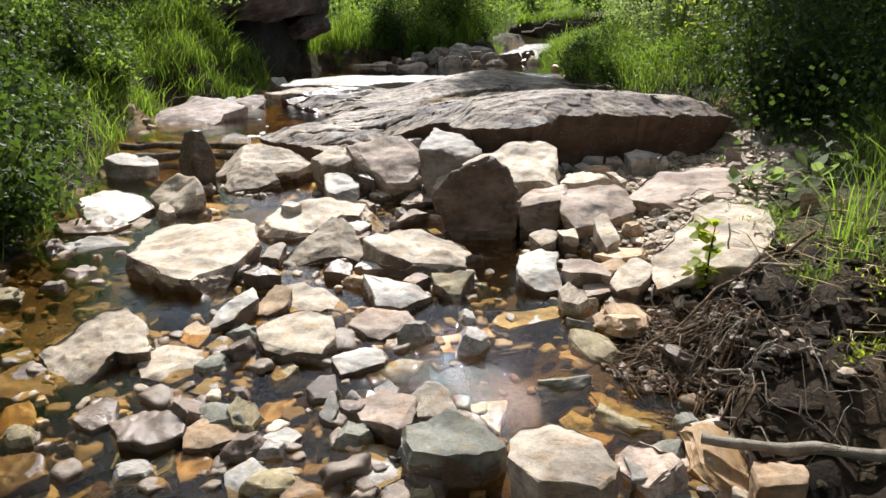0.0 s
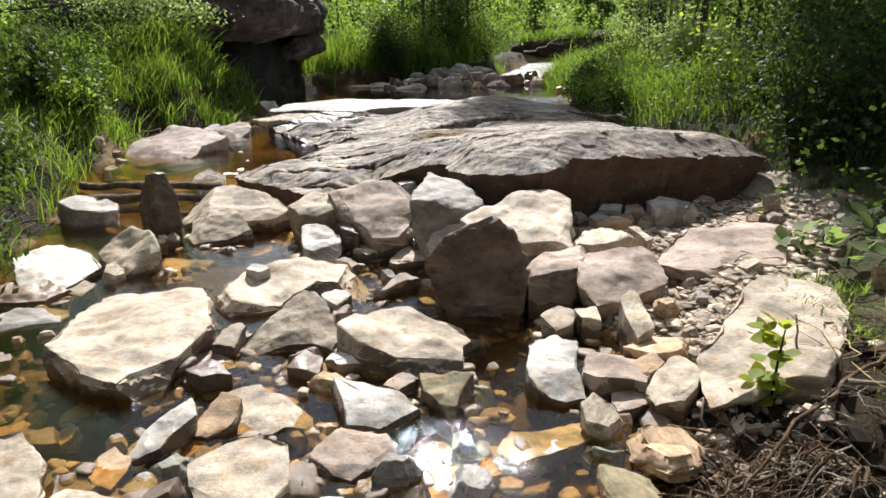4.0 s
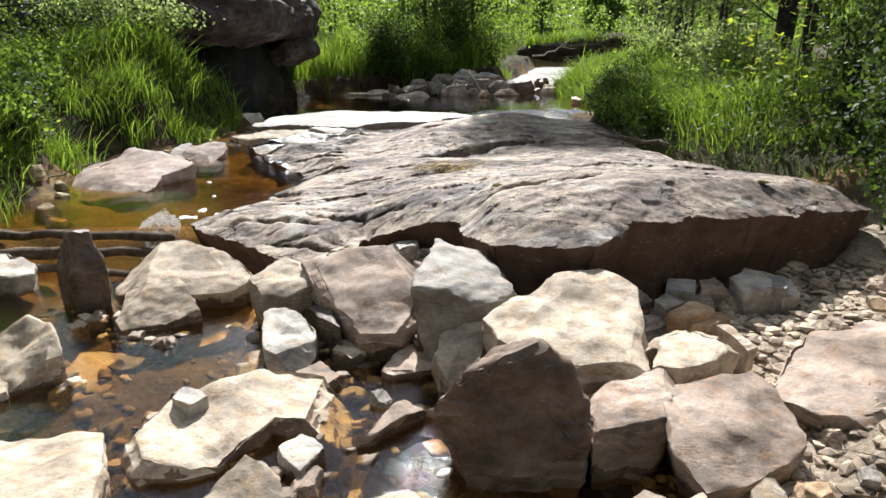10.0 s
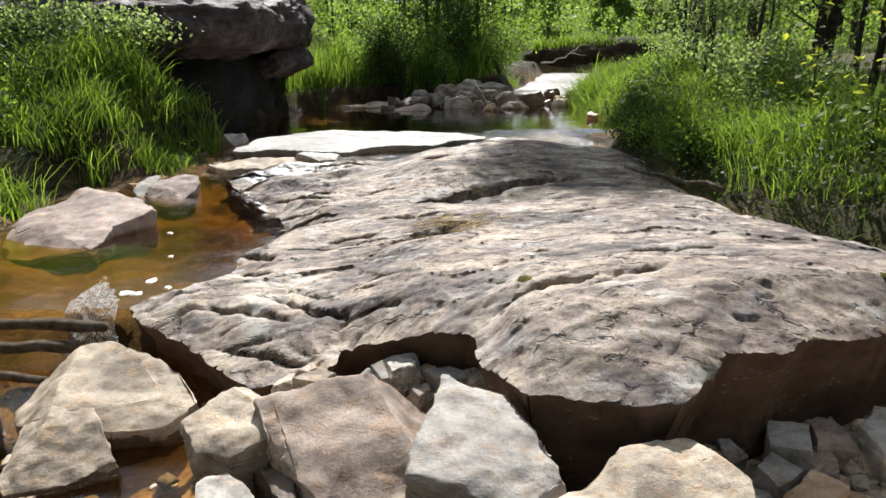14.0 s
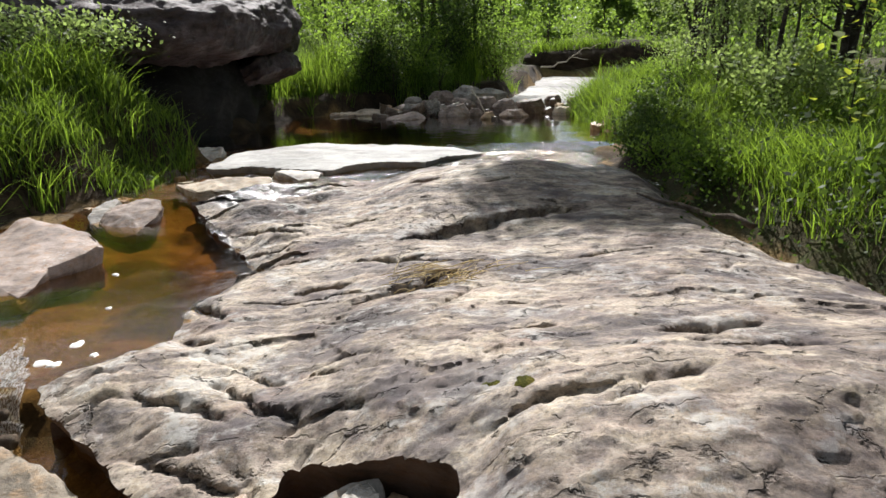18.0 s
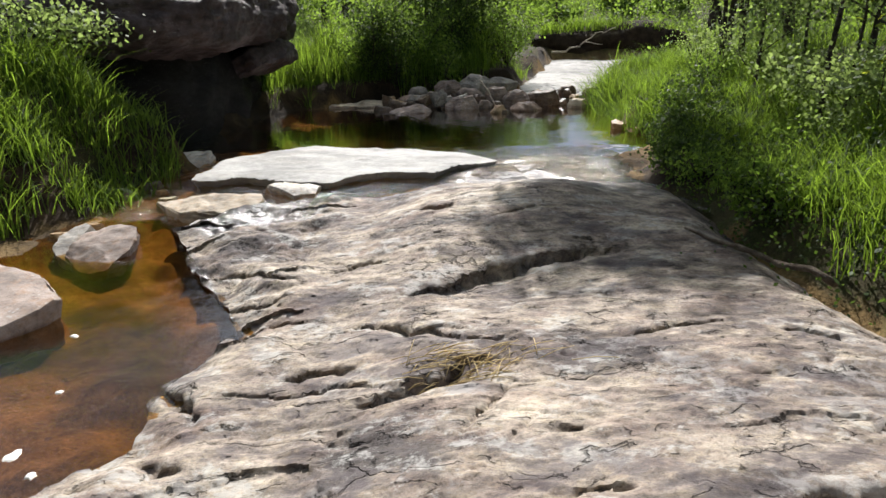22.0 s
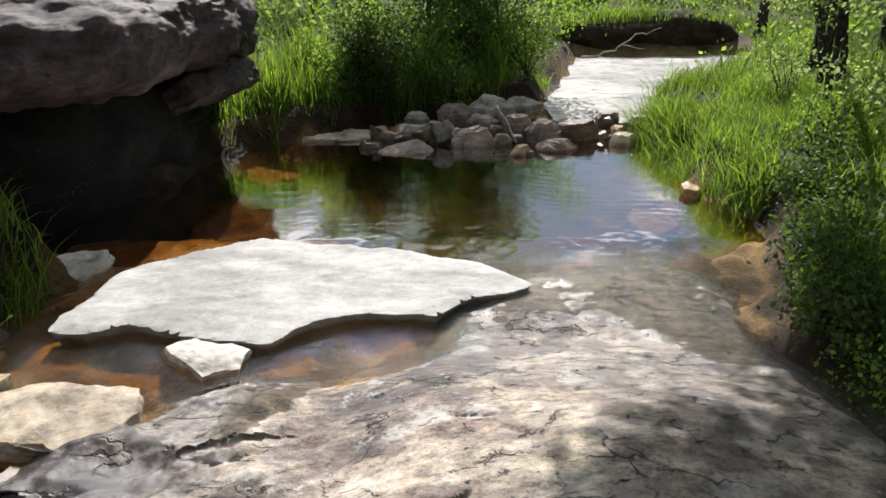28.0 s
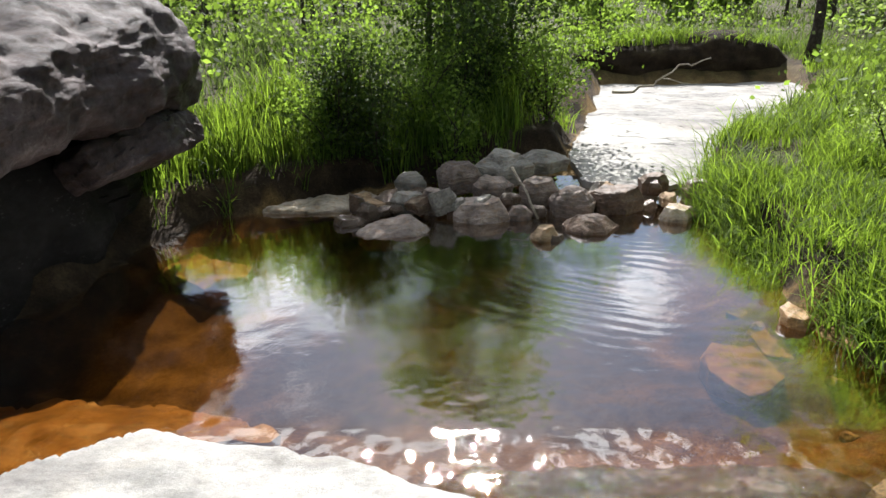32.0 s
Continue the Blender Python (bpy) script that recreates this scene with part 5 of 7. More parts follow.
stone("pink", 0.09, -0.10, -0.1, 0.05, 367, (0.65, 3.36), (0.85, 3.38), (0.86, 3.18), (0.84, 3.09), (0.67, 3.11), (0.60, 3.18))
stone("cream", 0.10, -0.06, 0.1, 0.2, 374, (0.82, 3.04), (0.97, 3.22), (1.08, 3.23), (1.05, 3.12), (0.93, 2.96), (0.84, 2.97))
stone("tan", 0.10, -0.06, 0, 0.1, 381, (0.82, 3.37), (0.94, 3.47), (1.05, 3.43), (1.07, 3.35), (0.93, 3.30))
stone("tan", 0.09, -0.06, 0, 0.15, 388, (0.81, 3.24), (0.92, 3.32), (0.95, 3.24), (0.85, 3.15))
stone("pink", 0.03, -0.10, 0, 0.1, 395, (0.72, 3.13), (0.86, 3.14), (0.85, 3.03), (0.69, 2.98))
stone("cream", 0.19, 0.00, 0.3, 0.3, 402, (0.86, 3.67), (0.93, 3.71), (0.95, 3.42), (0.87, 3.39))
stone("cream", 0.10, -0.04, 0, 0.1, 409, (0.51, 3.70), (0.60, 3.80), (0.70, 3.74), (0.64, 3.62), (0.56, 3.59))
stone("cream", 0.11, -0.02, 0, 0.1, 416, (0.67, 3.74), (0.78, 3.78), (0.78, 3.65), (0.69, 3.66))
stone("white", 0.07, -0.08, 0, 0.1, 423, (-0.60, 4.10), (-0.53, 4.19), (-0.44, 4.10), (-0.50, 3.98))
stone("pink", 0.07, -0.08, 0, 0.15, 430, (-0.33, 4.19), (-0.24, 4.33), (-0.07, 4.46), (-0.10, 4.36), (-0.26, 4.21))
stone("white", 0.10, -0.08, 0, 0.05, 437, (-2.65, 4.80), (-2.54, 4.93), (-2.35, 4.97), (-2.07, 4.68), (-2.13, 4.35), (-2.32, 4.29))
stone("cream", 0.16, -0.06, 0.3, 0.6, 444, (-2.12, 4.78), (-2.04, 5.05), (-1.69, 4.71), (-1.85, 4.58))
stone("brown", 0.05, -0.12, 0.1, 0.2, 451, (-0.61, 3.35), (-0.55, 3.46), (-0.46, 3.38), (-0.47, 3.29))
stone("brown", 0.06, -0.14, 0, 0.1, 458, (-1.01, 3.29), (-0.94, 3.37), (-0.81, 3.26), (-0.92, 3.22))
stone("white", 0.04, -0.14, 0, 0.1, 465, (-0.46, 3.45), (-0.40, 3.47), (-0.30, 3.38), (-0.40, 3.37))
stone("pink", 0.05, -0.14, 0, 0.1, 472, (-0.18, 3.16), (-0.11, 3.24), (-0.04, 3.22), (-0.12, 3.11))
stone("cream", 0.06, -0.12, 0, 0.1, 479, (-0.99, 3.54), (-0.96, 3.75), (-0.88, 3.70), (-0.89, 3.54))
stone("pink", 0.22, 0.00, 0, 0.15, 486, (0.76, 4.13), (0.96, 4.38), (1.13, 4.30), (1.19, 4.08), (1.15, 3.95), (0.97, 3.80), (0.80, 3.76), (0.72, 3.89))
stone("pink", 0.24, 0.00, 0.1, 0.1, 493, (0.47, 4.13), (0.57, 4.24), (0.83, 4.34), (0.84, 4.24), (0.74, 4.05), (0.49, 3.98))
stone("pink", 0.24, 0.06, 0, 0.12, 500, (1.19, 4.28), (1.50, 4.63), (1.89, 4.75), (2.07, 4.61), (1.83, 4.10), (1.52, 4.00), (1.33, 4.16))
stone("cream", 0.2, 0.0, 0.02, 0.12, 507, (1.30, 3.52), (1.56, 3.80), (1.88, 3.83), (1.74, 3.39), (1.40, 2.97), (1.14, 2.93), (0.99, 2.89), (1.09, 3.21))
stone("cream", 0.22, 0.05, 0, 0.1, 514, (0.81, 4.63), (0.99, 4.74), (1.15, 4.66), (0.97, 4.51))
stone("cream", 0.37, 0.02, 0, 0.3, 521, (0.16, 4.60), (0.37, 4.79), (0.58, 4.91), (0.69, 4.93), (0.81, 4.76), (0.80, 4.56), (0.75, 4.31), (0.41, 4.29), (0.20, 4.45))
stone("cream", 0.24, 0.00, 0.2, 0.4, 528, (-0.06, 4.59), (0.03, 4.83), (0.11, 4.84), (0.21, 4.76), (0.16, 4.60), (0.12, 4.45), (0.02, 4.38), (-0.02, 4.50))
stone("grey", 0.44, 0.05, -0.1, 0.15, 535, (-0.14, 4.94), (-0.05, 5.24), (0.16, 5.18), (0.25, 4.96), (0.30, 4.81), (0.11, 4.69), (-0.14, 4.81))
stone("pink", 0.28, 0.00, 0.1, 0.5, 542, (-0.74, 5.34), (-0.57, 5.38), (-0.08, 5.34), (-0.15, 5.09), (-0.17, 4.94), (-0.25, 4.86), (-0.40, 4.89), (-0.53, 5.05))
stone("cream", 0.30, 0.02, 0.1, 0.3, 549, (-1.04, 5.34), (-0.83, 5.51), (-0.74, 5.44), (-0.68, 5.20), (-0.81, 5.15), (-0.93, 5.17))
stone("white", 0.15, -0.08, 0.1, 0.3, 556, (-0.90, 5.09), (-0.81, 5.13), (-0.62, 4.94), (-0.59, 4.80), (-0.64, 4.70), (-0.82, 4.81))
stone("cream", 0.20, -0.06, 0, 0.25, 563, (-1.96, 5.71), (-1.96, 5.92), (-1.62, 6.00), (-1.24, 5.84), (-1.11, 5.64), (-1.21, 5.53), (-1.41, 5.50), (-1.71, 5.55))
stone("cream", 0.12, -0.10, 0, 0.5, 570, (-1.75, 5.29), (-1.79, 5.57), (-1.49, 5.57), (-1.32, 5.34), (-1.47, 5.25), (-1.69, 5.22))
stone("cream", 0.08, -0.08, 0, 0.1, 577, (-0.54, 4.90), (-0.47, 5.00), (-0.37, 4.87), (-0.44, 4.80))
stone("pink", 0.06, -0.10, 0, 0.1, 584, (-0.68, 4.73), (-0.57, 4.80), (-0.47, 4.66), (-0.55, 4.56))
stone("pink", 0.07, -0.08, 0, 0.2, 591, (-0.30, 4.73), (-0.21, 4.90), (-0.06, 4.91), (-0.07, 4.73), (-0.24, 4.69))
stone("brown", 0.14, -0.05, 0, 0.1, 598, (-0.19, 4.99), (-0.11, 5.11), (-0.00, 5.05), (-0.05, 4.87), (-0.15, 4.85))
stone("brown", 0.20, -0.05, 0.1, 0.1, 605, (-0.82, 5.29), (-0.75, 5.36), (-0.56, 5.11), (-0.51, 4.92), (-0.63, 5.02))
stone("cream", 0.27, 0.12, 0, 0.1, 612, (0.77, 4.34), (0.86, 4.53), (1.00, 4.63), (1.14, 4.48), (1.01, 4.37), (0.87, 4.31))
stone("grey", 0.27, 0.10, 0, 0.1, 619, (1.42, 5.26), (1.54, 5.38), (1.70, 5.36), (1.59, 5.17), (1.45, 5.15))
stone("tan", 0.22, 0.08, 0, 0.1, 626, (1.02, 4.95), (1.16, 5.07), (1.25, 5.00), (1.10, 4.89))
stone("grey", 0.22, 0.08, 0, 0.1, 633, (1.68, 5.32), (1.77, 5.36), (1.73, 5.17), (1.64, 5.15))
stone("cream", 0.22, 0.10, 0.1, 0.2, 640, (1.17, 4.76), (1.22, 4.77), (1.28, 4.59), (1.23, 4.58))
stone("grey", 0.15, -0.04, 0, 0.1, 647, (-1.05, 4.32), (-1.03, 4.39), (-0.92, 4.34), (-0.97, 4.28))
stone("grey", 0.26, 0.10, 0, 0.1, 654, (1.46, 5.28), (1.64, 5.36), (1.73, 5.33), (1.65, 5.16), (1.45, 5.21))
stone("grey", 0.22, 0.08, 0, 0.1, 661, (1.00, 5.11), (1.12, 5.18), (1.14, 5.08), (1.03, 5.01))
stone("pink", 0.22, 0.08, 0, 0.1, 668, (1.30, 5.35), (1.39, 5.39), (1.40, 5.20), (1.26, 5.22))
stone("grey", 0.24, 0.08, 0, 0.1, 675, (1.14, 5.36), (1.27, 5.32), (1.21, 5.17), (1.08, 5.20))
stone("tan", 0.18, 0.08, 0, 0.1, 682, (1.10, 4.98), (1.26, 5.04), (1.32, 4.98), (1.19, 4.88), (1.09, 4.91))
stone("grey", 0.34, 0.05, 0, 0.2, 689, (-0.36, 5.63), (-0.19, 5.70), (-0.16, 5.58), (-0.31, 5.54))
stone("cream", 0.33, 0.05, 0, 0.2, 696, (-0.67, 5.55), (-0.59, 5.63), (-0.50, 5.58), (-0.55, 5.51))
stone("grey", 0.32, 0.05, 0.2, 0.3, 703, (-0.42, 5.59), (-0.38, 5.65), (-0.31, 5.60), (-0.33, 5.55))
stone("grey", 0.34, 0.05, 0, 0.1, 710, (-0.14, 5.59), (-0.04, 5.64), (0.06, 5.55), (-0.06, 5.51))
stone("pinkdark", 0.33, 0.10, 0, 0.2, 717, (-3.40, 7.76), (-3.46, 8.40), (-3.21, 8.77), (-2.89, 8.92), (-2.40, 8.36), (-2.58, 8.03), (-2.60, 7.67), (-3.05, 7.64))
stone("pinkdark", 0.30, 0.12, 0, 0.3, 724, (-2.95, 9.45), (-2.98, 9.71), (-2.81, 9.85), (-2.55, 9.76), (-2.48, 9.45), (-2.59, 9.24), (-2.78, 9.23))
stone("grey", 0.30, 0.12, 0, 0.2, 731, (-3.13, 9.53), (-3.19, 9.92), (-3.03, 10.10), (-2.99, 9.71), (-2.93, 9.40))


def dark_block():
    """The dark leaning block that stands in the middle of the stream."""
    front = [(-0.06, 4.0, 0.27), (0.05, 4.02, 0.39), (0.18, 4.0, 0.46), (0.3, 4.03, 0.49), (0.39, 4.02, 0.42), (0.45, 4.0, 0.3), (0.47, 3.96, 0.1), (0.42, 3.95, -0.08), (0.1, 3.95, -0.06), (0.0, 3.97, 0.1)]
    rear = [(0.02, 4.34, 0.15), (0.16, 4.4, 0.3), (0.34, 4.4, 0.34), (0.46, 4.34, 0.15), (0.44, 4.38, -0.05), (0.06, 4.38, -0.05)]
    pts = [(a - 0.18, b - 4.2, c) for a, b, c in front + rear]
    ob = part("rock", stone_mesh("rock", pts, ROCK["darkbrown"], 2231, 0.5, 4, 0.02, 0.05), at=pose(0.18, 4.2, 0))
    tagged(ob, "dark brown leaning block standing in the stream", "rock", "rocks in the stream")


dark_block()


# ---- loose cobbles and gravel ----
rng = np.random.default_rng(7)
pyr = random.Random(7)
COBBLES = {}
for tone in ("cream", "grey", "pink", "brown", "tan", "ochre", "green", "olive"):
    COBBLES[tone] = []
    for k in range(6):
        sd = 17 * k + 3 * len(tone)
        tall, taper = (0.45, 0.3, 0.55, 0.22, 0.38, 0.5)[k], (0.75, 0.9, 0.6, 0.95, 0.7, 0.85)[k]
        COBBLES[tone].append(stone_mesh("cobble", hull_points(sd, 1.0, (0.8, 0.65, 0.9)[k % 3], tall, 0.4 * k, taper, 0.12 - 0.08 * k, 0.06 * k - 0.15, -0.15), ROCK[tone], sd, 0.75, 2, 0.022, 0.085))


def cobble(x, y, size, tone, z=None, lift=0.0):
    ob = part("cobble", pyr.choice(COBBLES[tone]))
    zz = float(ground(x, y)) + lift if z is None else z
    ob.matrix_basis = pose(x, y, zz, pyr.uniform(-14, 14), pyr.uniform(-14, 14), pyr.uniform(0, 360)) @ Matrix.Diagonal((size, size * pyr.uniform(0.7, 1.1), size * pyr.uniform(0.7, 1.1), 1))
    where = "under clear water" if zz < float(level(y)) - 0.05 else "among larger rocks of the stream"
    return tagged(ob, f"small {WORD[tone]} cobble {where}", "stone", "cobbles in the stream")


for k in range(60):      # bed of the lower reach
    x, y = pyr.uniform(-2.3, 0.9), pyr.uniform(1.4, 5.4)
    cobble(x, y, pyr.uniform(0.12, 0.3), pyr.choice(("brown", "brown", "tan", "ochre", "olive", "green", "pink", "brown")), lift=-0.01)
for k in range(85):      # flat slates under the clear water
    x, y = pyr.uniform(-2.2, 1.0), pyr.uniform(1.3, 3.3)
    slate = cobble(x, y, pyr.uniform(0.16, 0.36), pyr.choice(("olive", "ochre", "brown", "tan", "green", "olive")), lift=-0.005)
    slate.name = "slate"
    tagged(slate, "flat brown slate under clear water", "stone", "slates on the stream bed")
    slate.matrix_basis = slate.matrix_basis @ Matrix.Diagonal((1, 1, 0.4, 1))
big_rocks = [o for o in bpy.data.objects if o.name.split(".")[0] == "rock" and o.location.y < 5.8 and o.location.x < 1.2]
for k in range(190):      # wedged between the larger rocks
    o = pyr.choice(big_rocks)
    a, q = pyr.uniform(0, 6.28), 0.56 * max(o.dimensions.x, o.dimensions.y) + pyr.uniform(0.0, 0.12)
    x, y = o.location.x + q * math.cos(a), o.location.y + 0.8 * q * math.sin(a)
    if -2.6 < x < 1.1 and y > 1.5 and not any(math.hypot((x - q.location.x) / q.dimensions.x, (y - q.location.y) / q.dimensions.y) < 0.44 for q in big_rocks):
        cobble(x, y, pyr.uniform(0.07, 0.19), pyr.choice(("brown", "brown", "brown", "grey", "green", "olive") if y < 2.9 else ("cream", "pink", "tan", "grey", "brown", "cream")), z=float(low_level(x, y)) - pyr.uniform(0.02, 0.07))
for k in range(34):       # gravel bar
    x, y = pyr.uniform(0.75, 2.3), pyr.uniform(3.3, 5.6)
    cobble(x, y, pyr.uniform(0.06, 0.15), pyr.choice(("cream", "pink", "tan", "grey", "cream")), lift=0.01)
for k in range(30):       # the heaped dam
    x = pyr.uniform(-1.4, 2.3)
    cobble(x, 16.75 + 0.12 * x + pyr.uniform(-0.25, 0.3), pyr.uniform(0.16, 0.36), pyr.choice(("brown", "grey", "tan", "brown")), z=pyr.uniform(0.3, 0.5))
for k in range(12):       # caught between the rocks and the slab
    x = pyr.uniform(-0.75, 0.15)
    cobble(x, 5.58 + pyr.uniform(-0.08, 0.08), pyr.uniform(0.09, 0.18), pyr.choice(("grey", "cream", "tan", "pink")), z=pyr.uniform(0.2, 0.28))
for k in range(20):       # foot of the slab
    x = pyr.uniform(0.6, 2.3)
    cobble(x, 5.0 + 0.28 * x + pyr.uniform(-0.25, 0.05), pyr.uniform(0.1, 0.22), pyr.choice(("grey", "pink", "cream", "tan")), lift=0.02)
for k in range(26):       # edges of the pools
    y = pyr.uniform(7, 11.5) if k < 18 else pyr.uniform(13.0, 16.0)
    x = float(np.interp(y, EDGE_Y, EDGE_L)) + pyr.uniform(0.05, 0.5) if y < 12.5 else float(np.interp(y, EDGE_RY, EDGE_R)) - pyr.uniform(0.05, 0.5)
    cobble(x, y, pyr.uniform(0.1, 0.25), pyr.choice(("ochre", "brown", "brown", "olive")))


def pebble_field(name, n, place, sizes, material, label, fineness=1):
    """Many small stones in one mesh."""
    ico = bmesh.new()
    bmesh.ops.create_icosphere(ico, subdivisions=fineness, radius=1)
    bv, bf = np.array([v.co for v in ico.verts]), np.array([[v.index for v in f.verts] for f in ico.faces])
    ico.free()
    V, F = [], []
    for k in range(n):
        x, y = place()
        s = rng.uniform(*sizes) * (1 if rng.random() < 0.85 else 1.6)
        a = rng.uniform(0, 6.28)
        v = bv * (1 + 0.25 * rng.uniform(-1, 1, bv.shape)) if fineness == 1 else bv / np.maximum(1, np.abs(bv).max(1) / rng.uniform(0.66, 0.8))[:, None] * (1 + 0.3 * fbm(bv * 1.3 + 7.0 * k, 3, 19))[:, None]
        v = v * (s, s * rng.uniform(0.55, 0.9), s * rng.uniform(0.3, 0.55))
        v = np.stack([v[:, 0] * math.cos(a) - v[:, 1] * math.sin(a), v[:, 0] * math.sin(a) + v[:, 1] * math.cos(a), v[:, 2] + v[:, 0] * rng.uniform(-0.3, 0.3)], -1)
        F.append(bf + len(bv) * k)
        V.append(v + (x, y, 0))
    V = np.concatenate(V)
    cx = V.reshape(n, -1, 3).mean(1)
    V[:, 2] += np.repeat(ground(cx[:, 0], cx[:, 1]) + 0.4 * sizes[0], len(bv))
    return tagged(part(name, mesh_of(name, V, np.concatenate(F), material, fineness > 1)), label, "gravel", kind="stuff")


pebble_mat = rock_material("pebbles", (0.42, 0.35, 0.27), vary=0.0, scale=2.5)
pebble_geo = pebble_mat.node_tree.nodes.new("ShaderNodeNewGeometry")
for node in pebble_mat.node_tree.nodes:
    if node.type == "MAP_RANGE":
        node.inputs["To Min"].default_value, node.inputs["To Max"].default_value = 0.55, 1.45
        pebble_mat.node_tree.links.new(pebble_geo.outputs["Random Per Island"], node.inputs["Value"])
bed_pebble_mat = rock_material("bed_pebbles", (0.19, 0.12, 0.06), vary=0.0, scale=2.5, rough=0.5)


def on_bar():
    while True:
        x, y = rng.uniform(0.6, 2.6), rng.uniform(2.8, 5.8)
        if bank(x, y) < 0.1 and rng.random() < smooth((x - 0.5) / 0.5):
            return x, y


pebble_field("gravel", 2600, on_bar, (0.014, 0.04), pebble_mat, "tan and grey gravel on the bar beside the stream")
pebble_field("stream_gravel", 1500, lambda: (rng.uniform(-2.4, 1.0), rng.uniform(1.2, 6.3)), (0.015, 0.045), bed_pebble_mat, "brown gravel on the stream bed", 2)


def by_rock():
    o = big_rocks[int(rng.integers(len(big_rocks)))]
    a, q = rng.uniform(0, 6.28), 0.45 * max(o.dimensions.x, o.dimensions.y) + rng.uniform(0.0, 0.16)
    return min(1.2, max(-2.6, o.location.x + q * math.cos(a))), o.location.y + 0.8 * q * math.sin(a)


def heap(name, n, sizes, material, label):
    ob = pebble_field(name, n, by_rock, sizes, material, label, 3)
    co = np.zeros(len(ob.data.vertices) * 3, np.float32)
    ob.data.vertices.foreach_get("co", co)
    co = co.reshape(n, -1, 3)
    c = co.mean(1)
    co[:, :, 2] += (low_level(c[:, 0], c[:, 1]) - 0.05 + 0.05 * rng.random(n) - c[:, 2])[:, None]
    ob.data.vertices.foreach_set("co", co.ravel())
    ob.data.update()


litter_mat = rock_material("stone_litter", (0.17, 0.125, 0.085), vary=0.0, scale=2.5, rough=0.45)
pebble_field("soil_clods", 500, lambda: (rng.uniform(0.75, 2.4), rng.uniform(1.3, 3.2)), (0.012, 0.05), soil_mat, "black crumbs of soil and roots on the muddy bank")
pebble_field("bank_pebbles", 25, lambda: (rng.uniform(0.8, 2.2), rng.uniform(1.6, 3.2)), (0.015, 0.04), pebble_mat, "grey pebbles scattered on the muddy bank")
pebble_field("bank_gravel", 520, lambda: (rng.normal(0.95, 0.16), rng.uniform(2.1, 3.15)), (0.01, 0.026), litter_mat, "brown gravel and crumbs along the foot of the bank")
heap("stone_litter", 420, (0.02, 0.07), litter_mat, "small angular stones packed between the rocks")
heap("pale_stone_litter", 420, (0.015, 0.05), pebble_mat, "small pale stone chips packed between the rocks")


# ---- the overhanging boulder ----
def lump(name, centre, radii, seed, material, square=2.6, rough=0.12, levels=5, wedge=False):
    bm = bmesh.new()
    bmesh.ops.create_icosphere(bm, subdivisions=levels, radius=1)
    co = np.array([v.co for v in bm.verts])
    k = (np.abs(co) ** square).sum(1) ** (-1 / square)
    co = co * k[:, None]
    no = co / np.linalg.norm(co, axis=1)[:, None]
    p = co * np.array(radii)
    if wedge:      # the upper side falls away towards the pool and downstream
        k = (0.4 + 0.6 * np.clip((radii[0] - p[:, 0]) / (1.5 * radii[0]), 0, 1)) * (0.2 + 0.8 * np.clip((p[:, 1] + radii[1]) / (1.3 * radii[1]), 0, 1))
        p[:, 2] = np.where(p[:, 2] > 0, p[:, 2] * k * 0.85, p[:, 2] * 0.32)
    co = p + no * (rough * fbm(p * 0.8 + seed, 5, seed) * min(radii) + 0.07 * fbm(p * (2.2, 2.2, 4.6), 5, seed + 3) + 0.018 * (1 - 2 * np.abs(vnoise(p * (4, 4, 7), seed + 9))) + 0.014 * fbm(p * (8, 8, 13), 3, seed + 21))[:, None]
    for v, q in zip(bm.verts, co):
        v.co = q
    me = bpy.data.meshes.new(name)
    bm.to_mesh(me)
    bm.free()
    me.materials.append(material)
    me.polygons.foreach_set("use_smooth", np.full(len(me.polygons), True))
    return part(name, me, at=pose(*centre))


tagged(lump("boulder", (-5.2, 14.95, 2.0), (2.5, 2.6, 1.9), 12, boulder_mat, 3.4, 0.09, 7, True), "huge dark purple-brown boulder overhanging the pool", "boulder")
tagged(lump("boulder_footing", (-5.7, 15.0, 0.7), (2.4, 2.5, 1.5), 15, hollow_shade_mat, 3.0), "recessed rock under the overhanging boulder, coloured black for shade", "rock")
ledge = stone_mesh("rock_ledge", hull_points(31, 0.7, 1.6, 0.2, -0.06, 0.75, -0.05, 0.05, -0.16), boulder_mat, 31, 0.8, 4, 0.03, 0.06)
tagged(part("rock_ledge", ledge, at=pose(-3.0, 15.75, 1.28, 0, -27, -8)), "slanting grey rock ledge below the overhanging boulder", "rock")
# this block takes the same painted shade
mossy = stone_mesh("rock_ledge", hull_points(37, 1.7, 2.8, 1.25, 0.1, 0.8, 0.1, -0.1, -0.2), hollow_shade_mat, 37, 1.3, 4, 0.04)
tagged(part("rock_ledge", mossy, at=pose(-4.0, 16.4, 0.3)), "rock block behind the pool corner, coloured black for shade", "rock")


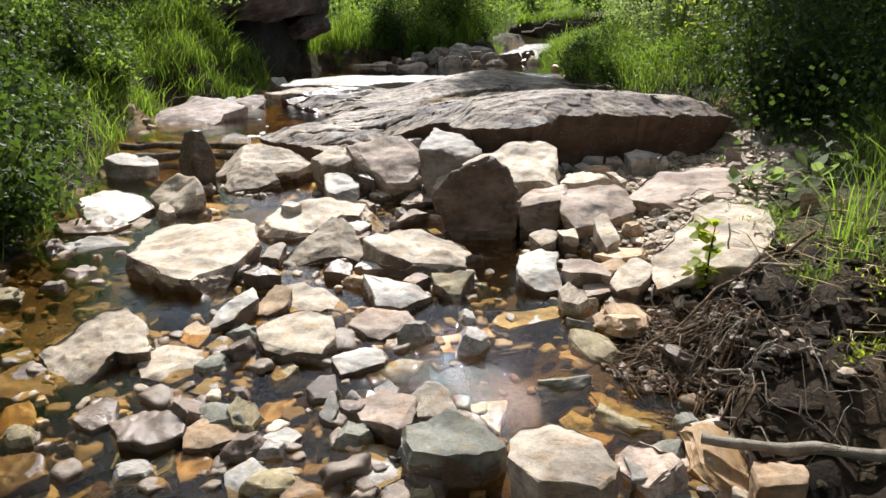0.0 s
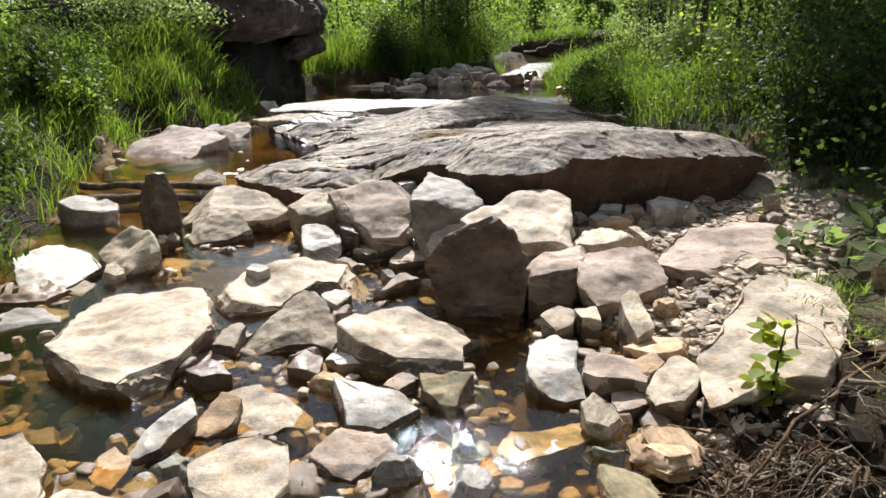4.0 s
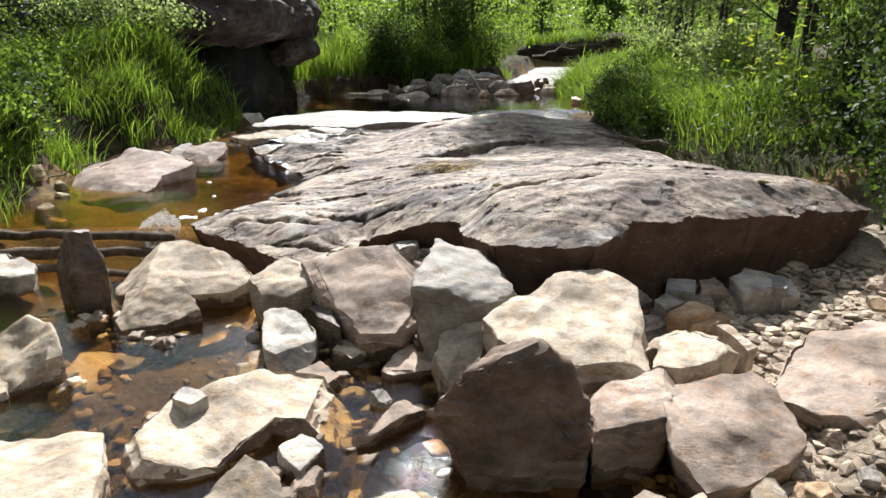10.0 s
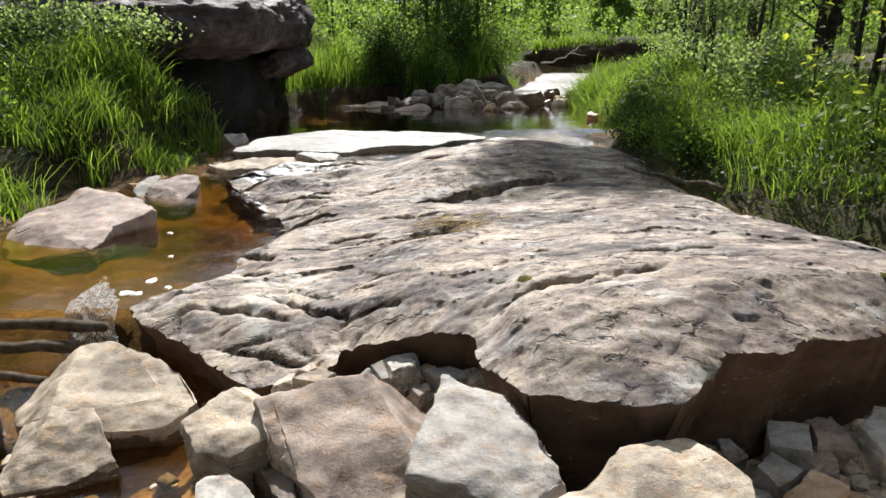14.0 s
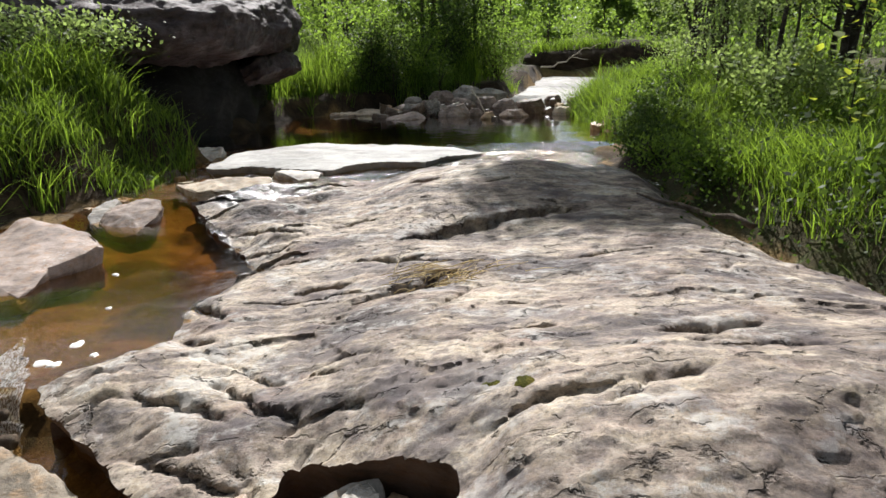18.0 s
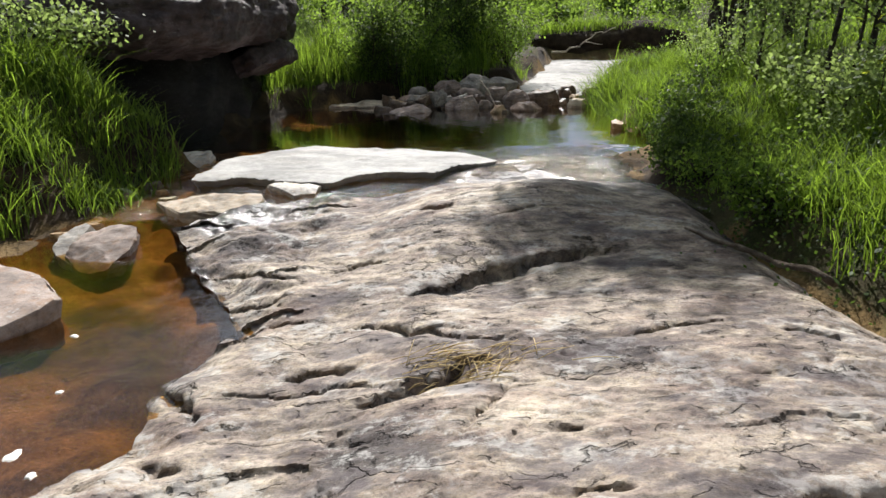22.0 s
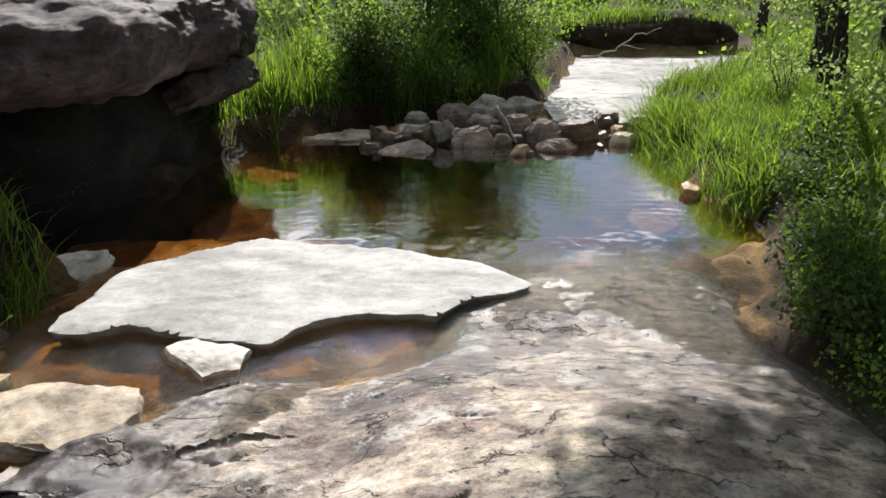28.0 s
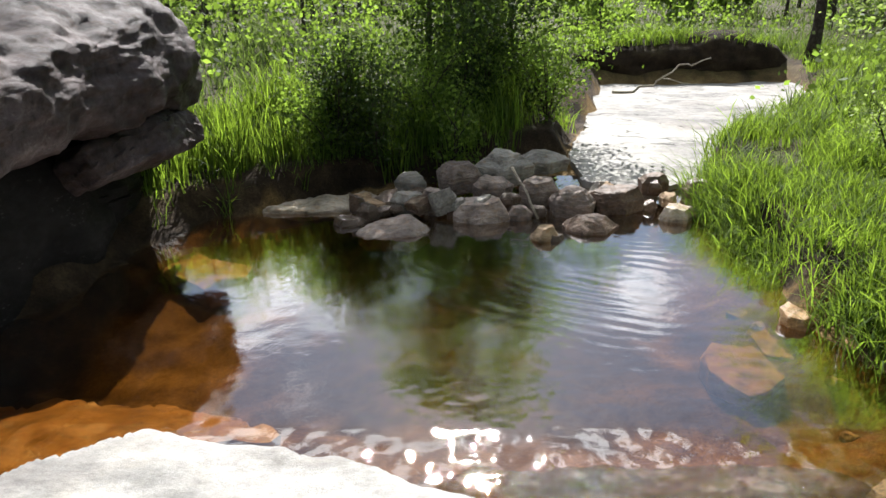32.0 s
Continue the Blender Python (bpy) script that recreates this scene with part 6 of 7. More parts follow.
# ---- plants ----
def blades(name, spots, height, width, material, label, lean=0.5, spread=0.06, per=9, seed=1, category="grass"):
    """Tufts of bent grass blades, in one mesh."""
    r = np.random.default_rng(seed)
    spots = np.repeat(np.asarray(spots), per, 0)
    n = len(spots)
    base = spots + np.stack([r.normal(0, spread, n), r.normal(0, spread, n), np.full(n, -0.03)], -1)
    a = r.uniform(0, 2 * math.pi, n)
    h = height * r.uniform(0.45, 1.2, n) * (0.9 + 0.55 * vnoise(flat3(spots[:, 0], spots[:, 1], 1.9, 1.9), seed + 60))
    out = np.stack([np.cos(a), np.sin(a), np.zeros(n)], -1) * (h * lean * r.uniform(0.2, 1.3, n))[:, None]
    f = r.uniform(0, math.pi, n)
    side = np.stack([np.cos(f), np.sin(f), np.zeros(n)], -1) * (width * r.uniform(0.6, 1.3, n))[:, None]
    up = np.stack([np.zeros(n), np.zeros(n), h], -1)
    droop = r.uniform(0.55, 1.0, n)[:, None]
    V = np.stack([base - side, base + side, base + out * 0.18 + up * 0.45 - side * 0.8, base + out * 0.18 + up * 0.45 + side * 0.8,
                  base + out * 0.55 + up * 0.8 * (0.4 + 0.6 * droop) - side * 0.5, base + out * 0.55 + up * 0.8 * (0.4 + 0.6 * droop) + side * 0.5,
                  base + out * 1.05 + up * droop], 1).reshape(-1, 3)
    o = (np.arange(n) * 7)[:, None]
    F = np.concatenate([o + t for t in ([0, 1, 3], [0, 3, 2], [2, 3, 5], [2, 5, 4], [4, 5, 6])])
    return tagged(part(name, mesh_of(name, V, F, material)), label, category, kind="stuff")


def spots_in(n, xs, ys, keep, seed):
    r = np.random.default_rng(seed)
    x, y = r.uniform(*xs, n * 6), r.uniform(*ys, n * 6)
    ok = keep(x, y) & (vnoise(flat3(x, y, 1.3, 1.3), seed) > -0.45)
    x, y = x[ok][:n], y[ok][:n]
    return np.stack([x, y, ground(x, y)], -1)


def leafy(r, centres, n, leaf, spread, flat=0.75):
    """n leaves round centres: verts and quads (rows)."""
    c = centres[r.integers(0, len(centres), n)] + r.normal(0, 1, (n, 3)) * spread * (1, 1, flat)
    d = r.normal(0, 1, (n, 3)) + (0, 0, 0.2)
    d /= np.linalg.norm(d, axis=1)[:, None]
    e = np.cross(d, r.normal(0, 1, (n, 3)))
    e /= np.linalg.norm(e, axis=1)[:, None]
    s = (leaf * r.uniform(0.6, 1.25, n))[:, None]
    V = np.stack([c, c + d * s * 0.5 + e * s * 0.33, c + d * s, c + d * s * 0.5 - e * s * 0.33], 1).reshape(-1, 3)
    return V, np.arange(n * 4).reshape(-1, 4)


def shrub(x, y, r0, h, n, leaf, material, label, seed, name="shrub", bare=0.0, z=None):
    r = np.random.default_rng(seed)
    z = float(ground(x, y)) if z is None else z
    root = new(name)
    root.matrix_basis = pose(x, y, z - 0.03)
    tagged(root, label, "shrub", "shrubs on the banks")
    tips = []
    for k in range(9):
        a, q = r.uniform(0, 6.28), r.uniform(0.25, 1.0)
        top = np.array([math.cos(a) * r0 * q, math.sin(a) * r0 * q, h * r.uniform(0.55, 1.0)])
        mid = top * (0.45, 0.45, 0.6) + r.normal(0, 0.05, 3)
        part("stem", mesh_of("stem", *tube([(0, 0, 0), mid, top], (0.012, 0.008, 0.003), 5), bark_mat), root)
        for f in np.linspace(0.2 + bare, 1, 6):
            tips.append(mid * 2 * f if f < 0.5 else mid + (top - mid) * (2 * f - 1))
    V, F = leafy(r, np.array(tips), n, leaf, 0.16 * r0 + 0.04)
    part("foliage", mesh_of("foliage", V, F, material, False), root)
    return root


def tree(x, y, h, lean, seed, leaf_mat=None, crown=0.45, trunk=0.06, n=1500, low=0.25, leaf=0.07, bend=0.0, label="slender birch with a dark trunk and thin crown"):
    r = np.random.default_rng(seed)
    leaf_mat = leaf_mat or birch_leaf_mat
    root = new("tree")
    root.matrix_basis = pose(x, y, float(ground(x, y)) - 0.1)
    tagged(root, label, "tree", "trees along the stream")
    pts, p = [], np.zeros(3)
    for k in range(9):
        pts.append((p[0] + bend * (k / 8) ** 1.6, p[1], p[2]))
        p = p + np.array([lean * h / 8 + r.normal(0, 0.025 * h / 4), r.normal(0, 0.025 * h / 4), h / 8])
    rad = [trunk * (1 - 0.85 * k / 8) * (1.35 if k == 0 else 1) for k in range(9)]
    v, f = tube(pts, rad, 9)
    part("trunk", mesh_of("trunk", v, f, bark_mat), root)
    tips = []
    for k in range(14):
        t = r.uniform(low, 0.98)
        i = min(7, int(t * 8))
        b0 = np.array(pts[i]) + (np.array(pts[i + 1]) - np.array(pts[i])) * (t * 8 - i)
        a, ln = r.uniform(0, 6.28), h * 0.28 * (1.25 - t) * r.uniform(0.6, 1.2)
        e = b0 + np.array([math.cos(a) * ln, math.sin(a) * ln, ln * r.uniform(0.2, 0.8)])
        m = (b0 + e) / 2 + (0, 0, 0.08 * ln)
        part("limb", mesh_of("limb", *tube([b0, m, e], (trunk * 0.35 * (1.1 - t), trunk * 0.2 * (1.1 - t), 0.004), 5), bark_mat), root)
        tips += [m, (m + e) / 2, e, e]
    V, F = leafy(r, np.array(tips), n, leaf, 0.075 * h ** 0.8 * crown * 2)
    part("crown", mesh_of("crown", V, F, leaf_mat, False), root)
    return root


def left_of(a, b):
    return lambda x, y: (lambda e: (e > a) & (e < b))(np.interp(y, EDGE_Y, EDGE_L) - x)


def right_of(a, b):
    return lambda x, y: (lambda e: (e > a) & (e < b))(x - np.interp(y, EDGE_RY, EDGE_R))


blades("grass_bank", spots_in(1500, (-8, -3), (7.6, 12.5), left_of(-0.02, 2.8), 1), 0.42, 0.006, grass_mat, "lush bright green grass hanging over the bank", 0.85, 0.06, 10, 1)
tip_r = np.random.default_rng(88)
tip_a, tip_q = tip_r.uniform(0, 6.28, 230), np.sqrt(tip_r.uniform(0, 1, 230))
tip_x, tip_y = -3.75 + 0.72 * tip_q * np.cos(tip_a), 11.35 + 1.05 * tip_q * np.sin(tip_a)
blades("grass_point", np.stack([tip_x, tip_y, ground(tip_x, tip_y)], -1), 0.4, 0.006, grass_mat, "bright grass hanging over the point of the bank", 0.95, 0.07, 10, 21)
blades("grass_shaded", spots_in(700, (-6, -2.0), (1.5, 7.8), left_of(-0.05, 1.6), 2), 0.48, 0.005, grass_mat, "long grass on the shaded bank", 1.0, 0.06, 9, 2)
blades("grass_meadow", spots_in(4600, (1.5, 9), (7.2, 19), lambda x, y: right_of(0.04, 3.0)(x, y) & ((y > 13.4) | right_of(0.42, 3.0)(x, y)), 3), 0.36, 0.005, grass_mat, "tall bright grass along the stream bank", 0.75, 0.07, 9, 3)
blades("grass_pool_edge", spots_in(420, (1.5, 4.5), (13.4, 17.4), right_of(-0.1, 0.3), 33), 0.42, 0.006, grass_mat, "long grass hanging over the edge of the pool", 1.1, 0.07, 10, 33)
blades("grass_far_bank", spots_in(1500, (2.5, 14), (17.5, 28), right_of(0.02, 5), 13), 0.45, 0.008, grass_mat, "tall bright grass beside the pale rock shelf", 0.7, 0.07, 8, 13)
blades("grass_tufts", spots_in(170, (1.9, 5), (2.8, 6.6), right_of(0.55, 2.2), 4), 0.42, 0.004, grass_mat, "sparse long grass on the dry bank", 0.8, 0.05, 9, 4)
blades("reeds", spots_in(640, (-4.5, -1.2), (16.2, 19.5), left_of(0.5, 3.0), 5), 0.85, 0.008, grass_mat, "tall bright reeds behind the pool", 0.35, 0.06, 8, 5)
blades("dam_reeds", spots_in(260, (-1.6, 0.6), (17.6, 19.4), left_of(0.15, 2.5), 35), 0.75, 0.008, grass_mat, "tall sunlit grass behind the stone dam", 0.4, 0.07, 9, 35)
blades("bank_grass", spots_in(110, (-4.0, 2.6), (15.6, 22), left_of(0.0, 1.1), 15), 0.42, 0.006, grass_mat, "grass tufts hanging over the pool edge", 0.9, 0.06, 9, 15)
blades("woodland_grass", spots_in(4200, (-22, 30), (18, 60), lambda x, y: bank(x, y) > 0.6, 6), 0.55, 0.016, wood_grass_mat, "grassy undergrowth of the open wood", 0.7, 0.16, 7, 6)
blades("clearing_grass", spots_in(1300, (-11, 9), (17.8, 29), lambda x, y: (bank(x, y) > 0.7) & (bank(x, y) < 9), 19), 0.5, 0.009, wood_grass_mat, "rough grass of the clearing behind the pool", 0.7, 0.1, 8, 19)
blades("dry_stalks", spots_in(14, (1.5, 3.2), (1.9, 4.6), right_of(0.3, 1.4), 8), 0.22, 0.003, dry_grass_mat, "dry brown stalks matted on the bank", 1.9, 0.08, 9, 8)


blades("slab_foot_grass", spots_in(110, (2.3, 4.4), (5.4, 7.8), right_of(0.0, 1.4), 25), 0.26, 0.005, wood_grass_mat, "shaded grass at the foot of the slab", 0.8, 0.06, 10, 25)
blades("moss_tufts", spots_in(1300, (1.35, 2.6), (2.1, 3.2), lambda x, y: vnoise(flat3(x, y, 2.5, 2.5), 14) > -0.2, 23), 0.03, 0.005, young_leaf_mat, "yellow-green moss on the dark bank", 0.9, 0.035, 14, 23, "moss")
blades("bank_tufts", spots_in(150, (1.5, 2.7), (2.55, 3.8), lambda x, y: vnoise(flat3(x, y, 2.0, 2.0), 15) > -0.2, 24), 0.2, 0.004, grass_mat, "short grass tufts on the dark bank", 0.8, 0.04, 12, 24)


def undergrowth(name, n, xs, ys, keep, leaf, height, material, label, seed, per=60, spread=0.35):
    """A thicket of leaves in low clumps, in one mesh."""
    r = np.random.default_rng(seed)
    sp = spots_in(n, xs, ys, keep, seed)
    c = np.repeat(sp, 5, 0) + r.normal(0, 1, (len(sp) * 5, 3)) * (spread, spread, 0) + np.abs(r.normal(0, 1, (len(sp) * 5, 1))) * (0, 0, height)
    V, F = leafy(r, c, n * per, leaf, 0.16)
    return tagged(part(name, mesh_of(name, V, F, material, False)), label, "undergrowth", kind="stuff")


undergrowth("undergrowth", 420, (-9, -2.8), (3, 13), left_of(0.9, 5), 0.05, 0.4, shade_leaf_mat, "dense leafy undergrowth on the shaded bank", 41, 70, 0.3)
undergrowth("bilberry_cover", 50, (1.6, 6), (6.2, 11), right_of(0.1, 1.5), 0.035, 0.13, shade_leaf_mat, "low small-leaved cover among the grass", 42, 90, 0.22)
undergrowth("shaded_thicket", 300, (2.4, 9), (4.6, 7.6), right_of(0.3, 4.5), 0.055, 0.4, shade_leaf_mat, "dark leafy thicket in the shade of trees", 43, 80, 0.35)
undergrowth("far_thicket", 1100, (-26, 30), (19, 60), lambda x, y: bank(x, y) > 1.2, 0.12, 0.6, shrub_mat, "leafy thicket of the open birch wood", 44, 60, 0.7)
# unseen foliage, added downstream to cut sky light on the stones' near faces
undergrowth("rear_wood", 420, (-16, 16), (-24, -6), lambda x, y: (bank(x, y) > 1.0) | (y < -12), 0.6, 8.0, shade_leaf_mat, "unseen foliage added downstream to block sky light", 46, 90, 1.6)
undergrowth("wood_edge", 520, (-40, 48), (45, 95), lambda x, y: bank(x, y) > 1.2, 0.5, 1.7, birch_leaf_mat, "hazy foliage of the far birch wood", 45, 60, 2.2)

pr = random.Random(3)
for k in range(34):       # left bank, near
    y = pr.uniform(2.4, 8.2)
    x = float(np.interp(y, EDGE_Y, EDGE_L)) - pr.uniform(0.45, 2.4)
    shrub(x, y, pr.uniform(0.35, 0.6), pr.uniform(0.5, 1.3), 1300, 0.06, pr.choice((shrub_mat, shade_leaf_mat, shade_leaf_mat)), "leafy green willow shrub on the stream bank", 100 + k)
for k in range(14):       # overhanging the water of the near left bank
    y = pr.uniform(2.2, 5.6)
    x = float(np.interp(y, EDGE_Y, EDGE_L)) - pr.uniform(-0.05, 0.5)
    shrub(x, y, pr.uniform(0.35, 0.5), pr.uniform(0.35, 0.75), 1500, 0.055, shade_leaf_mat, "dark leafy shrub overhanging the water", 620 + k)
for k in range(9):       # low leafy plants at the foot of the grassy point
    y = pr.uniform(7.6, 9.7)
    x = float(np.interp(y, EDGE_Y, EDGE_L)) - pr.uniform(0.1, 0.9)
    shrub(x, y, pr.uniform(0.25, 0.4), pr.uniform(0.35, 0.65), 900, 0.055, pr.choice((shade_leaf_mat, shrub_mat)), "low dark leafy shrub on the shaded bank", 320 + k)
for k in range(7):       # right bank
    y = pr.uniform(6.8, 17)
    x = float(np.interp(y, EDGE_RY, EDGE_R)) + pr.uniform(0.6, 3.4)
    shrub(x, y, pr.uniform(0.3, 0.5), pr.uniform(0.35, 0.8), 900, 0.04, pr.choice((shrub_mat, silver_leaf_mat)), "low small-leaved shrub among the grass", 130 + k)
for k in range(20):       # behind the pool
    y = pr.uniform(17.6, 21)
    x = max(-1.6, float(np.interp(y, EDGE_Y, EDGE_L)) - pr.uniform(0.1, 2.0))
    shrub(x, y, pr.uniform(0.45, 0.75), pr.uniform(0.7, 1.6), 1700, 0.055, pr.choice((shade_leaf_mat, shrub_mat, shrub_mat)), "tall dark leafy shrub behind the pool", 170 + k)
for k in range(22):       # right side, near
    y = pr.uniform(3.8, 7.4)
    x = float(np.interp(y, EDGE_RY, EDGE_R)) + pr.uniform(1.1, 3.6)
    shrub(x, y, pr.uniform(0.4, 0.7), pr.uniform(0.9, 1.9), 1300, 0.06, (shade_leaf_mat, shrub_mat)[k % 2], "dense green shrub in the half shade", 210 + k)
for k in range(5):       # overhanging the slab's edge
    y = pr.uniform(8.2, 12.4)
    x = float(np.interp(y, EDGE_RY, EDGE_R)) + pr.uniform(0.2, 0.5)
    shrub(x, y, pr.uniform(0.2, 0.3), pr.uniform(0.2, 0.4), 900, 0.035, shrub_mat, "low dark shrub overhanging the edge of the slab", 270 + k, z=float(ground(x + 0.4, y)) - 0.05)
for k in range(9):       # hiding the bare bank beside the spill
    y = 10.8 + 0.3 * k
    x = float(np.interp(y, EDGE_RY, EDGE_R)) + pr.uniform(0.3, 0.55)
    shrub(x, y, pr.uniform(0.25, 0.35), pr.uniform(0.25, 0.45), 1100, 0.045, shade_leaf_mat, "low dark shrub beside the spilling water", 640 + k)
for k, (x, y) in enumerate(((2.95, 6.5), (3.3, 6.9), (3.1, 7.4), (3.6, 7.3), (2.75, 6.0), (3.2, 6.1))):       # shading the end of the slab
    shrub(x, y, 0.45, 1.1 + 0.1 * (k % 3), 1700, 0.05, shade_leaf_mat, "dark leafy shrub shading the end of the slab", 360 + k)
for k in range(16):       # behind the grassy knoll
    x, y = pr.uniform(-10, -6.6), pr.uniform(7, 12.5)
    shrub(x, y, pr.uniform(0.5, 0.8), pr.uniform(1.0, 1.9), 1200, 0.055, shrub_mat, "dark leafy shrub behind the grassy bank", 240 + k)


def birch(x, y, h, lean, seed, **more):
    return tree(x, y, h, lean, seed, **more)


for k, (x, y, h, lean, r0) in enumerate(((3.7, 9.4, 5.5, 0.02, 0.035), (4.6, 11.2, 6.0, 0.03, 0.035), (4.3, 16.0, 6.2, 0.0, 0.045), (3.9, 15.2, 6.4, -0.02, 0.035), (3.6, 11.6, 5.4, -0.02, 0.03), (5.4, 13.6, 6.5, 0.04, 0.09),
                                         (4.9, 17.6, 6.0, 0.02, 0.06), (6.4, 18.4, 6.5, -0.03, 0.1), (7.4, 25.5, 6.5, -0.04, 0.13), (-0.4, 21.5, 5.6, 0.01, 0.09), (-0.1, 22.2, 5.0, -0.02, 0.07),
                                         (-4.6, 6.6, 3.8, 0.08, 0.04), (-5.8, 9.6, 4.2, 0.03, 0.05))):
    # the birch at x 4.3 bends so its dense unseen crown shades the slab
    shade = x == 4.3
    birch(x, y, h, lean, 500 + k, trunk=r0, n=11500 if shade else 2000 if x > 0 and y < 18 else 2600, low=0.66 if shade else 0.35, leaf=0.1 if shade else 0.07, crown=0.43 if shade else 0.45, bend=-3.6 if shade else 0.0)


for k, (x, y, h) in enumerate(((3.5, 12.9, 3.0), (3.9, 13.9, 3.4), (4.3, 16.0, 3.6), (4.9, 14.8, 4.0), (3.3, 10.6, 1.9))):
    birch(x, y, h, 0.01, 580 + k, trunk=0.025, n=4200, low=0.08, leaf=0.05, leaf_mat=silver_leaf_mat, label="slender birch with small pale sunlit leaves")
# added tree, bent so that its crown above the view darkens the slab's end
birch(3.9, 8.3, 3.4, 0.0, 598, trunk=0.04, n=6000, low=0.6, leaf=0.09, crown=0.4, bend=-1.1, leaf_mat=shade_leaf_mat, label="young tree added so that its unseen crown shades the slab end")
birch(-5.0, 12.5, 4.6, 0.0, 597, trunk=0.035, n=1300, low=0.55, leaf=0.08, crown=0.4, bend=0.5, label="young birch leaning over the grassy point")
for k, (x, y, h) in enumerate(((0.0, 19.7, 4.2), (0.6, 20.8, 4.8), (-0.6, 20.6, 4.6))):
    birch(x, y, h, 0.0, 590 + k, trunk=0.05, n=6500, low=0.05, leaf=0.07, crown=0.4, leaf_mat=(shade_leaf_mat, shrub_mat, shrub_mat)[k], label="dense dark bushy tree behind the stone dam")
# dense crowns added to throw shade on the right bank
for k, (x, y, h) in enumerate(((5.0, 9.6, 4.6), (6.2, 11.0, 5.2), (4.9, 12.6, 4.4), (6.6, 8.2, 5.0), (5.2, 7.4, 3.6), (7.4, 13.2, 5.6), (4.4, 8.4, 2.6), (4.7, 16.4, 4.6), (6.2, 15.4, 5.0), (5.6, 18.6, 5.2))):
    birch(x, y, h, 0.02, 540 + k, trunk=0.05, n=5200, low=0.12, leaf=0.075, leaf_mat=shade_leaf_mat, label="leafy dark green young tree added to shade the bank")
# likewise added on the left, to shade the near bank
for k, (x, y, h) in enumerate(((-4.6, 4.6, 3.2), (-5.2, 6.4, 3.6), (-6.4, 5.4, 4.4), (-6.6, 7.6, 4.4))):
    birch(x, y, h, 0.0, 550 + k, trunk=0.045, n=4200, low=0.12, leaf=0.075, leaf_mat=shade_leaf_mat, label="leafy dark green young tree added to shade the bank")


def low_here(x, y, h):
    """Only young trees stand in the clearing that the stream comes from."""
    return min(h, 2.4) if abs(x - 2.4 - 0.2 * (y - 14.5)) < 2.6 + 0.05 * y else h


left_birch = min((o for o in bpy.data.objects if o.name.split(".")[0] == "tree"), key=lambda o: abs(o.location.x + 5.8) + abs(o.location.y - 9.6))
reach = [(0.1, 0.1, 0.8), (0.6, 1.2, 0.95), (1.3, 2.0, 0.97), (2.1, 2.4, 0.82)]
part("limb", mesh_of("limb", *tube(reach, (0.018, 0.012, 0.008, 0.003), 6), bark_mat), left_birch)
branch_v, branch_f = leafy(np.random.default_rng(77), np.array([np.interp(f, (0, 1, 2, 3), [q[k] for q in reach]) for f in np.linspace(1.2, 3, 14) for k in range(3)]).reshape(-1, 3), 1700, 0.06, 0.15, 0.7)
# lighter leaf colour than the crown's, standing in for sun on this branch
part("branch_leaves", mesh_of("branch_leaves", branch_v, branch_f, silver_leaf_mat, False), left_birch, "leaves on a low branch in a paler tone for sunlight")
for k in range(46):       # woods on both sides
    y = pr.uniform(15, 42)
    sidex = pr.choice((-1, 1, 1))
    x = min(-9.0 if y < 24 else 99.0, float(np.interp(y, EDGE_Y, EDGE_L)) - pr.uniform(4.5, 14)) if sidex < 0 else float(np.interp(y, EDGE_RY, EDGE_R)) + pr.uniform(4.2 if y < 22 else 2.6, 15)
    tree(x, y, low_here(x, y, pr.uniform(3.5, 6.5)), pr.uniform(-0.06, 0.06), 300 + k, trunk=pr.uniform(0.04, 0.09), n=1500, low=0.1, leaf=0.12)
for k in range(40):
    x, y = pr.uniform(-14, 22), pr.uniform(28, 52)
    tree(x, y, low_here(x, y, pr.uniform(4, 6.5)), pr.uniform(-0.05, 0.05), 400 + k, trunk=pr.uniform(0.05, 0.1), n=1300, low=0.1, leaf=0.17)


# ---- the undercut bank behind the shelf ----
tagged(lump("earth_bank", (4.6, 26.1, 0.75), (2.4, 0.8, 0.75), 22, soil_mat, 2.6, 0.2, 5), "dark undercut earth bank with grass on top", "earth bank", kind="structure")
rr = np.random.default_rng(5)
bx = rr.uniform(2.6, 6.6, 260)
blades("bank_top_grass", np.stack([bx, rr.uniform(25.6, 26.6, 260), 1.25 + 0.18 * np.cos((bx - 4.6) * 0.6) - 0.05], -1), 0.4, 0.01, grass_mat, "grass on top of the undercut bank", 0.9, 0.08, 9, 17)


# ---- the seedling and the broad-leaved plants on the gravel side ----
def broad_leaf(size):
    """One toothed, folded leaf."""
    v, f = [(0, 0, 0)], []
    n = 7
    for k in range(n):
        t = k / (n - 1)
        w = size * 0.42 * math.sin(math.pi * (0.08 + 0.9 * t)) * (1 if k % 2 else 0.86)
        v += [(-w, size * t, 0.18 * w), (0, size * t, 0), (w, size * t, 0.18 * w)]
    for k in range(n - 1):
        a = 1 + 3 * k
        f += [(a, a + 1, a + 4, a + 3), (a + 1, a + 2, a + 5, a + 4)]
    return v, f


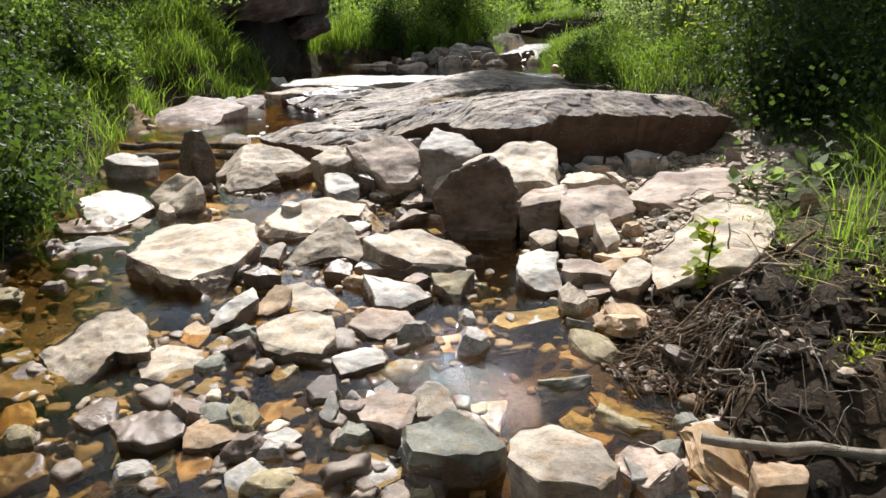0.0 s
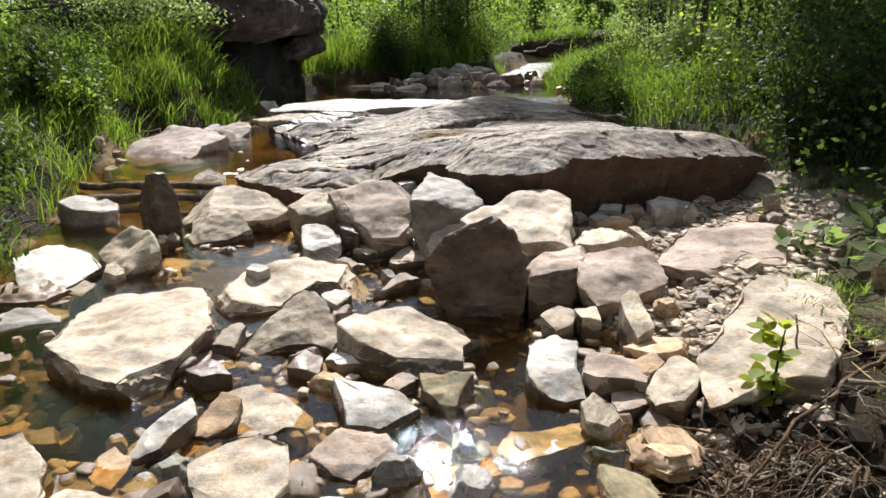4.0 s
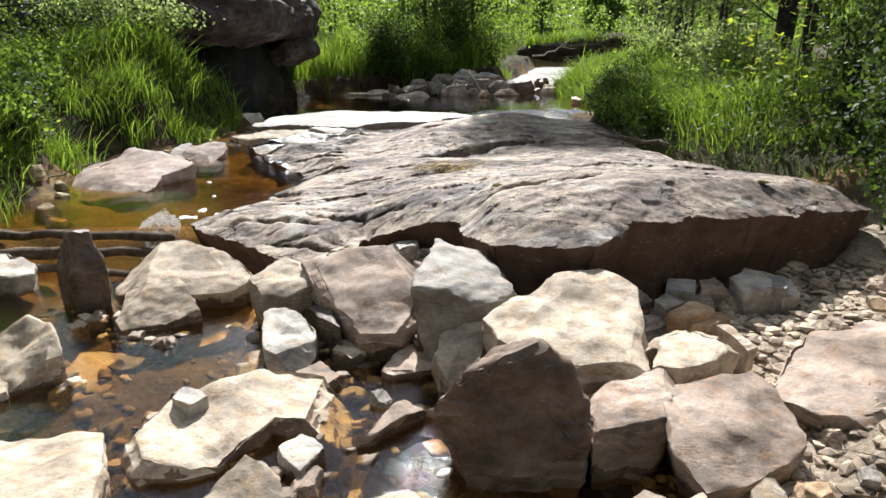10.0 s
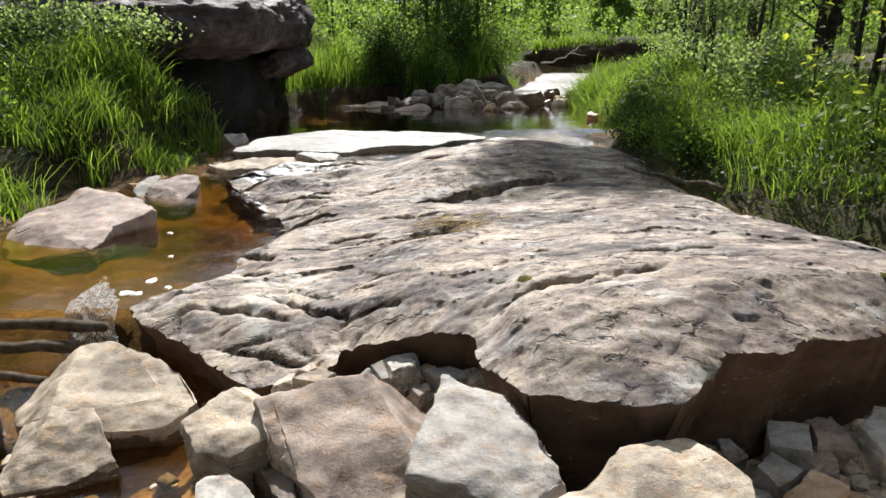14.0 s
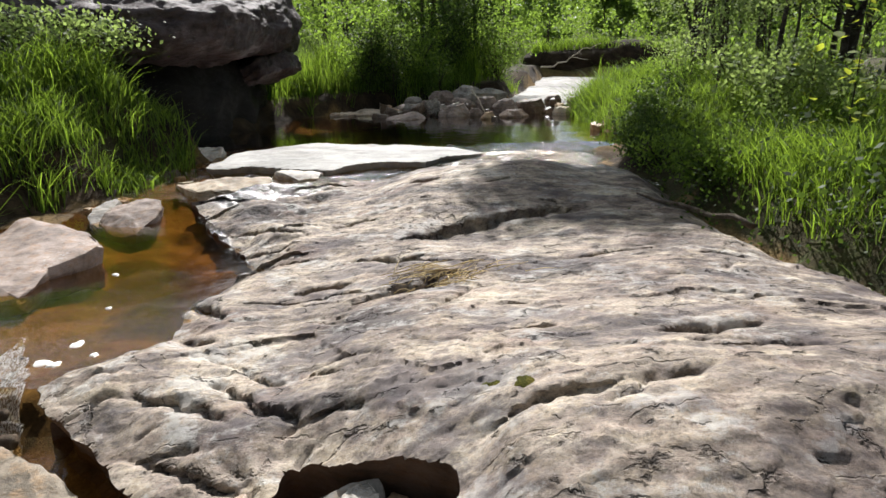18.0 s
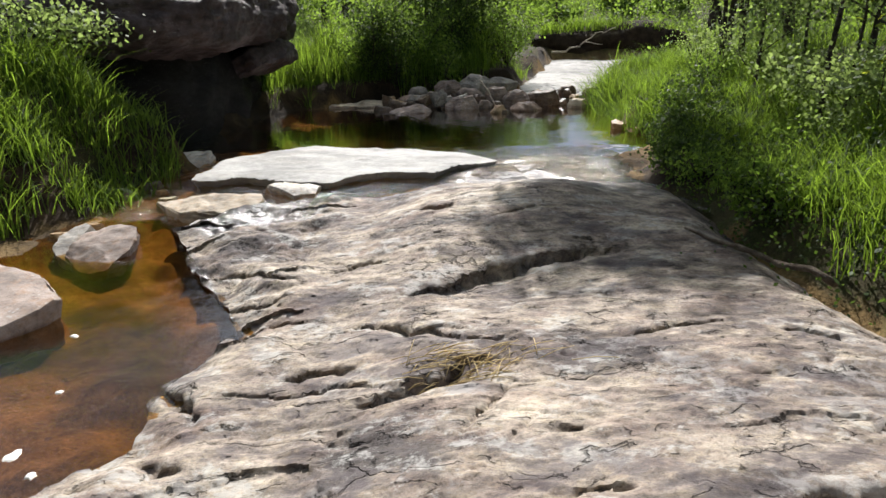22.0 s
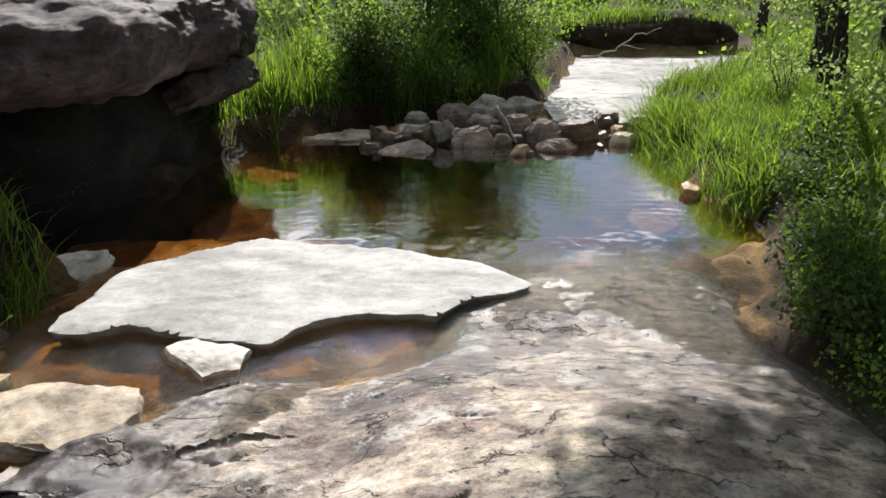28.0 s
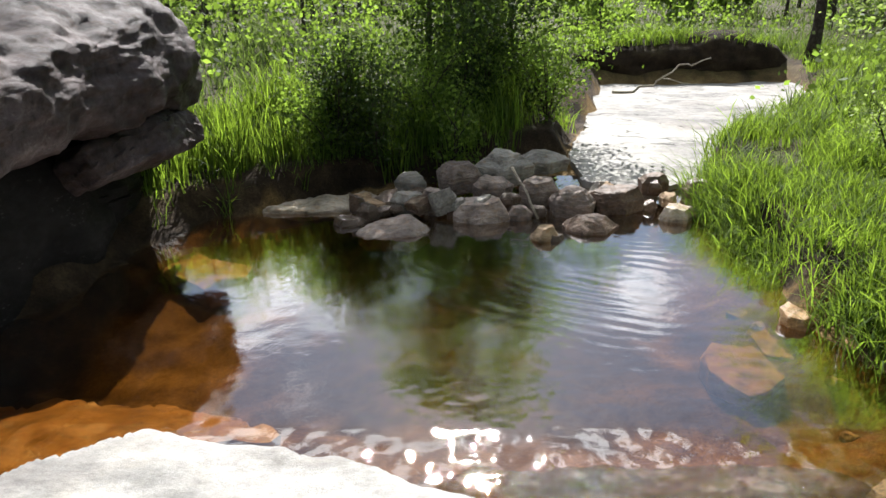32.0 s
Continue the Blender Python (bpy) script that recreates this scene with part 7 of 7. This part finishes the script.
def leafy_plant(name, x, y, z, h, n, size, material, label, seed, spread=0.5):
    r = random.Random(seed)
    root = new(name)
    root.matrix_basis = pose(x, y, z)
    tagged(root, label, "plant")
    part("stem", mesh_of("stem", *tube([(0, 0, -0.05), (0.01, 0, h * 0.5), (0.03, 0.01, h)], (0.006, 0.005, 0.002), 6), bark_mat), root)
    me = mesh_of("leaf", *broad_leaf(1.0), material)
    for k in range(n):
        t = r.uniform(0.1, 1.0)
        leaf = part("leaf", me, root)
        leaf.matrix_basis = pose(r.uniform(-1, 1) * spread * 0.25 * h, r.uniform(-1, 1) * spread * 0.25 * h, h * t, r.uniform(-25, 50), r.uniform(-30, 30), r.uniform(0, 360)) @ Matrix.Diagonal((*(size * r.uniform(0.6, 1.2),) * 3, 1))
    return root


leafy_plant("seedling", 1.22, 2.92, 0.06, 0.34, 40, 0.07, young_leaf_mat, "yellow-green leafy seedling growing beside the gravel", 5)
for k, (x, y) in enumerate(((1.95, 4.25), (2.15, 4.4), (2.3, 4.2), (2.45, 4.5), (2.1, 4.05), (2.6, 4.3))):
    leafy_plant("coltsfoot", x, y, float(ground(x, y)), 0.13, 9, 0.11, silver_leaf_mat, "low plant with broad pale leaves on the bank", 20 + k, 2.5)
for k, (x, y, h) in enumerate(((3.0, 9.0, 1.3), (3.3, 10.2, 1.6), (2.9, 7.9, 1.1), (3.4, 8.4, 1.5))):
    leafy_plant("sapling", x, y, float(ground(x, y)), h, 70, 0.07, young_leaf_mat, "slender yellow-green sapling on the grassy bank", 30 + k, 0.7)


# ---- driftwood, twigs, roots ----
root_mat = soil_material("washed_roots", (0.1, 0.06, 0.035), (0.2, 0.13, 0.08), (0.34, 0.25, 0.17), 0.8, 9)

def stick(name, points, r0, r1, material, label, seed=0, knots=0.004):
    r = random.Random(seed)
    pts = []
    for (a, b) in zip(points, points[1:]):
        for k in range(4):
            p = Vector(a).lerp(Vector(b), k / 4)
            pts.append(p + Vector((r.gauss(0, knots), r.gauss(0, knots), r.gauss(0, knots))))
    pts.append(Vector(points[-1]))
    rad = [r0 + (r1 - r0) * k / (len(pts) - 1) for k in range(len(pts))]
    me = mesh_of(name, *tube([p - pts[0] for p in pts], [q * r.uniform(0.85, 1.2) for q in rad], 8), material)
    return tagged(part(name, me, at=Matrix.Translation(pts[0])), label, "branch")


stick("branch", [(0.86, 1.9, -0.04), (1.1, 1.83, -0.03), (1.4, 1.73, 0.0), (1.9, 1.6, 0.06)], 0.016, 0.022, pale_wood_mat, "smooth bleached branch lying on the muddy bank", 1)
stick("twig", [(0.9, 2.42, 0.08), (1.1, 2.55, 0.18), (1.4, 2.78, 0.24), (1.72, 2.98, 0.32)], 0.004, 0.009, root_mat, "crooked brown twig arching over the roots", 2, 0.008)
stick("twig", [(1.4, 2.78, 0.24), (1.62, 2.72, 0.24)], 0.009, 0.006, pale_wood_mat, "short forked twig beside the crooked one", 3, 0.005)
stick("twig", [(1.25, 2.95, 0.05), (1.36, 3.05, 0.16), (1.42, 3.2, 0.3)], 0.008, 0.004, dark_wood_mat, "upright dark twig beside the seedling", 4, 0.008)
stick("log", [(-3.1, 6.5, 0.2), (-2.4, 6.42, 0.21), (-1.85, 6.38, 0.2)], 0.035, 0.028, dark_wood_mat, "wet grey log damming the amber pool", 5, 0.006)
stick("log", [(-3.0, 6.26, 0.13), (-2.3, 6.3, 0.13), (-1.8, 6.33, 0.1)], 0.04, 0.03, dark_wood_mat, "wet dark log below the upper one", 6, 0.006)
stick("log", [(-3.0, 6.14, 0.06), (-2.5, 6.2, 0.05), (-2.0, 6.1, 0.03)], 0.03, 0.022, dark_wood_mat, "thin wet log at the foot of the dam", 7, 0.006)
stick("branch", [(1.5, 9.1, 0.49), (1.7, 8.7, 0.5), (1.98, 8.1, 0.5)], 0.01, 0.02, dark_wood_mat, "thin dry branch lying across the slab", 8, 0.01)
stick("branch", [(1.7, 8.75, 0.47), (1.95, 8.5, 0.46)], 0.007, 0.004, dark_wood_mat, "side twig of dry wood on the slab", 9, 0.008)
stick("branch", [(0.42, 16.95, 0.78), (0.55, 16.5, 0.6), (0.64, 16.3, 0.42)], 0.014, 0.014, pale_wood_mat, "peeled pale stick leaning on the stone dam", 10, 0.006)
stick("branch", [(2.2, 20.6, 1.0), (2.7, 20.4, 1.15), (3.1, 20.5, 1.4), (3.5, 20.3, 1.55)], 0.02, 0.008, pale_wood_mat, "bare bleached branch reaching over the shelf", 11, 0.03)
stick("branch", [(2.9, 20.45, 1.25), (3.2, 20.2, 1.2)], 0.01, 0.005, pale_wood_mat, "bare forked twig reaching over the shelf", 12, 0.02)
stick("twig", [(-2.9, 6.8, 0.5), (-2.6, 6.7, 0.62), (-2.35, 6.7, 0.66)], 0.006, 0.003, pale_wood_mat, "bare grey twig hanging over the amber pool", 13, 0.02)


def litter(name, n, place, length, radius, material, label, seed, lift=0.02, rise=0.15):
    r = random.Random(seed)
    pieces = []
    for k in range(n):
        x, y = place(r)
        z = float(ground(x, y)) + lift * r.uniform(0.2, 2.0)
        ln, a, up = length * r.uniform(0.4, 1.4), r.uniform(0, 6.28), r.uniform(-0.1, rise)
        d = Vector((math.cos(a), math.sin(a), up)) * ln
        bend = Vector((r.gauss(0, 0.16), r.gauss(0, 0.16), r.uniform(0, 0.12))) * ln
        p = Vector((x, y, z))
        q = radius * r.uniform(0.5, 1.5)
        pieces.append(tube([p, p + d * 0.35 + bend, p + d * 0.7 + bend * 0.6, p + d], (q, q * 0.8, q * 0.6, q * 0.3), 5))
    return tagged(part(name, mesh_of(name, *joined(pieces), material)), label, "twigs", kind="stuff")


def root_tangle(name, n, place, length, radius, material, label, seed):
    """Wandering roots that dip in and out of the soil, in one mesh."""
    r = random.Random(seed)
    pieces = []
    for k in range(n):
        x, y = place(r)
        a, ln, q = r.gauss(2.6, 0.9), length * r.uniform(0.4, 1.6), radius * r.choice((0.4, 0.5, 0.7, 1.0, 1.6))
        pts, hang = [], r.uniform(0.0, 0.05)
        for i in range(8):
            pts.append((x, y, float(ground(x, y)) + 0.006 + hang * math.sin(i * 0.45) + r.uniform(-0.006, 0.012)))
            a += r.gauss(0, 0.4)
            x, y = x + ln / 7 * math.cos(a), y + ln / 7 * math.sin(a)
        pieces.append(tube(pts, [q * (1 - 0.1 * i) for i in range(8)], 5))
    return tagged(part(name, mesh_of(name, *joined(pieces), material)), label, "roots", kind="stuff")


root_tangle("roots", 260, lambda r: (r.gauss(1.02, 0.13), r.gauss(2.42, 0.16)), 0.22, 0.0045, root_mat, "tangled washed-out brown roots on the dark bank", 1)
root_tangle("pale_roots", 70, lambda r: (r.gauss(1.15, 0.2), r.gauss(2.25, 0.25)), 0.24, 0.0035, pale_wood_mat, "thin bleached roots over the dark bank", 2)
root_tangle("bank_roots", 110, lambda r: (r.uniform(1.2, 2.3), r.uniform(1.7, 3.7)), 0.3, 0.0045, dark_wood_mat, "long dead roots and grass runners along the bank", 3)
litter("dead_twigs", 300, lambda r: (r.uniform(0.9, 2.6), r.uniform(1.7, 4.4)), 0.1, 0.003, root_mat, "brown dead twigs and needles on the bank", 2, 0.02, 0.2)
litter("bank_straw", 160, lambda r: (r.uniform(1.45, 2.4), r.uniform(2.0, 3.4)), 0.13, 0.0022, straw_mat, "dry yellow straw lying on the mossy bank", 5, 0.03, 0.15)
stick("twig", [(0.96, 2.52, 0.07), (0.84, 2.42, 0.05), (0.7, 2.3, -0.02)], 0.006, 0.003, root_mat, "thin brown twig hanging towards the stream", 14, 0.006)
stick("twig", [(1.0, 2.24, 0.03), (1.15, 2.12, 0.05), (1.3, 2.06, 0.03)], 0.005, 0.004, pale_wood_mat, "pale root bent across the dark soil", 15, 0.008)


def straw(n, seed):
    r = random.Random(seed)
    pieces = []
    for k in range(n):
        x, y = r.gauss(-0.05, 0.14), r.gauss(7.28, 0.06)
        z = float(slab_top(x, y)[0]) + 0.012
        a, ln = r.gauss(0.45, 0.5), r.uniform(0.05, 0.2)
        p, d = Vector((x, y, z)), Vector((math.cos(a), math.sin(a), r.uniform(-0.02, 0.2))) * ln
        pieces.append(tube([p, p + d * 0.5 + Vector((0, 0, 0.01)), p + d], (0.002, 0.002, 0.001), 4))
    return joined(pieces)


tagged(part("straw", mesh_of("straw", *straw(120, 4), straw_mat)), "washed-up yellow straw in a hollow of the slab", "straw", kind="stuff")


# ---- foam, falling water, moss ----
def blob_mesh(name, r0, seed, material, thick=0.005):
    r = random.Random(seed)
    v, f, n = [(0, 0, thick)], [], 14
    for k in range(n):
        a = 2 * math.pi * k / n
        q = r0 * r.uniform(0.6, 1.15)
        v += [(q * 0.75 * math.cos(a), q * 0.55 * math.sin(a), thick * 0.8), (q * math.cos(a), q * 0.75 * math.sin(a), -0.004)]
    for k in range(n):
        a, b = 1 + 2 * k, 1 + 2 * ((k + 1) % n)
        f += [(0, a, b), (a, a + 1, b + 1, b)]
    return mesh_of(name, v, f, material)


for k, (x, y, q) in enumerate(((-1.93, 6.8, 0.05), (-1.86, 6.78, 0.04), (-1.87, 7.01, 0.045), (-1.72, 6.88, 0.03), (-2.2, 8.1, 0.03), (-1.95, 7.5, 0.02))):
    tagged(part("foam_patch", blob_mesh("foam_patch", q, k, foam_mat), at=pose(x, y, 0.233, 0, 0, 40 * k)), "small patch of white foam on amber water", "foam", "foam patches")
for k, (x, y, q) in enumerate(((0.2, 5.86, 0.09), (0.28, 5.8, 0.06), (1.75, 5.75, 0.05))):
    tagged(part("moss_patch", blob_mesh("moss_patch", q * 0.75, 50 + k, moss_mat, 0.005), at=pose(x, y, float(slab_top(x, y)[0]) - 0.006, 0, 0, 60 * k)), "green moss cushion in a crack of the slab", "moss", "moss patches")

wx, wt = np.linspace(-0.1, 0.1, 22), np.linspace(0, 1, 70)
WX, WT = np.meshgrid(wx, wt, indexing="ij")
# the flat part before the drop paints sun glitter on the pool
drop = smooth((WT - 0.62) / 0.3)
WY = 7.1 - 0.85 * WT + 0.03 * vnoise(np.stack([WX * 40, WT * 24, WX * 0], -1), 3)
WZ = 0.226 + 0.014 * smooth(WT * 2.5) - 0.22 * drop + 0.03 * vnoise(np.stack([WX * 36, WT * 30, WX * 0], -1), 4) * (0.25 + drop)
WX = np.interp(WT, (0, 0.6, 1), (-2.2, -2.02, -1.9)) + WX * (0.15 + 1.25 * smooth(WT * 1.6))
tagged(part("waterfall", mesh_of("waterfall", np.stack([WX, WY, WZ], -1).reshape(-1, 3), grid_faces(22, 70), white_water_mat)),
       "small fall of water over the log dam, sun glitter painted white above it", "waterfall", kind="structure")
